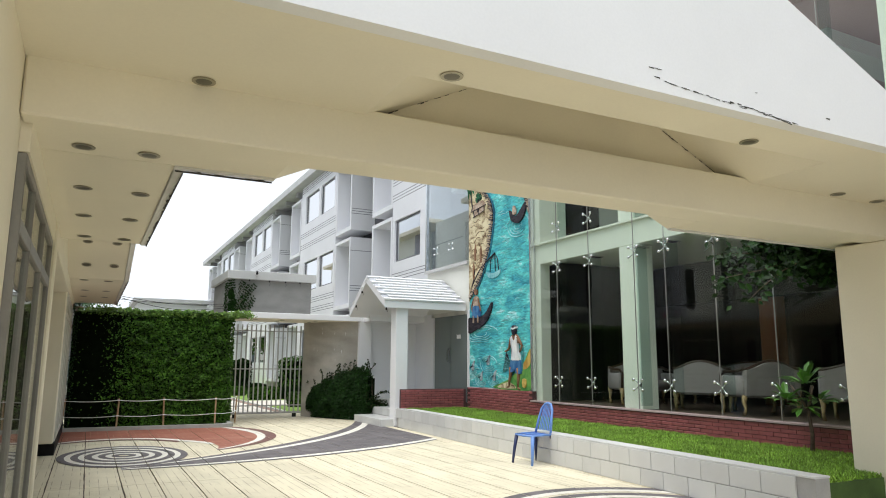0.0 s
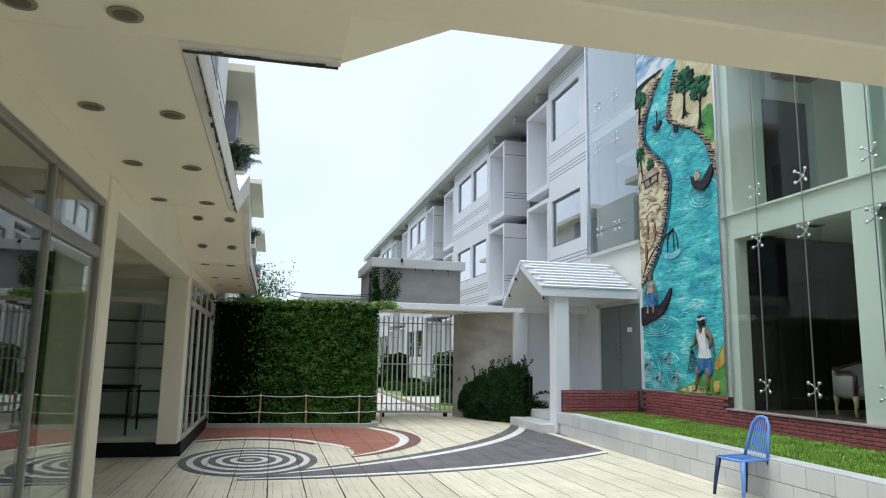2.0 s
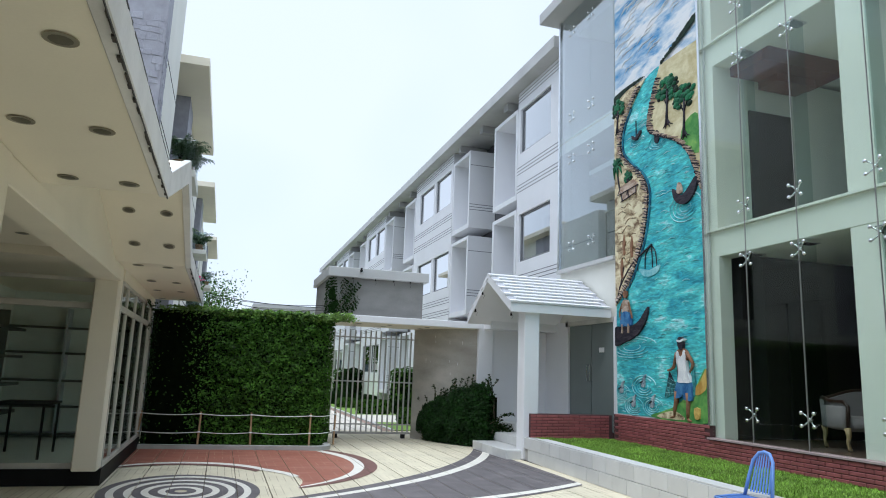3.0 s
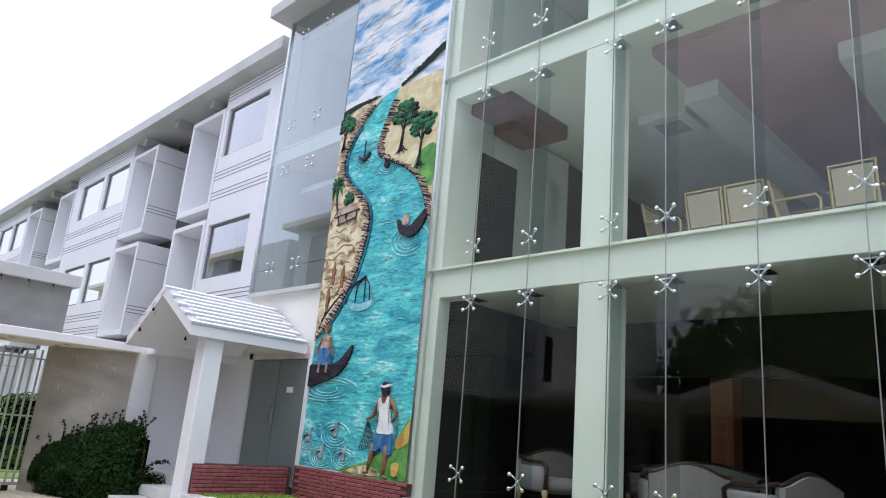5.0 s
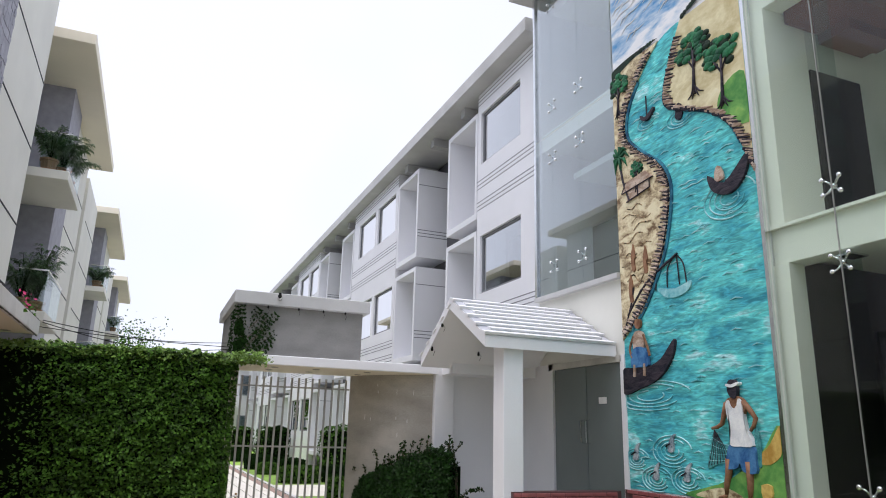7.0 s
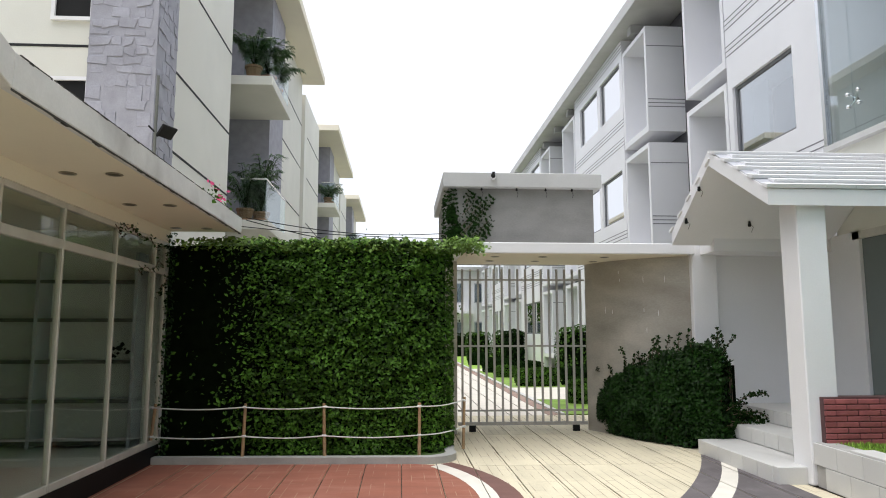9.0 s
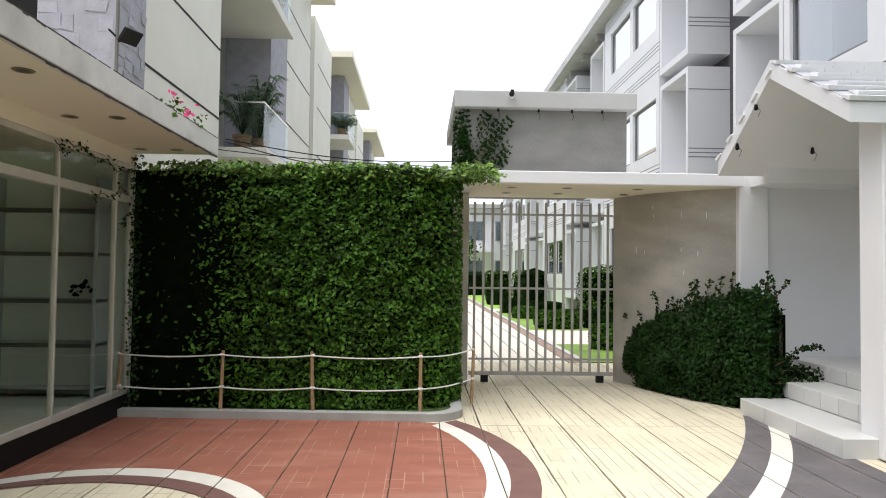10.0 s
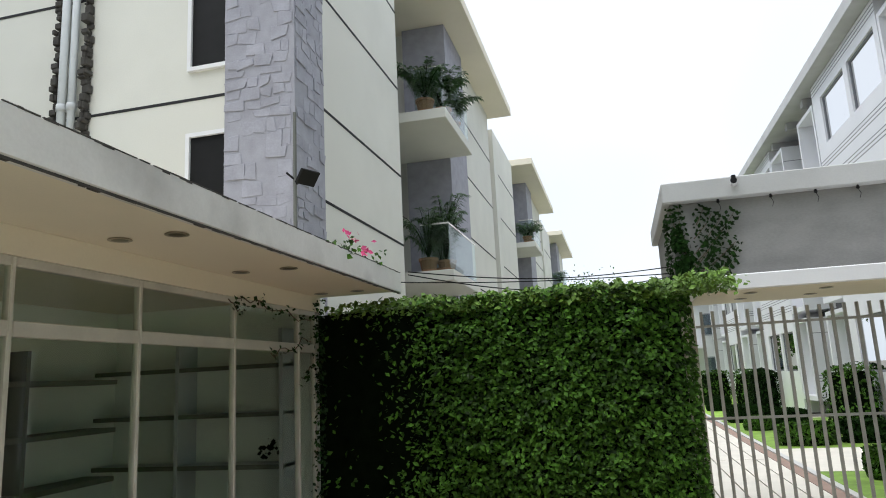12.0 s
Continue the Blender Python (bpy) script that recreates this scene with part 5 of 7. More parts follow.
    return float(np.interp(t, (0, 0.45, 0.8, 0.93, 1), (0.72, 1.0, 1.30, 1.36, 1.18))) + 0.10 * noise3((t * 6, 0, 0), 1.5) + 0.12 * noise3((t * 28, 5, 0), 1.0)


for k in range(23000):
    t = rng.rand()
    bx, by = on_line(t)
    h = top_of(t)
    z = h * rng.rand() ** 0.85
    bulge = 0.10 * math.sin(math.pi * min(z / h, 1)) + 0.10 * noise3((bx * 1.0, by, z), 3.5)
    nx, ny = -0.85, -0.5
    back = 0.28 * rng.rand() ** 3
    pts.append(((bx + 0.12 - nx * back + nx * bulge * 0.7, by - ny * back + ny * bulge * 0.7, z + 0.02), (nx * 0.8, ny * 0.8, 0.85)))
stems, fine = bm_new(), []
for k in range(64):
    t = rng.rand() ** 0.7
    bx, by = on_line(t)
    h = top_of(t)
    o = rng.uniform(0.02, 0.3)
    p = Vector((bx + 0.12 + 0.85 * o, by + 0.5 * o, h * 0.75))
    d = Vector((rng.normal(0.05, 0.16), rng.normal(0, 0.1), 1)).normalized()
    line = [Vector((p.x, p.y, 0.05)), p.copy()]
    for j in range(rng.randint(4, 9)):
        d = (d + Vector(rng.normal(0, 0.1, 3))).normalized()
        p = p + d * 0.075
        line.append(p.copy())
        for m in range(9):
            fine.append((p + Vector(rng.normal(0, 0.014, 3)), (-0.5, -0.5, 0.7)))
    tube(stems, line, [0.008] + [0.005] * (len(line) - 1), 4)
for k in range(26):
    p = Vector((7.3 + rng.uniform(-0.02, 0.2), 17.75 + rng.uniform(-0.1, 0.2), rng.uniform(0.25, 0.6)))
    d = Vector((1, rng.uniform(0.1, 0.5), rng.uniform(-0.15, 0.55))).normalized()
    line = [p.copy()]
    for j in range(rng.randint(4, 11)):
        d = (d + Vector((0, 0, -0.10)) + Vector(rng.normal(0, 0.12, 3))).normalized()
        p = p + d * 0.085
        p.z = max(p.z, 0.21)
        p.x = min(p.x, 8.35)
        line.append(p.copy())
        for m in range(12):
            fine.append((p + Vector(rng.normal(0, 0.02, 3)), (-0.4, -0.8, 0.6)))
    tube(stems, line, 0.006, 4)
for k in range(2400):
    t = rng.rand()
    h = 0.95 * (1 - t) + 0.12
    pts.append(((7.2 + 0.42 * t + rng.normal(0, 0.03), 17.68 + 0.3 * rng.rand(), 0.03 + h * rng.rand()), (-0.2, -0.8, 0.7)))
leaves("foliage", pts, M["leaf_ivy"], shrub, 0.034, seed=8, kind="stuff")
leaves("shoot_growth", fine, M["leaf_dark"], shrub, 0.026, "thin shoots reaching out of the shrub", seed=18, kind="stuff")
part("woody_growth", stems, M["bark"], shrub, kind="stuff")
# black filling imitates the shade deep in the shrub
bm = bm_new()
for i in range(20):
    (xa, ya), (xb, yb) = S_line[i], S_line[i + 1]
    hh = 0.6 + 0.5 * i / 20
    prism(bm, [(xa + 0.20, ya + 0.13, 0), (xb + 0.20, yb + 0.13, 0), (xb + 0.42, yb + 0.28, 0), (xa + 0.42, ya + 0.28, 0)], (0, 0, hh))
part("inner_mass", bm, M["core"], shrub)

climber = thing("roof_climber", (4.1, 19.05, 2.75), "dark creeper climbing the corner of the gate room", "creeper")
pts = []
bm = bm_new()


def spray(p, d, n, step, leaf, droop):
    """A creeper stem with leaflets standing off both sides."""
    line = [p.copy()]
    for j in range(n):
        d = (d + Vector((0, 0, droop)) + Vector((rng.normal(0, 0.06), rng.normal(0, 0.02), rng.normal(0, 0.06)))).normalized()
        p = p + d * step
        p.y = min(max(p.y, 19.02), 19.085)
        if p.z > 3.64:
            break
        line.append(p.copy())
        side = Vector((-d.z, 0, d.x))
        for q in (-1, 1):
            for m in range(3):
                e = leaf * (0.35 + 0.4 * m) * (1 - 0.5 * j / n)
                pts.append((p + side * q * e + d * (0.4 * e) + Vector((rng.normal(0, 0.006), -0.012, rng.normal(0, 0.006))), (0.1 * q, -1, 0.35)))
    tube(bm, line, [0.008 * (1 - 0.7 * i / len(line)) for i in range(len(line))], 4)


for x0, z0, dx, n, lf in ((4.02, 2.78, 0.10, 15, 0.06), (4.06, 2.80, 0.16, 16, 0.05), (4.16, 3.25, 1.1, 5, 0.10), (4.15, 3.08, 1.2, 7, 0.11), (4.12, 2.95, 1.3, 8, 0.09), (4.14, 2.86, 1.9, 8, 0.08), (4.10, 2.80, 3.4, 7, 0.07), (4.05, 2.80, 0.7, 13, 0.08), (4.3, 2.78, 0.9, 6, 0.08), (4.2, 3.40, 0.8, 4, 0.07)):
    spray(Vector((x0, 19.06, z0)), Vector((dx, 0, 1)).normalized(), n, 0.068, lf, 0.02)
for k in range(1100):
    u, z = rng.rand(), rng.uniform(2.74, 3.35)
    w_ = float(np.interp(z, (2.74, 2.9, 3.1, 3.35), (0.34, 0.24, 0.17, 0.10)))
    if noise3((u * w_, 0, z), 7) > -0.12:
        pts.append(((3.93 + w_ * u, 19.06 - rng.uniform(0, 0.05), z + rng.normal(0, 0.02)), (-0.2, -1, 0.4)))
for k in range(260):
    z = rng.uniform(2.74, 3.55)
    pts.append(((3.93 - rng.uniform(0, 0.06), 19.1 + 0.35 * rng.rand(), z), (-1, -0.3, 0.4)))
part("stems", bm, M["bark"], climber)
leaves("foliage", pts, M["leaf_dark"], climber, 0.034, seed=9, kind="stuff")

# lawn: blades over the soil
lawn = thing("lawn", (8, 10, LAWN_Z), "short bright green lawn in the planter", "grass", kind="stuff")
vs, fs = [], []
for k in range(76000):
    y = 4.76 + 10.92 * rng.rand()
    xk = PK0.x + (PK1.x - PK0.x) * (y - PK0.y) / (PK1.y - PK0.y) + 0.18
    x = rng.uniform(xk, 9.12)
    h = rng.uniform(0.012, 0.038) * (1 + 0.7 * noise3((x, y, 0), 3.5))
    a = rng.uniform(0, math.pi)
    w = rng.uniform(0.008, 0.016)
    lx, ly = rng.normal(0, 0.026, 2)
    i = len(vs)
    x, y, z = x - 8, y - 10, -0.03
    vs += [(x - w * math.cos(a), y - w * math.sin(a), z), (x + w * math.cos(a), y + w * math.sin(a), z), (x + lx, y + ly, z + h + 0.03)]
    fs.append((i, i + 1, i + 2))
me = bpy.data.meshes.new("blades")
me.from_pydata(vs, [], fs)
me.materials.append(M["grass"])
blades = new("blades", me)
blades.parent = lawn
tagged(blades, kind="stuff")
# ---- the mural's painted relief ----
def paint_mat(name, c1, c2, scale, stretch, bump=0.5, thr=(0.35, 0.65), c3=None, streak=0.0):
    """Hand-painted relief: two brushed colours blended by streaky noise, with a third for fine strokes."""
    m = bpy.data.materials.new(name)
    m.use_nodes = True
    n, l = m.node_tree.nodes, m.node_tree.links
    b = n["Principled BSDF"]
    b.inputs["Roughness"].default_value = 0.55
    b.inputs["Specular IOR Level"].default_value = 0.18
    ge, mp, no, fi, ra = n.new("ShaderNodeNewGeometry"), n.new("ShaderNodeMapping"), n.new("ShaderNodeTexNoise"), n.new("ShaderNodeTexNoise"), n.new("ShaderNodeValToRGB")
    mp.inputs["Scale"].default_value = stretch
    l.new(ge.outputs["Position"], mp.inputs[0])
    no.inputs["Scale"].default_value, no.inputs["Detail"].default_value, no.inputs["Distortion"].default_value = scale, 6, 0.8
    fi.inputs["Scale"].default_value, fi.inputs["Detail"].default_value = scale * 6, 4
    l.new(mp.outputs[0], no.inputs["Vector"]), l.new(mp.outputs[0], fi.inputs["Vector"])
    mi = n.new("ShaderNodeMath")
    mi.operation = "MULTIPLY_ADD"
    mi.inputs[1].default_value = 0.3
    l.new(fi.outputs["Fac"], mi.inputs[0]), l.new(no.outputs["Fac"], mi.inputs[2])
    su = n.new("ShaderNodeMath")
    su.operation = "SUBTRACT"
    su.inputs[1].default_value = 0.15
    l.new(mi.outputs[0], su.inputs[0])
    e = ra.color_ramp.elements
    e[0].position, e[0].color = thr[0], (*c1, 1)
    e[1].position, e[1].color = thr[1], (*c2, 1)
    if c3:
        x = e.new(thr[1] + 0.12)
        x.color = (*c3, 1)
    l.new(su.outputs[0], ra.inputs[0]), l.new(ra.outputs[0], b.inputs["Base Color"])
    if streak:
        # long fine brush strokes along the flow, light and dark
        m2, st, rg, vm = n.new("ShaderNodeMapping"), n.new("ShaderNodeTexNoise"), n.new("ShaderNodeMapRange"), n.new("ShaderNodeVectorMath")
        m2.inputs["Scale"].default_value = (1, 3.2, 17)
        l.new(ge.outputs["Position"], m2.inputs[0])
        st.inputs["Scale"].default_value, st.inputs["Detail"].default_value, st.inputs["Distortion"].default_value = 1.3, 5, 1.4
        l.new(m2.outputs[0], st.inputs["Vector"])
        rg.inputs["From Min"].default_value, rg.inputs["From Max"].default_value = 0.36, 0.68
        rg.inputs["To Min"].default_value, rg.inputs["To Max"].default_value = 1 - streak * 0.7, 1 + streak
        l.new(st.outputs["Fac"], rg.inputs[0])
        vm.operation = "SCALE"
        l.new(ra.outputs[0], vm.inputs[0]), l.new(rg.outputs[0], vm.inputs["Scale"]), l.new(vm.outputs[0], b.inputs["Base Color"])
    bp = n.new("ShaderNodeBump")
    bp.inputs["Strength"].default_value, bp.inputs["Distance"].default_value = bump, 0.02
    l.new(mi.outputs[0], bp.inputs["Height"]), l.new(bp.outputs[0], b.inputs["Normal"])
    return m


P = dict(
    water=paint_mat("painted_water", (0.045, 0.31, 0.39), (0.12, 0.58, 0.56), 1.6, (1, 0.8, 2.2), thr=(0.34, 0.60), c3=(0.42, 0.72, 0.74), streak=0.42),
    sky=paint_mat("painted_sky", (0.08, 0.27, 0.52), (0.44, 0.56, 0.68), 1.1, (1, 0.8, 2.4), thr=(0.33, 0.46), c3=(0.78, 0.79, 0.80)),
    sand=paint_mat("painted_sand", (0.16, 0.10, 0.055), (0.60, 0.50, 0.31), 3.4, (1, 1, 1.6), thr=(0.34, 0.5), c3=(0.75, 0.68, 0.46)),
    pale=paint_mat("painted_pale_sand", (0.50, 0.42, 0.22), (0.74, 0.68, 0.44), 2.0, (1, 1, 1.4), c3=(0.78, 0.74, 0.56)),
    bank=paint_mat("painted_bank", (0.05, 0.035, 0.02), (0.38, 0.27, 0.15), 5.0, (1, 3, 0.8), thr=(0.42, 0.56)),
    foliage=paint_mat("painted_foliage", (0.01, 0.06, 0.03), (0.03, 0.19, 0.08), 6.0, (1, 1, 1)),
    hill=paint_mat("painted_hill", (0.004, 0.010, 0.006), (0.012, 0.035, 0.015), 6.0, (1, 1, 1)),
    grass=paint_mat("painted_grass", (0.07, 0.24, 0.06), (0.20, 0.42, 0.10), 3.0, (1, 1, 1), c3=(0.45, 0.42, 0.10)),
    hull=paint_mat("painted_hull", (0.01, 0.012, 0.02), (0.05, 0.04, 0.05), 5.0, (1, 1, 3)),
    skin=paint_mat("painted_brown", (0.16, 0.075, 0.04), (0.30, 0.16, 0.09), 5.0, (1, 1, 1)),
    cloth=paint_mat("painted_white", (0.62, 0.64, 0.66), (0.82, 0.82, 0.80), 5.0, (1, 1, 1)),
    blue=paint_mat("painted_blue", (0.02, 0.09, 0.25), (0.08, 0.22, 0.42), 5.0, (1, 1, 1)),
    ripple=paint_mat("painted_ripple", (0.08, 0.38, 0.43), (0.38, 0.66, 0.68), 4.0, (1, 1, 1)),
    fish=paint_mat("painted_fish_grey", (0.10, 0.16, 0.20), (0.50, 0.54, 0.56), 8.0, (1, 1, 1)),
    deep=paint_mat("painted_deep_water", (0.012, 0.05, 0.10), (0.04, 0.22, 0.30), 4.0, (1, 1, 1)),
    net=paint_mat("painted_net", (0.03, 0.16, 0.17), (0.10, 0.36, 0.36), 9.0, (1, 1, 1)),
    roofp=paint_mat("painted_hut", (0.30, 0.20, 0.14), (0.55, 0.45, 0.36), 6.0, (1, 1, 2)),
    ochre=paint_mat("painted_ochre", (0.42, 0.24, 0.05), (0.68, 0.48, 0.14), 4.0, (1, 1, 1)),
)


def mp_(u, z, d):
    return (XF - d, YM2 - 2.70 * min(max(u, 0.004), 0.996), z)


def spline(pts, n=5, closed=False):
    """Smooth line through a few control points."""
    out, k = [], len(pts)
    for i in range(k if closed else k - 1):
        p0, p1, p2, p3 = (pts[(i + j) % k] if closed else pts[min(max(i + j, 0), k - 1)] for j in (-1, 0, 1, 2))
        for s in range(n):
            t = s / n
            out.append(tuple(0.5 * (2 * b + (c - a) * t + (2 * a - 5 * b + 4 * c - d) * t * t + (3 * b - a - 3 * c + d) * t ** 3) for a, b, c, d in zip(p0, p1, p2, p3)))
    if not closed:
        out.append(tuple(pts[-1]))
    return out


def relief(name, pts, material, d0, d1, label=""):
    """A raised painted field of the mural: outline in (u, z), from depth d0 to d1 before the wall."""
    bm = bm_new()
    a = [bm.verts.new(mp_(u, z, d1)) for u, z in pts]
    b = [bm.verts.new(mp_(u, z, d0)) for u, z in pts]
    f = bm.faces.new(a)
    k = len(a)
    for i in range(k):
        bm.faces.new((a[i], a[(i + 1) % k], b[(i + 1) % k], b[i]))
    bmesh.ops.triangulate(bm, faces=[f])
    bmesh.ops.recalc_face_normals(bm, faces=bm.faces)
    return part(name, bm, material, mural, label)


def bank_strip(name, line, u_edge, material, d, label):
    """A raised field between a smooth line and the mural's edge."""
    bm = bm_new()
    a = [bm.verts.new(mp_(u, z, d)) for u, z in line]
    b = [bm.verts.new(mp_(u_edge, z, d)) for u, z in line]
    c = [bm.verts.new(mp_(u, z, 0.0)) for u, z in line]
    for i in range(len(line) - 1):
        bm.faces.new((a[i], a[i + 1], b[i + 1], b[i]))
        bm.faces.new((a[i], c[i], c[i + 1], a[i + 1]))
    for f in bm.faces:
        f.normal_update()
        if f.normal.x > 0:
            f.normal_flip()
    return part(name, bm, material, mural, label)


def stroke(name, pts, r, material, d, label=""):
    bm = bm_new()
    tube(bm, [mp_(u, z, d) for u, z in pts], r, 5)
    return part(name, bm, material, mural, label)


def ellipse(u, z, ru, rz, n=18, a0=0.0, a1=2 * math.pi):
    return [(u + ru * math.cos(a0 + (a1 - a0) * k / n), z + rz * math.sin(a0 + (a1 - a0) * k / n)) for k in range(n if abs(a1 - a0 - 2 * math.pi) < 1e-6 else n + 1)]


relief("painted_sky", [(0, 7.2), (1, 7.2), (1, 10.40), (0, 10.40)], P["sky"], 0.0, 0.006, "blue sky with white clouds")
relief("painted_water", [(0, 0.92), (1, 0.92), (1, 7.2), (0, 7.2)], P["water"], 0.0, 0.006, "turquoise river")
relief("river_head", spline([(0.42, 7.38), (0.6, 7.44), (0.56, 7.1), (0.40, 6.9), (0.30, 7.1)], 4, True), P["water"], 0.0, 0.010)
left = spline([(0.42, 7.38), (0.28, 7.09), (0.13, 6.6), (0.11, 6.13), (0.24, 5.75), (0.38, 5.43), (0.44, 5.04), (0.41, 4.5), (0.34, 4.0), (0.18, 3.39), (0.0, 3.0)], 6)
bank_strip("left_bank", left, 0.0, P["sand"], 0.03, "sandy river bank")
right = spline([(0.60, 7.45), (0.50, 6.93), (0.44, 6.39), (0.52, 6.15), (0.74, 5.85), (0.88, 5.5), (0.97, 4.94), (1.0, 4.8)], 6)
bank_strip("right_bank", right, 1.0, P["pale"], 0.028, "pale sandy river bank")
rib = np.random.RandomState(4)
for edge, sg in ((left, -1), (right, 1)):
    bm = bm_new()
    for k in range(3, len(edge) - 2):
        for q in (0, 0.5):
            u = edge[k][0] * (1 - q) + edge[k + 1][0] * q
            z = edge[k][1] * (1 - q) + edge[k + 1][1] * q
            g, e = rib.uniform(0.55, 1.25), rib.normal(0, 0.012)
            tube(bm, [mp_(u, z + e, 0.034), mp_(u + sg * 0.058 * g, z + e - 0.05 * g + 0.09 * (sg < 0), 0.03)], [0.024 * rib.uniform(0.7, 1.2), 0.010], 5)
    part("bank_edge", bm, P["hull"], mural, "dark ribbed river bank edge")
    bm = bm_new()
    for k in range(3, len(edge) - 2):
        for q in (0.25, 0.75):
            u = edge[k][0] * (1 - q) + edge[k + 1][0] * q
            z = edge[k][1] * (1 - q) + edge[k + 1][1] * q
            g, e = rib.uniform(0.5, 1.1), rib.normal(0, 0.012)
            tube(bm, [mp_(u + sg * 0.004, z + e, 0.036), mp_(u + sg * 0.066 * g, z + e - 0.05 * g + 0.09 * (sg < 0), 0.034)], [0.022 * rib.uniform(0.7, 1.15), 0.010], 5)
    part("bank_rib", bm, P["roofp"], mural, "pale clay ribs of the river bank edge")
stroke("bank_shadow", [(u + 0.012, z) for u, z in left[8:58]], 0.034, P["deep"], 0.004, "dark blue painted outline along the bank")
stroke("bank_shadow", [(u - 0.008, z) for u, z in right[8:34]], 0.024, P["deep"], 0.004, "dark blue painted outline along the bank")
relief("far_hill", spline([(0.0, 7.26), (0.0, 7.40), (0.18, 7.46), (0.42, 7.43), (0.2, 7.38)], 4, True), P["hill"], 0.03, 0.036, "dark far hill")
relief("far_hill", spline([(0.61, 7.46), (0.76, 7.66), (0.99, 7.97), (0.99, 7.84), (0.8, 7.62)], 4, True), P["hill"], 0.028, 0.036, "dark far hill")
bm = bm_new()
for (ua, za), (ub, zb), n in (((0.01, 7.40), (0.40, 7.44), 16), ((0.62, 7.48), (0.99, 7.96), 24)):
    for k in range(n):
        q = (k + rib.rand()) / n
        bmesh.ops.create_uvsphere(bm, u_segments=6, v_segments=4, radius=rib.uniform(0.02, 0.05), matrix=Matrix.Translation(mp_(ua + (ub - ua) * q, za + (zb - za) * q, 0.03)) @ Matrix.Diagonal((0.3, 1, 1, 1)))
part("hill_trees", bm, P["hill"], mural, "dark tree line on the far hills", kind="stuff")
relief("meadow", spline([(0.82, 5.75), (0.86, 6.05), (0.99, 6.1), (0.99, 5.4)], 4, True), P["grass"], 0.028, 0.034)


def painted_tree(u, zc, zb, s):
    r = np.random.RandomState(int(u * 100))
    bm = bm_new()
    tube(bm, [mp_(u - 0.012, zb - 0.02, 0.036), mp_(u - 0.004, zb + 0.10 * s, 0.045), mp_(u, (zb + zc) / 2, 0.045), mp_(u + 0.005, zc, 0.04)], [0.032 * s, 0.024 * s, 0.018 * s, 0.012 * s], 6)
    for du, dz in ((-0.05, -0.05), (-0.025, -0.08), (0.02, -0.08), (0.05, -0.045)):
        tube(bm, [mp_(u - 0.004, zb + 0.09 * s, 0.042), mp_(u + du * 0.5 * s, zb + dz * 0.3, 0.04), mp_(u + du * s, zb + dz, 0.034)], [0.014 * s, 0.011 * s, 0.004], 5)
    for du, dz in ((-0.05, 0.02), (0.055, 0.06), (0.0, 0.12)):
        tube(bm, [mp_(u, zc - 0.22 * s, 0.045), mp_(u + du * s, zc + dz, 0.045)], [0.014 * s, 0.006], 5)
    part("tree_trunk", bm, P["hull"], mural, "dark painted trunk with spreading roots", smooth=True)
    for nm, mt, dd, n, lo in (("tree_shade", P["hill"], 0.030, 26, 0.0), ("tree_crown", P["foliage"], 0.042, 34, 0.15)):
        bm = bm_new()
        for k in range(n):
            a, q = r.uniform(0, 2 * math.pi), math.sqrt(r.rand())
            du, dz = 0.098 * s * q * math.cos(a), s * (0.20 * q * math.sin(a) + 0.03)
            if dz < -0.05 * s and abs(du) < 0.03 * s:
                continue
            rad_ = 0.062 * s * r.uniform(0.55, 1.15)
            bmesh.ops.create_uvsphere(bm, u_segments=7, v_segments=5, radius=rad_, matrix=Matrix.Translation(mp_(u + du, zc + dz + lo * 0.15 * s, dd)) @ Matrix.Diagonal((0.30, 1.25, 0.8, 1)))
        part(nm, bm, mt, mural, "dark green painted tree crown", smooth=True)


painted_tree(0.68, 6.82, 6.2, 1.15)
painted_tree(0.86, 6.50, 5.82, 1.1)
painted_tree(0.06, 7.05, 6.6, 0.9)
painted_tree(0.19, 5.53, 5.2, 0.55)
# palm and hut
stroke("palm_trunk", [(0.12, 5.10), (0.07, 5.45), (0.04, 5.85)], 0.02, P["hull"], 0.04)
bm = bm_new()
for k in range(9):
    a = 2 * math.pi * k / 9
    tube(bm, [mp_(0.045, 5.87, 0.04), mp_(0.045 + 0.06 * math.cos(a), 5.90 + 0.14 * math.sin(a), 0.05), mp_(0.045 + 0.09 * math.cos(a), 5.80 + 0.22 * math.sin(a), 0.04)], [0.02, 0.03, 0.004], 5)
part("palm_fronds", bm, P["foliage"], mural, smooth=True)
relief("hut_wall", [(0.10, 5.08), (0.30, 5.16), (0.30, 5.32), (0.10, 5.26)], P["roofp"], 0.03, 0.045, "small painted hut")
relief("hut_roof", [(0.06, 5.24), (0.33, 5.30), (0.27, 5.44), (0.10, 5.40)], P["roofp"], 0.03, 0.055)
for ua, za, ub, zb in ((0.06, 5.24, 0.33, 5.30), (0.06, 5.24, 0.10, 5.40), (0.10, 5.08, 0.30, 5.16), (0.30, 5.16, 0.30, 5.3), (0.2, 5.1, 0.2, 5.26)):
    stroke("hut_outline", [(ua, za), (ub, zb)], 0.010, P["hull"], 0.054)
# cliffs and figures on the left bank as plain shapes
rng = np.random.RandomState(63)
for k in range(15):
    z = 4.98 - 0.125 * k
    ua = rng.uniform(0.01, 0.16)
    ub = min(ua + rng.uniform(0.08, 0.2), 0.37 - 0.012 * k)
    if ub - ua > 0.05:
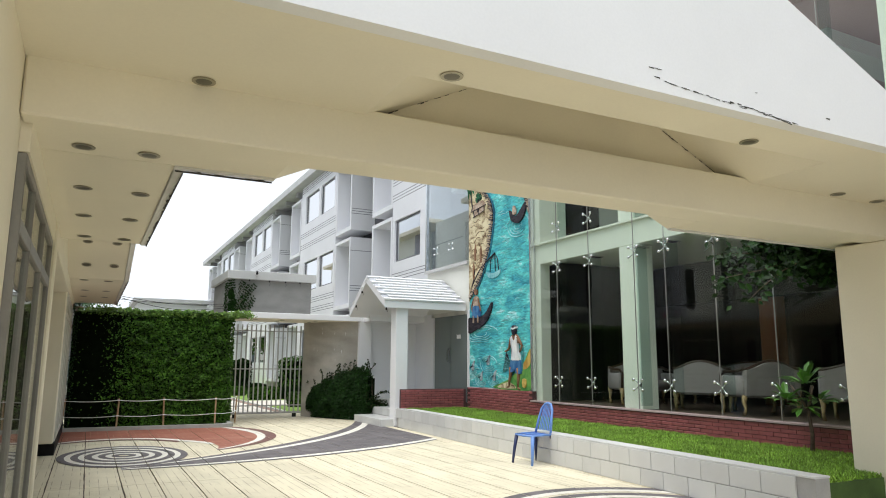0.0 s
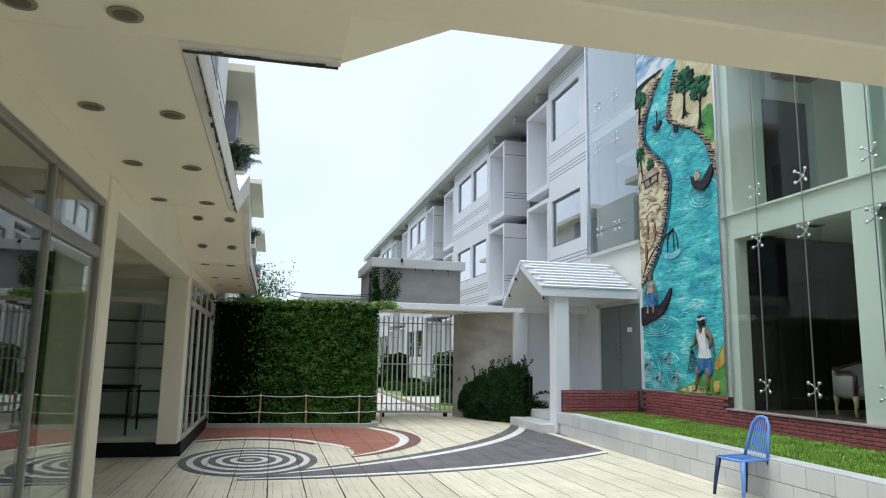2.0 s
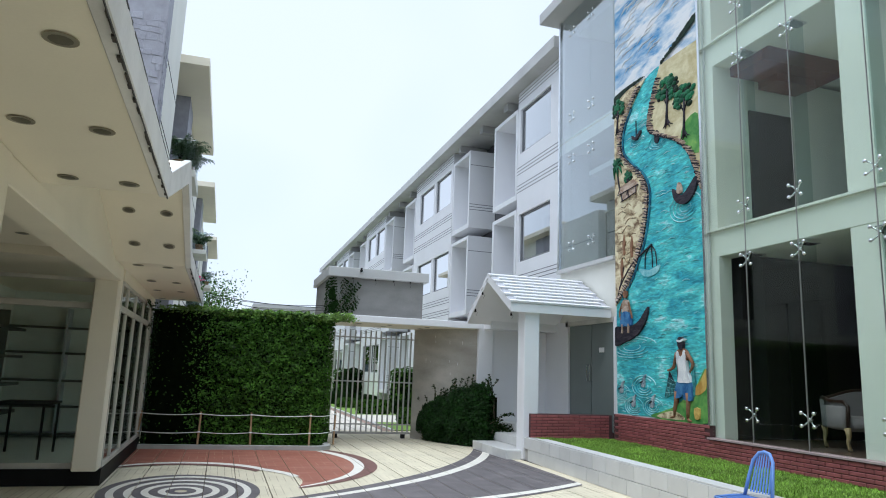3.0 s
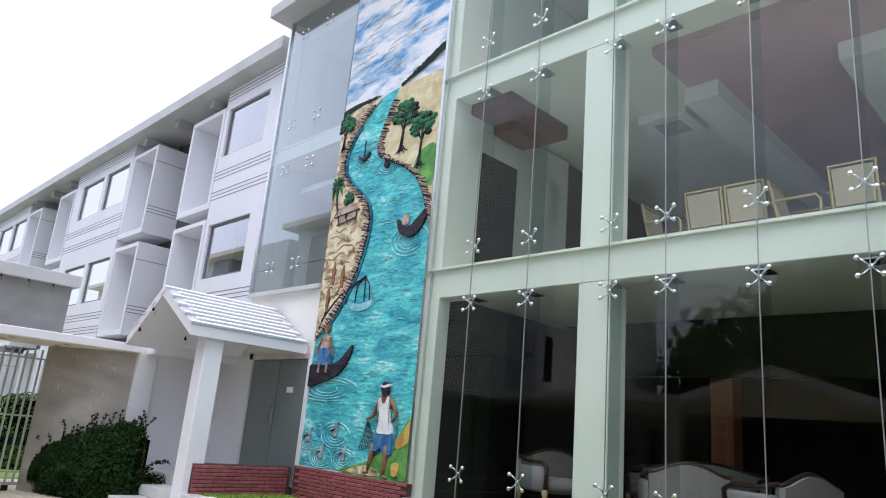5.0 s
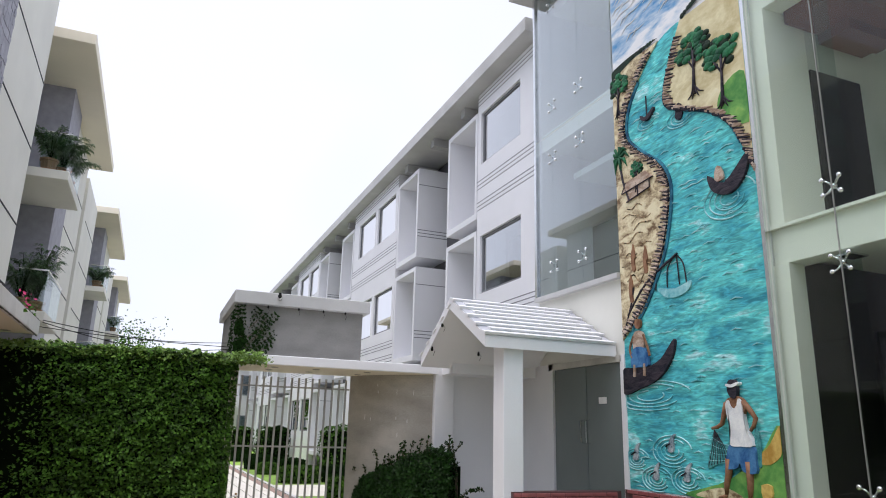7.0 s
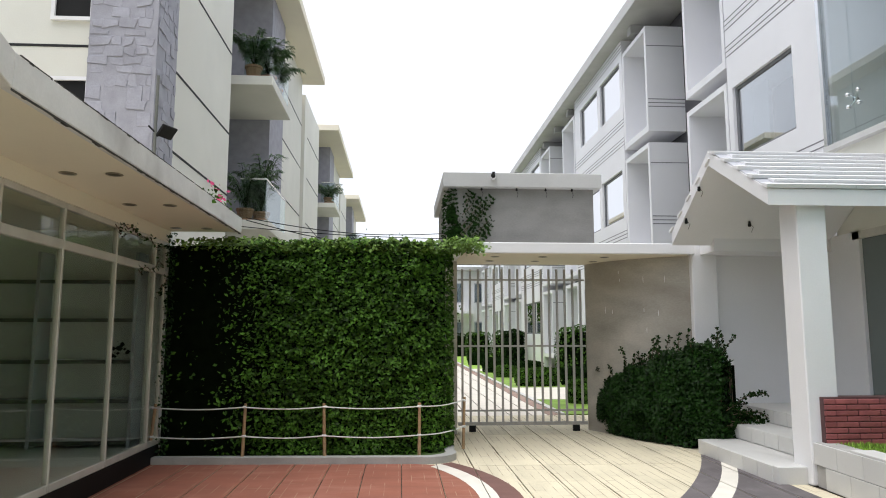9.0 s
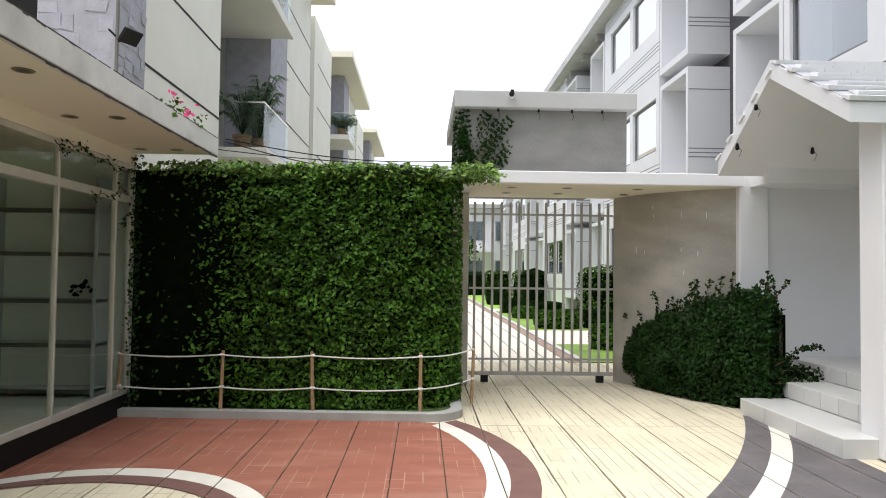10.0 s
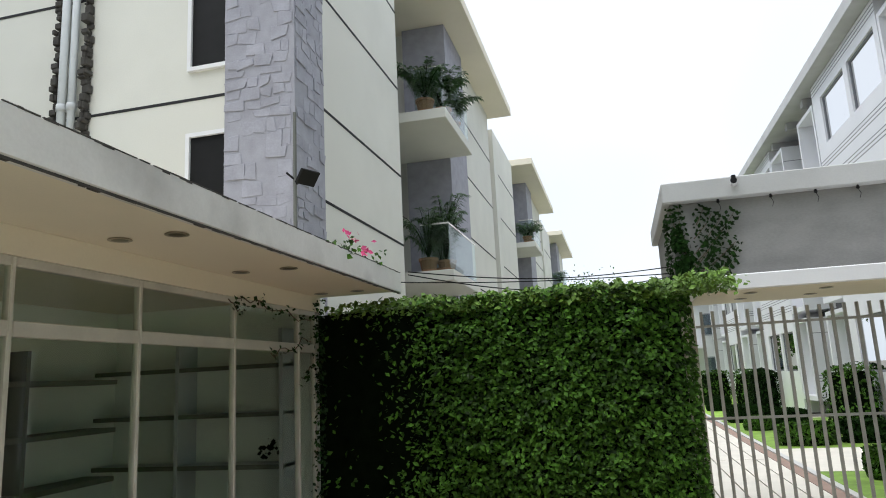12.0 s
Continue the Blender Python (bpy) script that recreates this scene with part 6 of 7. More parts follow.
        stroke("bank_crease", spline([(ua, z), (ua + 0.35 * (ub - ua), z + rng.uniform(-0.04, 0.09)), (ua + 0.7 * (ub - ua), z + rng.uniform(-0.05, 0.08)), (ub, z + rng.uniform(-0.06, 0.1))], 4), rng.uniform(0.007, 0.014), P["bank"], 0.028)
for u, z in ((0.13, 4.20), (0.23, 4.12), (0.10, 3.75)):
    relief("painted_figure", spline([(u - 0.012, z - 0.2), (u - 0.018, z + 0.02), (u - 0.006, z + 0.14), (u, z + 0.2), (u + 0.01, z + 0.13), (u + 0.018, z + 0.0), (u + 0.008, z - 0.04), (u + 0.014, z - 0.2)], 3, True), P["skin"], 0.03, 0.045)


def boat(u0, u1, z, h, tip, name="painted_boat"):
    um = (u0 + u1) / 2
    relief(name, spline([(u0, z + h), (um - 0.1 * (u1 - u0), z + 0.25 * h), (u1, z + h + tip), (u1 - 0.12 * (u1 - u0), z + 0.2 * h), (um, z - 0.45 * h), (u0 + 0.1 * (u1 - u0), z)], 4, True), P["hull"], 0.006, 0.05, "dark painted wooden boat")


def ripples(u, z, ru, rz, n, name="ripple"):
    for k in range(n):
        s = 1 - k / (n + 0.6)
        stroke(name, ellipse(u, z, ru * s, rz * s, 22, 0.2 + 0.5 * k, 5.2 + 0.5 * k), 0.011, P["ripple"], 0.008)


boat(0.72, 0.97, 4.70, 0.24, 0.10)
ripples(0.83, 4.55, 0.16, 0.26, 4)
relief("painted_figure", spline([(0.765, 4.82), (0.765, 4.95), (0.785, 5.02), (0.81, 4.95), (0.815, 4.82)], 3, True), P["roofp"], 0.02, 0.045)
boat(0.25, 0.36, 6.26, 0.09, 0.02)
stroke("boat_mast", [(0.30, 6.25), (0.30, 6.62)], 0.012, P["hull"], 0.03)
ripples(0.30, 6.2, 0.09, 0.10, 2)
relief("painted_figure", spline([(0.52, 6.0), (0.54, 6.2), (0.58, 6.12), (0.56, 5.95)], 3, True), P["hull"], 0.006, 0.03)
ripples(0.56, 5.98, 0.11, 0.14, 3)
relief("painted_boat", spline([(0.0, 2.56), (0.10, 2.58), (0.20, 2.57), (0.31, 2.66), (0.415, 2.90), (0.40, 2.70), (0.34, 2.50), (0.25, 2.36), (0.12, 2.27), (0.0, 2.22)], 4, True), P["hull"], 0.006, 0.05, "dark painted wooden boat")
ripples(0.2, 2.18, 0.30, 0.2, 4)
relief("painted_figure", spline([(0.11, 2.80), (0.10, 3.02), (0.135, 3.10), (0.185, 3.04), (0.18, 2.80)], 3, True), P["roofp"], 0.02, 0.055)
relief("figure_head", ellipse(0.145, 3.2, 0.024, 0.075), P["skin"], 0.02, 0.06)
stroke("figure_arm", spline([(0.105, 3.03), (0.07, 2.85), (0.09, 2.72)], 3), 0.018, P["skin"], 0.05)
stroke("figure_arm", spline([(0.185, 3.03), (0.215, 2.85), (0.23, 2.72)], 3), 0.018, P["skin"], 0.05)
for du in (0.11, 0.19):
    stroke("figure_leg", [(du, 2.62), (du - 0.005, 2.45)], 0.024, P["roofp"], 0.055)
relief("figure_cloth", spline([(0.08, 2.60), (0.10, 2.84), (0.19, 2.84), (0.22, 2.60), (0.15, 2.58)], 3, True), P["blue"], 0.02, 0.062)
# lift net
stroke("net_pole", spline([(0.06, 3.35), (0.22, 3.75), (0.47, 4.05)], 4), 0.018, P["hull"], 0.03)
stroke("net_pole", spline([(0.03, 3.15), (0.09, 3.5), (0.12, 3.75)], 4), 0.016, P["hull"], 0.03)
for du in (-0.15, -0.06, 0.03, 0.08):
    stroke("net_cord", spline([(0.46, 4.04), (0.44 + du * 0.8, 3.9), (0.44 + du, 3.62)], 4), 0.010, P["hull"], 0.02)
relief("net_bag", spline([(0.31, 3.64), (0.36, 3.5), (0.44, 3.46), (0.53, 3.52), (0.55, 3.64), (0.44, 3.58)], 3, True), P["ripple"], 0.006, 0.025)
# standing fisherman, plain shapes
relief("mound", spline([(0.44, 0.93), (0.58, 1.06), (0.70, 1.16), (0.88, 1.45), (1.0, 1.78), (1.0, 0.93)], 4, True), P["grass"], 0.006, 0.03, "green painted mound")
relief("mound_edge", spline([(0.87, 1.40), (0.94, 1.58), (1.0, 1.78), (1.0, 1.50), (0.93, 1.36)], 4, True), P["ochre"], 0.03, 0.036)
relief("mound_path", spline([(0.50, 0.94), (0.60, 1.04), (0.70, 1.06), (0.78, 0.94)], 4, True), P["sand"], 0.03, 0.034)
for pts, rad_ in (([(0.715, 1.40), (0.705, 1.22), (0.69, 1.10), (0.685, 0.99)], (0.050, 0.042, 0.036, 0.022)), ([(0.825, 1.38), (0.825, 1.20), (0.82, 1.08), (0.815, 0.95)], (0.052, 0.044, 0.038, 0.022)), ([(0.69, 0.99), (0.665, 0.965), (0.64, 0.96)], (0.024, 0.022, 0.010)), ([(0.815, 0.96), (0.83, 0.935), (0.85, 0.93)], (0.024, 0.022, 0.010))):
    bm = bm_new()
    tube(bm, [mp_(u, z, 0.035) for u, z in pts], rad_, 7)
    part("figure_leg", bm, P["skin"], mural, smooth=True)
for pts, rad_ in (([(0.728, 2.04), (0.712, 1.92), (0.695, 1.80), (0.665, 1.76), (0.632, 1.745)], (0.034, 0.032, 0.028, 0.024, 0.018)), ([(0.825, 2.05), (0.862, 1.94), (0.885, 1.86), (0.872, 1.78), (0.852, 1.72)], (0.034, 0.032, 0.028, 0.024, 0.018))):
    bm = bm_new()
    tube(bm, [mp_(u, z, 0.05) for u, z in pts], rad_, 7)
    part("figure_arm", bm, P["skin"], mural, smooth=True)
relief("figure_shoulders", spline([(0.72, 1.98), (0.73, 2.07), (0.765, 2.11), (0.80, 2.11), (0.83, 2.06), (0.835, 1.95), (0.78, 1.80)], 3, True), P["skin"], 0.02, 0.062)
relief("figure_shorts", spline([(0.70, 1.29), (0.712, 1.42), (0.735, 1.56), (0.80, 1.555), (0.868, 1.54), (0.872, 1.40), (0.868, 1.26), (0.80, 1.27), (0.785, 1.36), (0.765, 1.30)], 3, True), P["blue"], 0.02, 0.070)
relief("figure_shirt", spline([(0.742, 1.56), (0.752, 1.72), (0.738, 1.86), (0.732, 2.02), (0.748, 2.07), (0.762, 1.99), (0.79, 1.98), (0.805, 2.08), (0.822, 2.05), (0.826, 1.90), (0.835, 1.75), (0.868, 1.56), (0.80, 1.545)], 3, True), P["cloth"], 0.02, 0.080)
relief("figure_head", ellipse(0.772, 2.20, 0.026, 0.085), P["skin"], 0.02, 0.070)
relief("figure_hair", spline([(0.752, 2.14), (0.746, 2.22), (0.755, 2.29), (0.775, 2.31), (0.795, 2.28), (0.80, 2.20), (0.792, 2.10), (0.772, 2.09)], 3, True), P["hull"], 0.02, 0.076)
relief("head_band", spline([(0.744, 2.235), (0.775, 2.215), (0.812, 2.245), (0.812, 2.275), (0.775, 2.25), (0.748, 2.262)], 3, True), P["cloth"], 0.02, 0.085)
relief("hand_net", spline([(0.63, 1.72), (0.60, 1.50), (0.575, 1.28), (0.64, 1.33), (0.71, 1.38), (0.73, 1.60), (0.68, 1.56)], 3, True), P["net"], 0.006, 0.018, "dark hand net")
relief("hand_net", spline([(0.875, 1.78), (0.895, 1.60), (0.89, 1.34), (0.872, 1.36), (0.865, 1.6)], 3, True), P["net"], 0.030, 0.04, "dark hand net")
for k in range(8):
    stroke("net_cord", spline([(0.632, 1.73), (0.612 + 0.011 * k, 1.52), (0.582 + 0.018 * k, 1.30 + 0.011 * k)], 3), 0.005, P["hull"], 0.018)
for k in range(4):
    stroke("net_cord", spline([(0.618 - 0.010 * k, 1.64 - 0.09 * k), (0.66, 1.58 - 0.07 * k), (0.715, 1.55 - 0.05 * k)], 3), 0.004, P["ripple"], 0.018)
relief("basket", spline([(0.89, 0.98), (0.885, 1.14), (0.935, 1.14), (0.93, 0.98)], 2, True), P["ochre"], 0.02, 0.055)
for u, z, s in ((0.34, 1.45, 1.0), (0.22, 1.08, 0.8), (0.44, 1.10, 0.8), (0.07, 1.32, 0.7)):
    ripples(u, z, 0.14 * s, 0.20 * s, 4)
    relief("painted_fish", spline([(u - 0.022, z), (u - 0.012, z + 0.12), (u + 0.012, z + 0.2), (u + 0.035, z + 0.22), (u + 0.02, z + 0.14), (u + 0.016, z)], 3, True), P["fish"], 0.006, 0.03)
    stroke("fish_fin", [(u - 0.035, z + 0.06), (u, z + 0.1)], 0.012, P["hull"], 0.03)
rng = np.random.RandomState(21)
bm = bm_new()
for k in range(150):
    u, z = rng.uniform(0.05, 0.95), rng.uniform(0.95, 6.6)
    lo = np.interp(z, [1, 3, 3.4, 4.3, 5.0, 5.4, 6.1, 6.6], [0, 0.05, 0.2, 0.42, 0.46, 0.42, 0.15, 0.18])
    hi = np.interp(z, [1, 1.8, 4.8, 5.5, 5.9, 6.2, 6.6], [0.5, 1.0, 0.95, 0.85, 0.7, 0.48, 0.42])
    u = lo + (hi - lo) * rng.rand()
    w = rng.uniform(0.02, 0.05)
    if u + w > 0.98:
        continue
    tube(bm, [mp_(u - w, z, 0.006), mp_(u, z + 0.02, 0.011), mp_(u + w, z, 0.006)], [0.004, 0.011, 0.004], 4)
part("wavelet_relief", bm, P["ripple"], mural, kind="stuff")
bm = bm_new()
for k in range(60):
    u, z = rng.uniform(0.08, 0.92), rng.uniform(7.8, 10.3)
    w = rng.uniform(0.04, 0.12)
    lo = 7.75 if u < 0.6 else 8.1
    if z < lo or not 0 < u - w < u + w < 1:
        continue
    tube(bm, [mp_(u - w, z - 0.06, 0.006), mp_(u - w * 0.3, z + 0.03, 0.012), mp_(u + w * 0.3, z + 0.02, 0.012), mp_(u + w, z + 0.05, 0.006)], [0.004, 0.011, 0.009, 0.003], 5)
part("cloud_relief", bm, P["cloth"], mural, "raised white cloud strokes", kind="stuff")

# ---- downlights ----
def downlight(at):
    t = thing("downlight", at, "small round recessed downlight in the soffit, switched off", "downlight", "soffit downlights")
    bm = bm_new()
    lathe(bm, [(0.052, 0.0), (0.066, -0.004), (0.066, -0.008), (0.046, -0.008)], 16, at)
    part("ring", bm, M["lampring"], t)
    bm = bm_new()
    lathe(bm, [(0.046, -0.0085), (0.030, -0.0095), (0.012, -0.0105)], 12, at)
    part("lens", bm, M["lampdark"], t, "dark lens")
    return t


dl = downlight((0.64, 6.14, 2.75))
for x, y in ((1.04, 6.16), (0.64, 7.25), (1.02, 7.27), (0.64, 8.40), (1.02, 8.42), (0.62, 12.72), (0.97, 12.75), (0.62, 14.47), (0.97, 14.49), (0.59, 15.8), (0.97, 15.82), (0.56, 17.3), (0.92, 17.32)):
    copy_thing(dl, pose(x, y, 2.75))
copy_thing(dl, pose(0.65, 5.02, BZ + 0.002)), copy_thing(dl, pose(1.02, 5.02, BZ + 0.002))
for x, y in ((1.24, 4.36), (6.9, 4.33), (7.5, 4.33)):
    copy_thing(dl, pose(x, y, CZ))
for x, y in ((2.46, 3.64), (4.88, 3.66)):
    copy_thing(dl, pose(x, y, CZ))
sl = (GZ - 2.75) / (12.5 - GA)
for y in (11.25, 12.0):
    for x in (0.64, 1.02):
        copy_thing(dl, pose(x, y, 2.75 + sl * (12.5 - y), math.degrees(-math.atan(sl)), 0, 0))
for x, y in ((-0.43, 11.65), (-0.74, 12.6)):
    copy_thing(dl, pose(x, y, 2.86))
for x in (4.6, 5.3, 6.2):
    for y in (18.75, 19.35):
        copy_thing(dl, pose(x, y, 2.594))
for x, y in ((7.2, 16.4), (7.2, 17.5), (7.9, 16.3)):
    copy_thing(dl, pose(x, y, PZ - th - abs(y - PA) * (PZ - PE) / (PA - 15.62) - 0.002, math.degrees(math.atan((PZ - PE) / (PA - 15.62))) * (1 if y < PA else -1), 0, 0))
# ---- small things of the court ----
fence = thing("rope_fence", (2, 17.25, 0.05), "low fence of wooden stakes and two white ropes", "fence")
STAKES = ((0.39, 17.32), (1.44, 17.31), (2.37, 17.29), (3.48, 17.27), (4.07, 17.98))
for i, (x, y) in enumerate(STAKES):
    bm = bm_new()
    lean = (0.03, 0.01, -0.01, 0.0, 0.01)[i]
    tube(bm, [(x - lean, y, 0.03), (x, y, 0.35), (x + lean, y, 0.68)], [0.021, 0.019, 0.017], 7)
    part("stake", bm, M["bamboo"], fence)
for z in (0.64, 0.31):
    bm = bm_new()
    line = []
    for a, b in zip(STAKES, STAKES[1:]):
        for k in range(6):
            s = k / 6
            line.append((a[0] + (b[0] - a[0]) * s, a[1] + (b[1] - a[1]) * s - 0.02, z - 0.025 * math.sin(math.pi * s)))
    line.append((STAKES[-1][0], STAKES[-1][1] - 0.02, z + 0.01))
    tube(bm, line, 0.008, 5)
    for x, y in STAKES:
        lathe(bm, [(0.022, -0.014), (0.028, 0), (0.022, 0.014)], 7, (x, y, z))
    part("rope", bm, M["rope"], fence)

# plastic chair
chair = thing("plastic_chair", (6.87, 9.35, 0), "blue plastic stacking chair with slatted round back by the planter", "chair")
cw = 0.20


def cp(x, y, z):
    s = 0.95 if z < 0.45 else 0.95 - 0.35 * min((z - 0.45) / 0.2, 1) * 0.6
    return (6.84 + x * s, 9.30 + y * 0.95, z)


def chair_part(name, material, f, label="", smooth=True):
    bm = bm_new()
    f(bm)
    bmesh.ops.rotate(bm, verts=bm.verts, cent=(6.84, 9.30, 0), matrix=Matrix.Rotation(radians(-84), 3, "Z"))
    return part(name, bm, material, chair, label, smooth=smooth)


def seat_f(bm):
    n = 8
    rows = []
    for i in range(n + 1):
        for j in range(n + 1):
            x, y = -0.21 + 0.42 * i / n, -0.21 + 0.42 * j / n
            rows.append(bm.verts.new(cp(x * (1 - 0.06 * (y > 0.1)), y, 0.43 - 0.018 * math.cos(x * 6) * math.cos(y * 6) + 0.01 * (y < -0.18))))
    for i in range(n):
        for j in range(n):
            a = i * (n + 1) + j
            bm.faces.new((rows[a], rows[a + n + 1], rows[a + n + 2], rows[a + 1]))
    bmesh.ops.solidify(bm, geom=bm.faces[:], thickness=0.022)


chair_part("seat", M["blue"], seat_f)
chair_part("seat_rim", M["blue"], lambda bm: tube(bm, [cp(-0.2, 0.2, 0.42), cp(-0.215, 0, 0.42), cp(-0.2, -0.21, 0.415), cp(0, -0.225, 0.41), cp(0.2, -0.21, 0.415), cp(0.215, 0, 0.42), cp(0.2, 0.2, 0.42)], 0.016, 6))
arch = [cp(-0.18, 0.19, 0.43), cp(-0.19, 0.235, 0.62), cp(-0.165, 0.28, 0.78), cp(-0.09, 0.305, 0.855), cp(0, 0.31, 0.87), cp(0.09, 0.305, 0.855), cp(0.165, 0.28, 0.78), cp(0.19, 0.235, 0.62), cp(0.18, 0.19, 0.43)]
chair_part("back_frame", M["blue"], lambda bm: tube(bm, arch, 0.019, 7))
for x in (-0.115, -0.075, -0.035, 0.005, 0.045, 0.085, 0.125):
    top_z = 0.85 - 1.9 * x * x
    chair_part("back_slat", M["blue"], lambda bm: prism(bm, [cp(x - 0.009, 0.20, 0.47), cp(x + 0.009, 0.20, 0.47), cp(x + 0.009, 0.303, top_z), cp(x - 0.009, 0.303, top_z)], (0, 0.008, 0)), smooth=False)
for sx, sy in ((-1, -1), (1, -1), (-1, 1), (1, 1)):
    mm = M["blue"] if (sx, sy) == (1, -1) else M["darkblue"]
    chair_part("leg", mm, lambda bm: tube(bm, [cp(sx * 0.19, sy * 0.19, 0.42), cp(sx * 0.22, sy * 0.22, 0.2), cp(sx * 0.235, sy * 0.245, 0.0)], [0.030, 0.024, 0.018], 7))

# frangipani sapling on the lawn
tree = thing("frangipani_sapling", (8.89, 6.22, LAWN_Z), "young frangipani with long bright leaves and a thin trunk", "small tree")
bm = bm_new()
tube(bm, [(8.89, 6.22, 0.36), (8.90, 6.21, 0.62), (8.87, 6.22, 0.93)], [0.03, 0.024, 0.02], 7)
for a in (0.3, 2.2, 4.2):
    tube(bm, [(8.87, 6.22, 0.92), (8.87 + 0.09 * math.cos(a), 6.22 + 0.09 * math.sin(a), 1.06), (8.87 + 0.17 * math.cos(a), 6.22 + 0.17 * math.sin(a), 1.21)], [0.018, 0.015, 0.012], 6)
part("trunk", bm, M["bark"], tree, smooth=True)
r = np.random.RandomState(31)
frangi = mat("frangipani_leaf", (0.11, 0.27, 0.045), 0.4, var=0.2, scale=6, bump=0.0, island=0.35)
bm = bm_new()
for c, n, lo, hi, L0, L1 in (((8.88, 6.24, 1.22), 22, 0.15, 1.35, 0.22, 0.36), ((8.72, 6.40, 1.02), 18, -0.1, 1.1, 0.18, 0.30), ((8.96, 6.12, 1.02), 16, -0.2, 1.0, 0.18, 0.30), ((8.84, 6.26, 0.94), 14, -0.5, 0.6, 0.16, 0.26)):
    c = Vector(c)
    for k in range(n):
        th_, el = 2.4 * k + r.uniform(-0.4, 0.4), r.uniform(lo, hi)
        d = Vector((math.cos(th_) * math.cos(el), math.sin(th_) * math.cos(el), math.sin(el)))
        s = d.cross(Vector((0, 0, 1))).normalized()
        L, w = r.uniform(L0, L1), r.uniform(0.034, 0.050)
        up = s.cross(d)
        a0, m1, m2, tip = c + d * 0.03, c + d * L * 0.42 + up * 0.015, c + d * L * 0.72 + up * 0.012, c + d * L - Vector((0, 0, 0.02))
        v = [bm.verts.new(p) for p in (a0, m1 + s * w * 0.75, m2 + s * w, tip, m2 - s * w, m1 - s * w * 0.75, m1 - up * 0.012, m2 - up * 0.014)]
        for f in ((0, 1, 6), (1, 2, 7, 6), (2, 3, 7), (3, 4, 7), (4, 5, 6, 7), (5, 0, 6)):
            bm.faces.new([v[i] for i in f])
part("leaves", bm, frangi, tree, kind="stuff")

# bougainvillea beside the portico, hanging over the lawn
bou = thing("bougainvillea", (9.0, 5.5, LAWN_Z), "dark bougainvillea hanging over the lawn with a few pink flowers", "climbing shrub")
bm = bm_new()
pts, pk = [], []
tube(bm, [(9.02, 5.5, 0.36), (9.0, 5.5, 1.4), (8.95, 5.55, 2.3), (8.8, 5.65, 2.8)], [0.05, 0.045, 0.035, 0.03], 7)
for k in range(84):
    p = Vector((8.75, 5.68, 2.78)) + Vector(r.normal(0, 0.10, 3))
    d = Vector((r.uniform(-1.0, 0.1), r.uniform(-0.12, 0.08), r.uniform(0.0, 0.5))).normalized()
    line = [p.copy()]
    n = r.randint(3, 8) if k % 8 else 13
    for j in range(n):
        d = (d + Vector((-0.03, 0, -0.045)) + Vector(r.normal(0, 0.08, 3))).normalized()
        p = p + d * 0.14
        p.y = min(max(p.y, 5.45), 6.0)
        line.append(p.copy())
        for m in range(max(int(36 - 2.6 * j), 7)):
            pts.append((p + Vector(r.normal(0, 0.07, 3)), (-0.6, -0.3, 0.6)))
    tube(bm, line, [0.012 * (1 - 0.8 * i / n) for i in range(n + 1)], 4)
    if k % 9 == 0:
        for m in range(5):
            pk.append((p + Vector(r.normal(0, 0.035, 3)), (-0.7, -0.5, 0.3)))
part("branches", bm, M["bark"], bou)
leaves("foliage", pts, M["leaf_ivy"], bou, 0.058, seed=13, kind="stuff")
leaves("flowers", pk, M["pink"], bou, 0.045, "pink bracts", seed=14, kind="stuff")

# flowers on the canopy edge
flow = thing("canopy_flowers", (1.1, 17.0, 2.9), "small pink flowering plant on the canopy edge", "flowering plant")
pts, pk = [], []
for k in range(9):
    c = Vector((1.12 + r.uniform(-0.05, 0.16), 16.2 + 0.11 * k, 2.93 + r.uniform(0.02, 0.1)))
    for m in range(16 if k in (1, 2, 5, 6, 7) else 5):
        pts.append((c + Vector(r.normal(0, 0.04, 3)), (0.3, -0.5, 0.6)))
    if k in (2, 6):
        for m in range(9):
            pk.append((c + Vector((0.05, 0, 0.08)) + Vector(r.normal(0, 0.035, 3)), (0.4, -0.5, 0.3)))
leaves("foliage", pts, M["leaf"], flow, 0.035, seed=15, kind="stuff")
leaves("flowers", pk, M["pink"], flow, 0.035, "pink flowers", seed=16, kind="stuff")

# flood lamp, camera, cables
flood = thing("flood_lamp", (0.28, 17.6, 2.9), "black flood lamp on a grey pole above the canopy", "flood lamp")
bm = bm_new()
tube(bm, [(0.15, 17.6, 2.9), (0.155, 17.6, 4.75)], 0.02, 7)
part("pole", bm, M["shelfgrey"], flood)
bm = bm_new()
box(bm, 0.27, 17.48, 3.93, 0.305, 17.72, 4.10)
bmesh.ops.rotate(bm, verts=bm.verts, cent=(0.29, 17.6, 4.0), matrix=Matrix.Rotation(radians(-25), 3, "Z") @ Matrix.Rotation(radians(40), 3, "Y"))
part("lamp_head", bm, M["black"], flood, bevel=0.006)
bm = bm_new()
tube(bm, [(0.15, 17.6, 3.96), (0.28, 17.6, 3.99)], 0.012, 6)
tube(bm, [(0.16, 17.6, 4.0), (0.08, 17.55, 4.08)], 0.012, 6)
part("clamp", bm, M["black"], flood)
cctv = thing("security_camera", (4.62, 18.93, 3.66), "small white and black security camera on the roof edge", "camera")
bm = bm_new()
tube(bm, [(4.62, 18.98, 3.80), (4.60, 18.84, 3.80)], 0.035, 10)
part("body", bm, M["white"], cctv)
bm = bm_new()
tube(bm, [(4.60, 18.84, 3.80), (4.597, 18.825, 3.80)], 0.034, 10)
part("lens_face", bm, M["black"], cctv)
solid("bracket", (4.60, 18.93, 3.82, 4.64, 19.0, 3.885), M["black"], cctv)
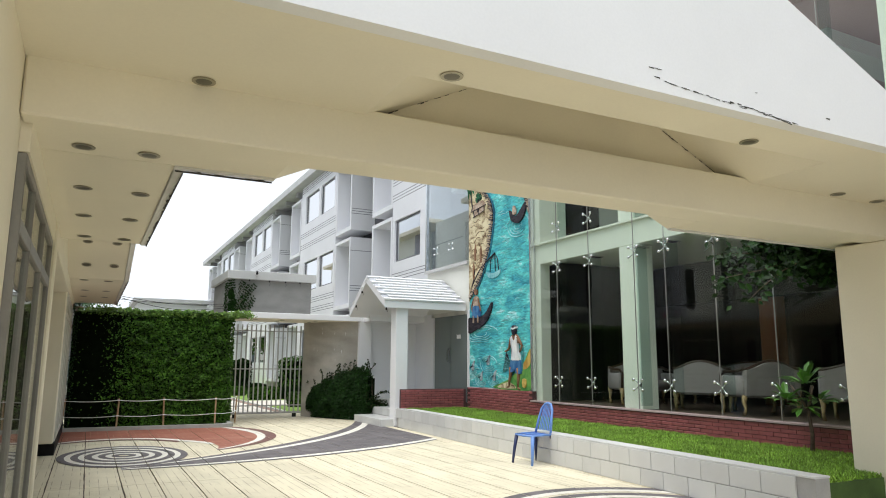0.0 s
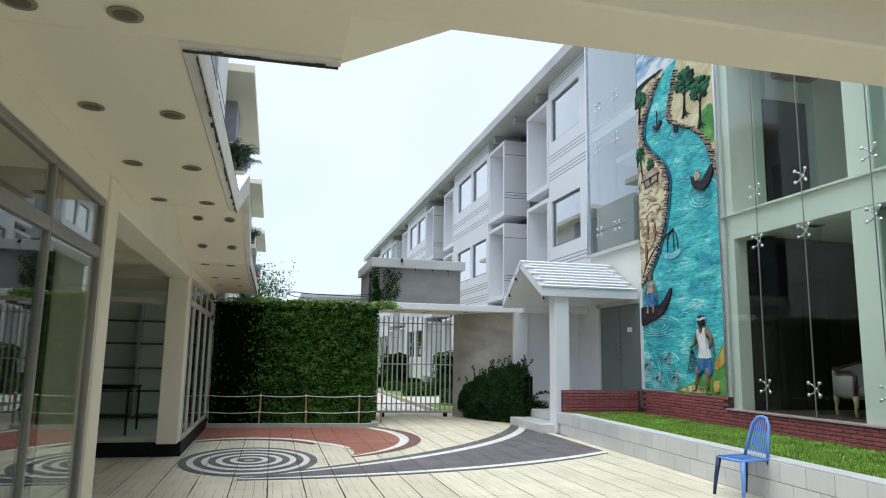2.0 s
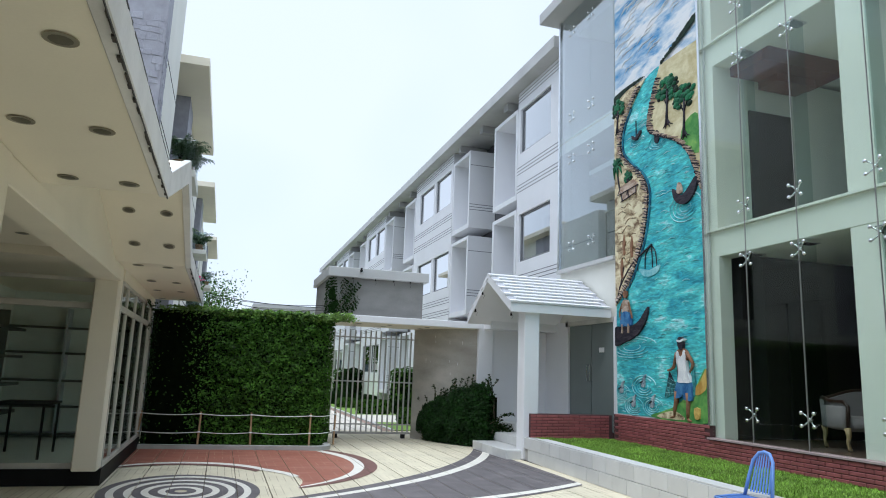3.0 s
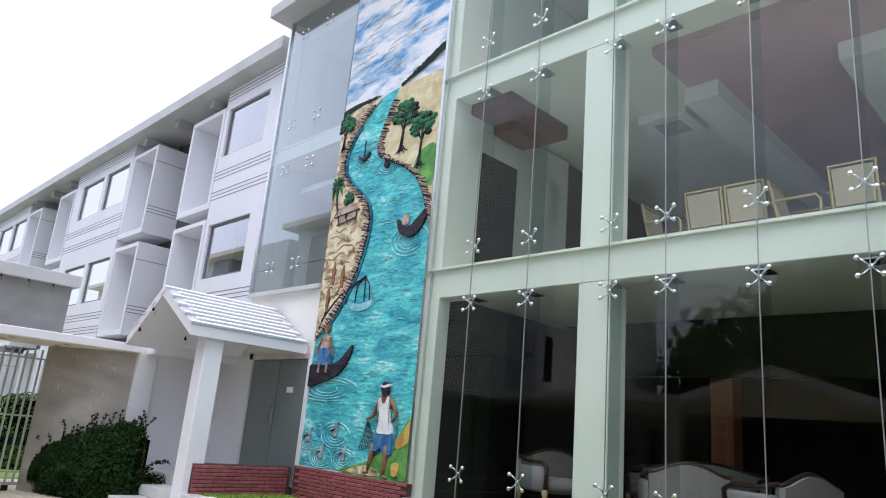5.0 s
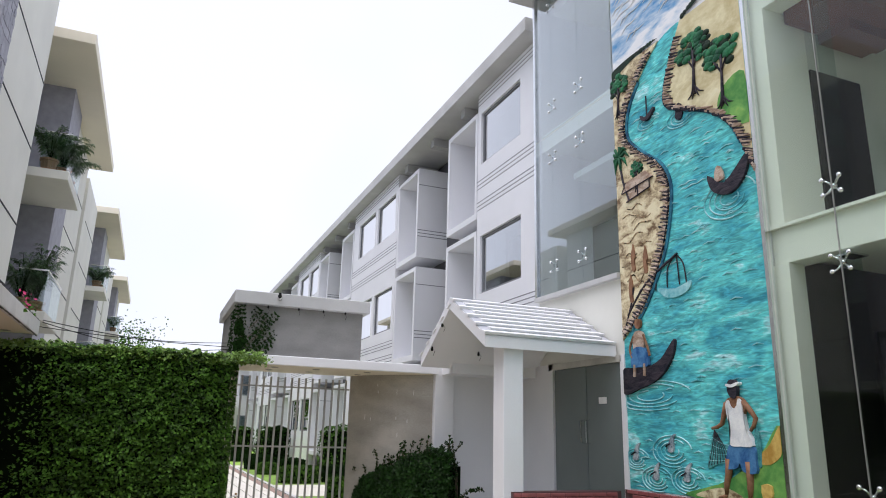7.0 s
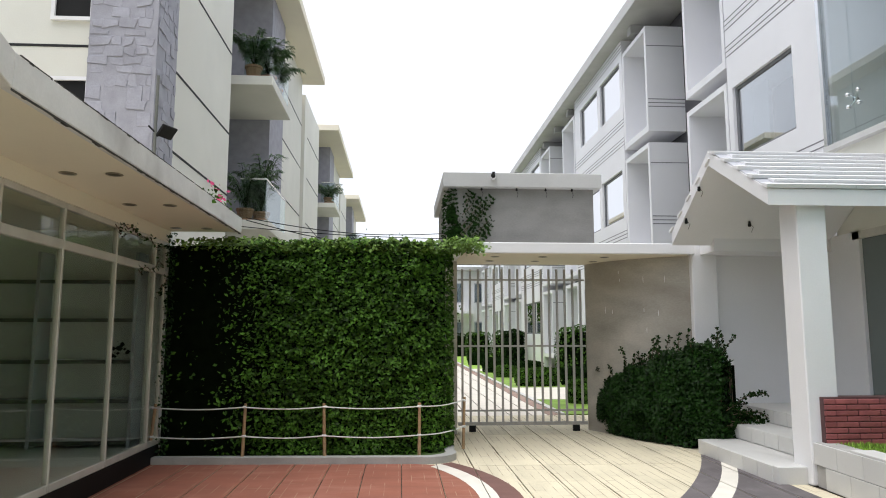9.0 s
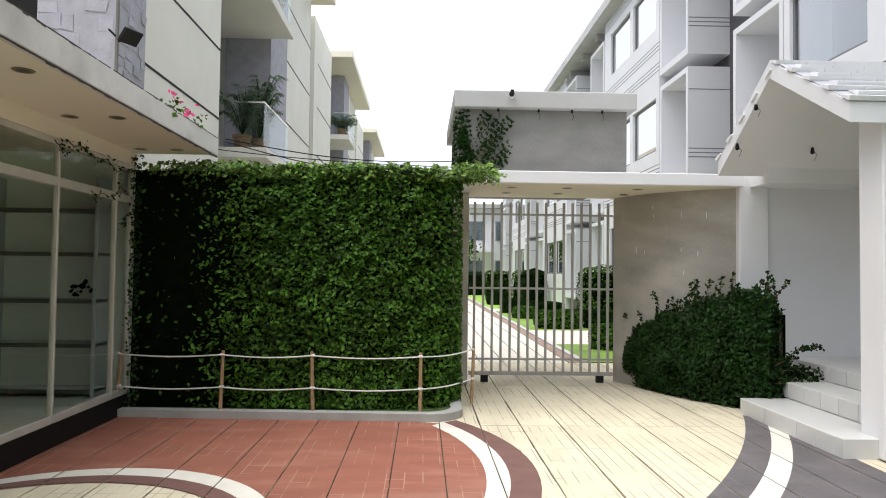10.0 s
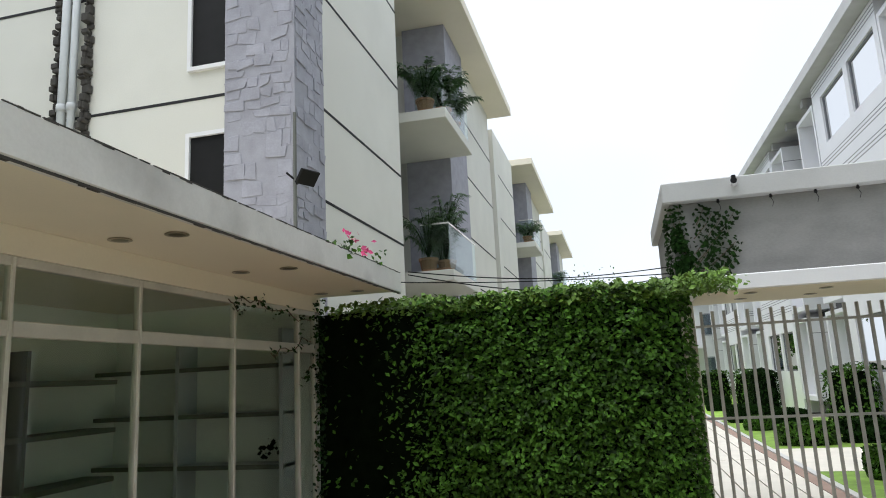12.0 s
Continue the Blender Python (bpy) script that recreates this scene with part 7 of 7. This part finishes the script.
wires = thing("overhead_cables", (3, 19, 2.9), "thin black cables above the ivy wall", "cable")
for k, (a, b, sag) in enumerate((((1.25, 17.9, 2.98), (3.9, 19.3, 3.0), 0.10), ((1.25, 17.9, 2.95), (3.9, 19.4, 2.9), 0.16), ((0.1, 18.4, 3.05), (3.9, 19.5, 2.95), 0.06))):
    bm = bm_new()
    tube(bm, [tuple(a[i] + (b[i] - a[i]) * s / 12 - (sag * math.sin(math.pi * s / 12) if i == 2 else 0) for i in range(3)) for s in range(13)], 0.007, 4)
    part("cable", bm, M["cable"], wires)

# shelves and wall mark in the shop
shelf = thing("shop_shelves", (-1.8, 15.5, 0.19), "empty pale shop shelves along the back wall", "shelf")
for z in (0.62, 1.08, 1.54, 2.0):
    solid("shelf_board", (-1.95, 13.5, z, -1.6, 17.2, z + 0.045), M["shelfgrey"], shelf)
for y in (13.5, 14.8, 16.1):
    solid("shelf_upright", (-1.95, y, 0.19, -1.6, y + 0.04, 2.3), M["shelfgrey"], shelf)
rack = thing("shop_shelves", (-0.9, 17.45, 0.19), "empty pale shelves on the end wall of the shop", "shelf")
for z in (0.24, 0.71, 1.16, 1.64, 2.09):
    solid("shelf_board", (-1.94, 17.30, z, 0.16, 17.58, z + 0.03), M["villa_grey"], rack)
    solid("shelf_edge", (-1.94, 17.285, z - 0.012, 0.16, 17.297, z + 0.03), M["shelfgrey"], rack, "dark shelf edging")
for x in (-1.0, 0.12):
    solid("shelf_upright", (x, 17.28, 0.19, x + 0.04, 17.59, 2.45), M["villa_grey"], rack)
scorch = thing("wall_scorch", (-0.1, 17.56, 1.3), "small ragged black scorch mark on the shop wall", "scorch mark", kind="structure")
bm = bm_new()
rq = np.random.RandomState(9)
for k in range(26):
    a, rr_ = rq.uniform(0, 6.3), 0.11 * rq.rand()
    cx, cz, w_ = -0.14 + 1.3 * rr_ * math.cos(a), 1.30 + rr_ * math.sin(a), rq.uniform(0.008, 0.035)
    prism(bm, [(cx - w_, 17.59, cz), (cx, 17.59, cz - w_ * 0.6), (cx + w_, 17.59, cz + w_ * 0.3), (cx, 17.59, cz + w_)], (0, -0.004, 0))
part("soot", bm, M["black"], scorch)
table = thing("shop_table", (-1.2, 14.6, 0.19), "dark metal frame table inside the shop", "table")
solid("tabletop", (-1.2, 14.2, 0.90, -0.5, 15.2, 0.93), M["interior_dark"], table)
for x in (-1.18, -0.55):
    for y in (14.22, 15.14):
        solid("leg", (x, y, 0.19, x + 0.03, y + 0.03, 0.90), M["interior_dark"], table)
solid("door_mat", (8.05, 16.1, 0.521, 8.6, 16.9, 0.535), M["mat_brown"], None, "brown coir mat on the porch step", category="mat")
tagged(bpy.data.objects["door_mat"], "brown coir door mat lying on the porch step")

# ---- beyond the gate ----
garden = thing("garden_path", (4.8, 35, 0), "pale garden path in long strips with brown edging beyond the gate", "path", kind="structure")
solid("path_bed", (2.6, 21.8, -0.058, 6.0, 75, -0.022), M["joint"], garden)
bm = bm_new()
for k in range(8):
    x = X0 + (6 + k) * STRIP
    for n in range(11):
        box(bm, x + 0.012, 21.83 + 4.8 * n, -0.03, min(x + STRIP - 0.012, 5.99), 26.6 + 4.8 * n, -0.004)
part("path_strips", bm, M["path"], garden, kind="stuff")
solid("path_edge", (6.0, 21.83, -0.058, 6.20, 75, 0.0), M["pathedge"], garden, "brown brick edging")
solid("path_kerb", (6.20, 21.83, -0.058, 6.31, 75, 0.03), M["tile"], garden, "pale kerb beside the lawn")
solids("garden_lawn", [(6.31, 21.83, -0.058, 9.64, 24.7, 0.015), (6.31, 28.15, -0.058, 9.64, 37.0, 0.015), (6.31, 38.6, -0.058, 9.64, 75, 0.015)], M["grass"], garden, "mown lawn")
solids("side_path", [(6.31, 24.7, -0.058, 9.64, 28.15, 0.02), (6.31, 37.0, -0.058, 9.64, 38.6, 0.02)], M["path"], garden, "pale side path")


def clipped_bush(at, rx, ry, h, seed, lab="rounded clipped garden bush, dark green", box_like=False):
    r2 = np.random.RandomState(seed)
    t = thing("garden_bush", at, lab, "bush", "garden bushes")
    pts = []
    for k in range(1500):
        th2, v = r2.uniform(0, 2 * math.pi), r2.rand()
        if v < 0.35:
            q = math.sqrt(r2.rand())
            p = (rx * q * math.cos(th2), ry * q * math.sin(th2), h * (1 - 0.12 * q ** 4))
            nn = (0, 0, 1)
        else:
            s = r2.rand()
            f = 0.88 + 0.12 * math.sin(math.pi * s)
            p = (rx * f * math.cos(th2), ry * f * math.sin(th2), h * s * 0.95)
            nn = (math.cos(th2), math.sin(th2), 0.3)
        w = 1 + 0.08 * noise3((at[0] + p[0], at[1] + p[1], p[2]), 3)
        pts.append(((at[0] + p[0] * w, at[1] + p[1] * w, at[2] + p[2] * w), nn))
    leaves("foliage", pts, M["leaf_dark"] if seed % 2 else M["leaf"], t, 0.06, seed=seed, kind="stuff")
    # near-black body takes the place of shade inside the bush
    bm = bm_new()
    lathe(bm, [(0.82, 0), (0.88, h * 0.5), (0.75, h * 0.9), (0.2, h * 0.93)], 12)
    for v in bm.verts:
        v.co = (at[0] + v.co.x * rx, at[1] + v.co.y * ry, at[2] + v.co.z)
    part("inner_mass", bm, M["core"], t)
    return t


for k, (x, y, rx, ry, h) in enumerate(((7.7, 48.5, 0.75, 0.8, 1.6), (8.05, 38.0, 0.5, 0.6, 1.65), (9.0, 31.6, 0.62, 0.8, 1.7), (7.0, 36.0, 0.55, 0.4, 0.55), (7.2, 28.9, 0.65, 0.35, 0.5), (8.6, 29.2, 0.65, 0.4, 0.5), (7.35, 23.9, 0.5, 0.4, 0.5), (7.0, 42.5, 0.5, 0.5, 0.6), (8.4, 24.0, 0.5, 0.4, 0.55), (8.0, 34.2, 0.5, 0.4, 0.5), (6.9, 33.0, 0.4, 0.35, 0.4), (7.1, 56, 0.8, 0.8, 1.5), (8.6, 43.5, 0.8, 0.8, 1.6))):
    clipped_bush((x, y, 0.0), rx, ry, h, 60 + k)


def far_tree(at, h, seed, per=170, size=0.15):
    r2 = np.random.RandomState(seed)
    t = thing("distant_tree", at, "distant leafy green tree beyond the gate", "tree", "distant trees")
    bm = bm_new()
    tube(bm, [at, (at[0] + 0.1, at[1], h * 0.35), (at[0] - 0.1, at[1], h * 0.6)], [0.22, 0.16, 0.1], 7)
    pts = []
    for k in range(9):
        a, e = r2.uniform(0, 6.28), r2.uniform(0.1, 1.3)
        L = h * r2.uniform(0.25, 0.42)
        c = Vector((at[0], at[1], h * 0.55))
        tip = c + Vector((math.cos(a) * math.cos(e), math.sin(a) * math.cos(e), math.sin(e))) * L
        tube(bm, [c, (c + tip) / 2 + Vector((0, 0, 0.1)), tip], [0.08, 0.05, 0.02], 5)
        for m in range(per):
            pts.append((tip + Vector(r2.normal(0, h * 0.09, 3)), r2.normal(0, 1, 3) + np.array((0, 0, 0.6))))
    part("trunk", bm, M["bark"], t)
    leaves("crown", pts, M["leaf"], t, size, seed=seed, kind="stuff")
    return t


for k, (x, y, h) in enumerate(((0.7, 72, 8.6), (-0.6, 80, 11.0), (5.5, 58, 4.4), (-1.6, 90, 12.0))):
    far_tree((x, y, 0), h, 80 + k)
end = thing("end_house", (6.5, 66, 0), "white two-storey house closing the garden beyond the gate", "building")
solid("wall", (4.2, 64.6, 0, 12, 72, 6.6), M["white"], end)
solid("roof", (3.8, 64.0, 6.6, 12.4, 72.4, 6.9), M["roofedge"], end)
for x in (4.8, 7.0, 9.2):
    for z in (0.9, 4.0):
        w = solid("window", (x, 64.54, z, x + 1.3, 64.60, z + 1.6), M["villa_grey"], end)
        solid("pane", (x + 0.08, 64.525, z + 0.08, x + 1.22, 64.538, z + 1.52), M["pane_villa"], w)
solid("canopy", (4.2, 63.2, 3.1, 9.0, 64.6, 3.3), M["white"], end)
# trees behind the shop, mirrored in the glass facade
for k, (x, y, h) in enumerate(((-7, 2.5, 6.6), (-9, 7.5, 7.6), (-7.5, 12.0, 6.8), (-12, 4.5, 9.0), (-13, 11, 9.6), (-10, -3, 8.0), (-7.2, 5.2, 6.2), (-7.4, 9.6, 6.4), (-7.0, -0.6, 6.4), (-7.2, 14.6, 6.4), (-10.5, 1.5, 7.8), (-10.5, 14.0, 8.0), (-7.5, -5.5, 6.6), (-12.5, 7.8, 9.2))):
    t_ = far_tree((x, y, 0), h, 120 + k, 260, 0.24)
    tagged(t_, "leafy garden tree standing behind the shop roof", "tree", "garden trees")
# boundary behind the start
solid("wall_south", (-6, -9.0, 0, 20, -8.8, 3.2), M["cream_wall"], None, kind="structure")

# bare lamp holders under the porch roof
for x, y, z in ((6.97, 17.22, 3.27), (6.98, 17.67, 2.93), (7.85, 17.70, 2.905)):
    hold = thing("lamp_holder", (x, y, z), "small black bulb holder hanging from the porch soffit", "lamp holder", "porch lamp holders")
    bm = bm_new()
    lathe(bm, [(0.010, 0.06), (0.018, 0.035), (0.022, 0.005), (0.018, -0.012), (0.008, -0.016)], 10, (x, y, z))
    part("socket", bm, M["black"], hold)
    bm = bm_new()
    tube(bm, [(x, y, z + 0.03), (x + 0.05, y, z - 0.02), (x + 0.02, y, z - 0.09)], 0.003, 4)
    part("wire", bm, M["cable"], hold)
for x in (4.45, 4.98, 5.42, 5.82):
    hook = thing("lamp_holder", (x, 19.04, 3.63), "small black bulb holder under the flat roof edge", "lamp holder", "roof lamp holders")
    bm = bm_new()
    lathe(bm, [(0.010, 0.03), (0.016, 0.012), (0.018, -0.004), (0.008, -0.012)], 8, (x, 19.04, 3.63))
    part("socket", bm, M["black"], hook)
    bm = bm_new()
    tube(bm, [(x, 19.04, 3.62), (x + 0.02, 19.035, 3.57), (x + 0.005, 19.04, 3.52)], 0.003, 4)
    part("wire", bm, M["cable"], hook)
# ---- many alike pieces: paving strips, planter tiles, bricks, roof tiles ----
def strip_mesh(length, seed):
    """One paving strip with slightly wavering long edges."""
    r2 = np.random.RandomState(seed)
    n = 10
    lo = [(0.0085 + r2.uniform(-0.004, 0.0025), length * k / n, 0) for k in range(n + 1)]
    hi = [(STRIP - 0.0085 + r2.uniform(-0.0025, 0.004), length * k / n, 0) for k in range(n + 1)]
    bm = bm_new()
    prism(bm, lo + hi[::-1], (0, 0, -0.03))
    bmesh.ops.recalc_face_normals(bm, faces=bm.faces)
    return mesh_of("paving_strip", bm, M["plank"])


SLABS = [strip_mesh(2.4 - 0.008, k) for k in range(5)]
for k in range(-7, 17):
    x = X0 + k * STRIP
    off = 0.0
    for j in range(-2, 10):
        y = -2.2 + 2.4 * j + off
        piece("paving_strip", SLABS[(3 * k + j) % 5], court, (x, y, 0.0))

# planter tiles in two courses
bm = bm_new()
box(bm, 0.003, -0.012, 0.003, 0.397, 0.012, 0.207)
TILE = mesh_of("tile", bm, M["tile"], 0.003)
for row in range(2):
    n = int(LEN / 0.40)
    for k in range(n + 1):
        s = k * 0.40 - 0.2 * row
        if s < 0 or s > LEN - 0.38:
            continue
        p = PK0 + kd * s
        piece("tile", TILE, planter, (p.x, p.y, 0.21 * row), (0, 0, TILE_ROT))
bm = bm_new()
box(bm, 0.003, -0.015, 0, 0.797, 0.205, 0.02)
CAP = mesh_of("coping_tile", bm, M["tile"], 0.003)
for k in range(int(LEN / 0.8)):
    p = PK0 + kd * (k * 0.8) + kn * 0.205
    piece("coping_tile", CAP, planter, (p.x, p.y, 0.42), (0, 0, TILE_ROT))
# step tiles
bm = bm_new()
box(bm, -0.006, 0.004, 0.004, 0.006, 0.296, 0.166)
ST = mesh_of("riser_tile", bm, M["tile"], 0.002)
for x, y0, n, z in ((6.997, 15.9, 5, 0.0), (7.517, 16.1, 8, 0.18), (7.977, 16.1, 8, 0.355)):
    for k in range(n):
        piece("riser_tile", ST, steps, (x, y0 + 0.3 * k, z))

# bricks of the plinth
bm = bm_new()
box(bm, -0.018, 0.004, 0.003, 0.0, 0.226, 0.052)
BR = mesh_of("brick", bm, M["brick"], 0.006)
cnt = 0
rest = bm_new()
for row in range(9):
    z = LAWN_Z + 0.0 + 0.056 * row
    for k in range(50):
        y = 4.4 + 0.23 * k + (0.115 if row % 2 else 0)
        hi = 0.66 if y < YM - 0.1 else 0.86
        if z > hi or y > 15.3:
            continue
        if 8.0 < y:
            piece("brick", BR, brick_base, (XF - 0.03, y, z))
        else:
            box(rest, XF - 0.048, y + 0.004, z + 0.003, XF - 0.03, y + 0.226, z + 0.052)
    if z < 0.84:
        x = 7.42 - (0.115 if row % 2 else 0)
        while x < 9.10:
            a, b = max(x, 7.42), min(x + 0.23, 9.11)
            if b - a > 0.03:
                piece("brick", BR, brick_base, (b, 15.66, z), (0, 0, radians(90)), (1, (b - a) / 0.23, 1))
            x += 0.23
part("far_bricks", rest, M["brick"], brick_base, kind="stuff")

# roof tiles of the porch: low ridged rows on both slopes
slope = math.atan2(PZ - PE, PA - 15.62)
run = math.hypot(PZ - PE, PA - 15.62)
rows = 9
bm = bm_new()
w = run / rows
prism(bm, [(0, 0, 0.0), (0, w - 0.028, 0.0), (0, w - 0.028, 0.012), (0, 0, 0.042)], (0.31, 0, 0))
bmesh.ops.recalc_face_normals(bm, faces=bm.faces)
RT = mesh_of("roof_tile", bm, M["white"])
for i in range(rows):
    for k in range(8):
        x = 6.94 + 0.315 * k - (0.15 if i % 2 else 0)
        if x < 6.92 or x + 0.31 > XF + 0.1:
            continue
        piece("roof_tile", RT, porch, (x, 15.60 + math.cos(slope) * w * i, PE + 0.004 + math.sin(slope) * w * i), (slope, 0, 0))
        if k % 2 == 0 and i % 2 == 0:
            piece("roof_tile", RT, porch, (x + 0.31, 18.14 - math.cos(slope) * w * i, 2.864 + math.sin(slope) * w * i), (slope, 0, math.pi))
bm = bm_new()
prism(bm, [(6.97, 15.66, PE + 0.024), (6.97, PA - 0.03, PZ + 0.002), (6.97, PA - 0.03, PZ + 0.006), (6.97, 15.66, PE + 0.029)], (XF - 6.98, 0, 0))
part("roof_underlay", bm, M["villa_grey"], porch, "grey bed showing between the roof tiles")
